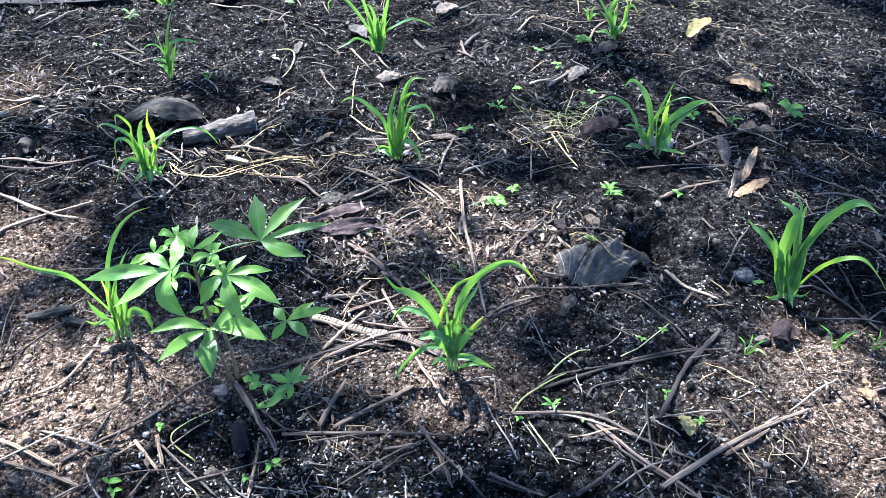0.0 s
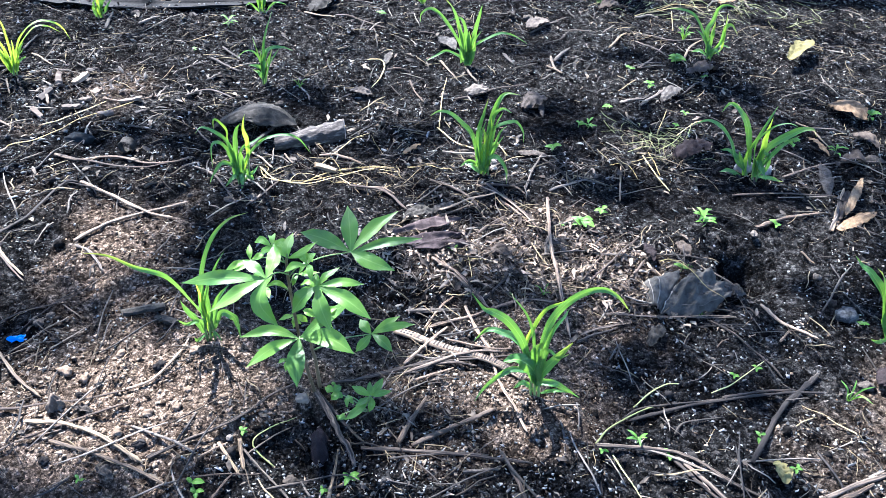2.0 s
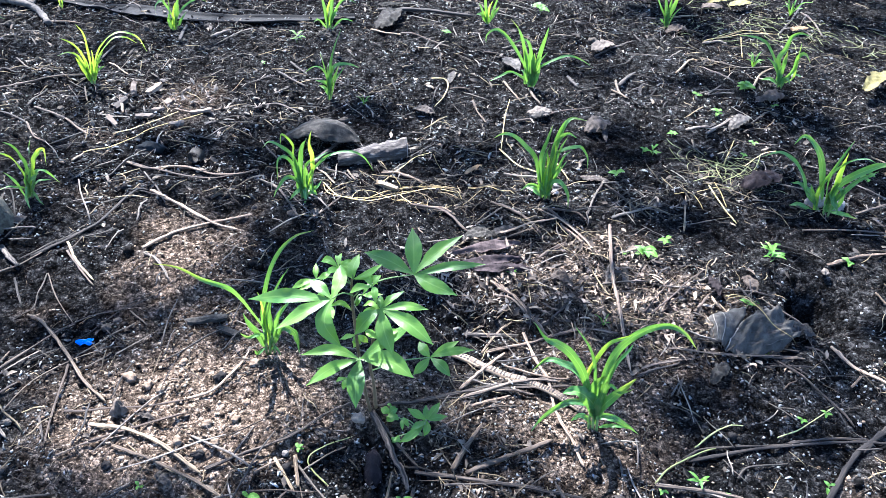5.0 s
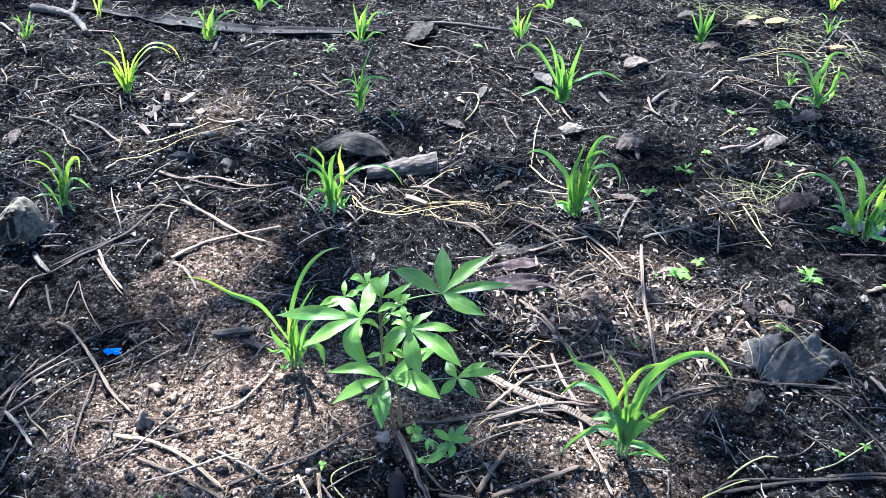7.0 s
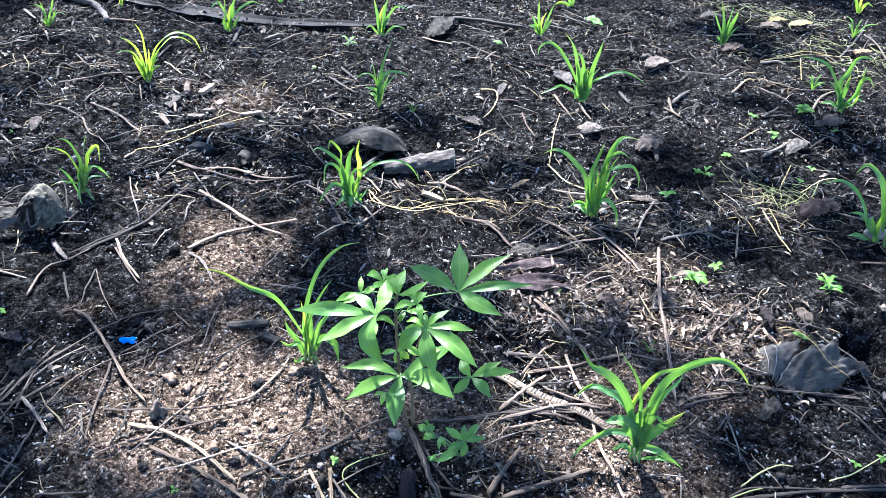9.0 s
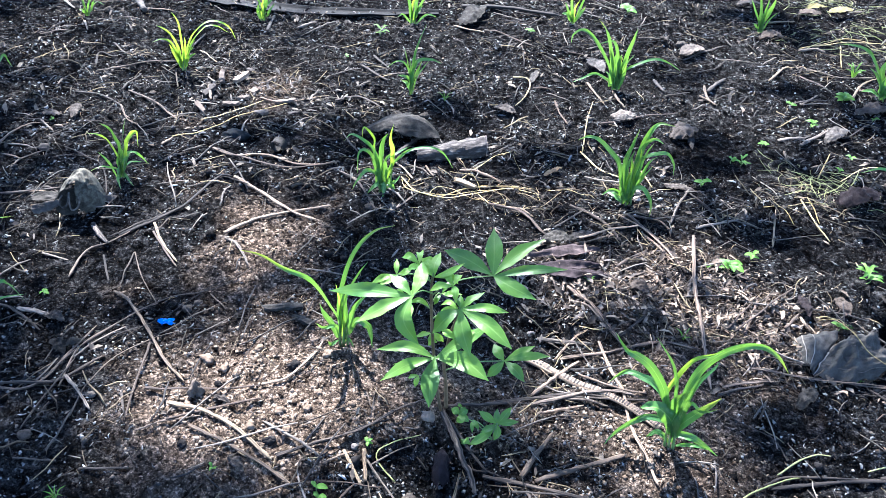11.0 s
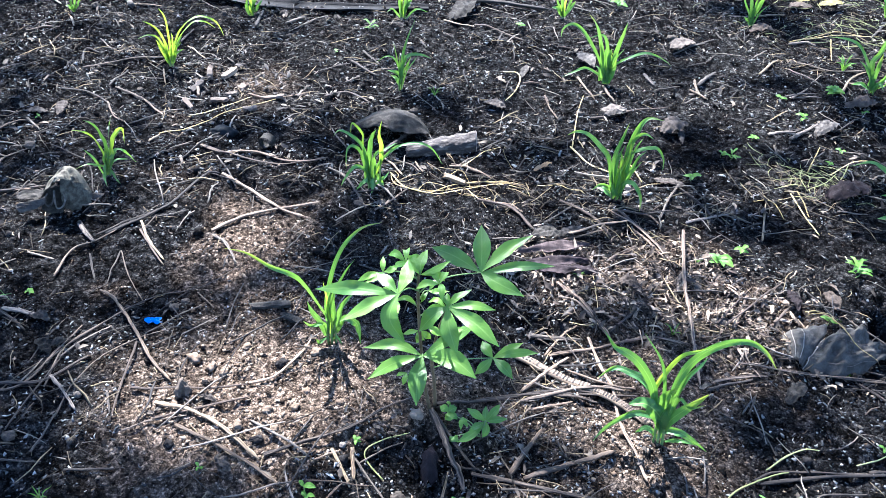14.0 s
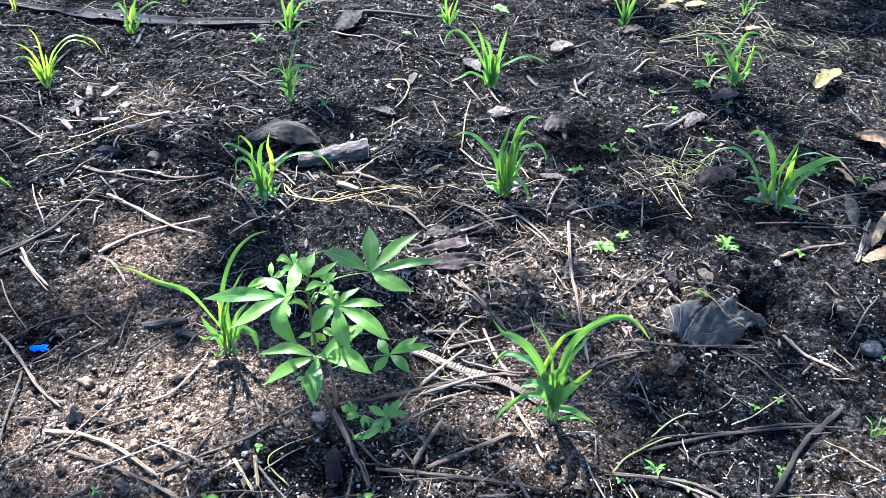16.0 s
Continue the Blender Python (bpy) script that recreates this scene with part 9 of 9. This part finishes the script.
for n_, (hx, hy, rx, ry, count) in enumerate(((-0.25, 1.78, 0.20, 0.13, 60), (0.10, 1.85, 0.22, 0.12, 90), (-0.50, 2.03, 0.20, 0.06, 130), (0.42, 2.40, 0.12, 0.09, 110), (0.85, 3.75, 0.40, 0.18, 220),
                                              (0.20, 1.60, 0.24, 0.10, 90), (-1.70, 2.50, 0.22, 0.09, 110))):
    scatter("straw_heap", count, *fibre(0.16, 0.028), (0.018, 0.055), M_STRAW, "loose heap of dry straw and rootlets", "straw litter", 30 + n_, in_heap(hx, hy, rx, ry), lift=0.022, tilt=0.25)
scatter("bark_bits", 300, CHIP, CHIP_T, (0.006, 0.020), M_CHIP, "pile of bark and wood bits", "wood chips", 50, in_heap(-0.22, 1.68, 0.20, 0.12), lift=0.012, tilt=0.4)
scatter("bark_bits", 300, CHIP, CHIP_T, (0.006, 0.022), M_CHIP, "pile of bark and wood bits", "wood chips", 51, in_heap(-1.68, 2.50, 0.22, 0.10), lift=0.012, tilt=0.4)
for n_, (hx, hy, rx, ry, count) in enumerate(((0.10, 1.72, 0.20, 0.13, 420), (-0.15, 1.66, 0.18, 0.10, 260), (0.24, 1.62, 0.16, 0.08, 220))):
    scatter("leaf_fragments", count, FLAKE, FLAKE_T, (0.006, 0.017), M_LITTERHEAP, "heap of curled tan leaf bits", "leaf litter", 53 + n_, in_heap(hx, hy, rx, ry), lift=0.016, tilt=0.5, jitter=0.06)
    scatter("bark_bits", count, *fibre(0.24, 0.09, 4), (0.006, 0.022), M_LITTERHEAP, "curled shreds of bark in the litter", "bark litter", 63 + n_, in_heap(hx, hy, rx, ry), lift=0.016, tilt=0.5, jitter=0.1)
for n_, (hx, hy, rx, ry, count, lo, hi) in enumerate(((0.86, 4.15, 0.32, 0.16, 120, 0.03, 0.09), (0.45, 2.52, 0.09, 0.06, 80, 0.02, 0.06), (0.50, 4.70, 0.25, 0.10, 80, 0.03, 0.09))):
    scatter("flattened_grass", count, *fibre(0.28, 0.022), (lo, hi), M_TWIG["vine"], "flattened yellow-green grass stems on the soil", "grass litter", 60 + n_, in_heap(hx, hy, rx, ry), lift=0.03, tilt=0.22)
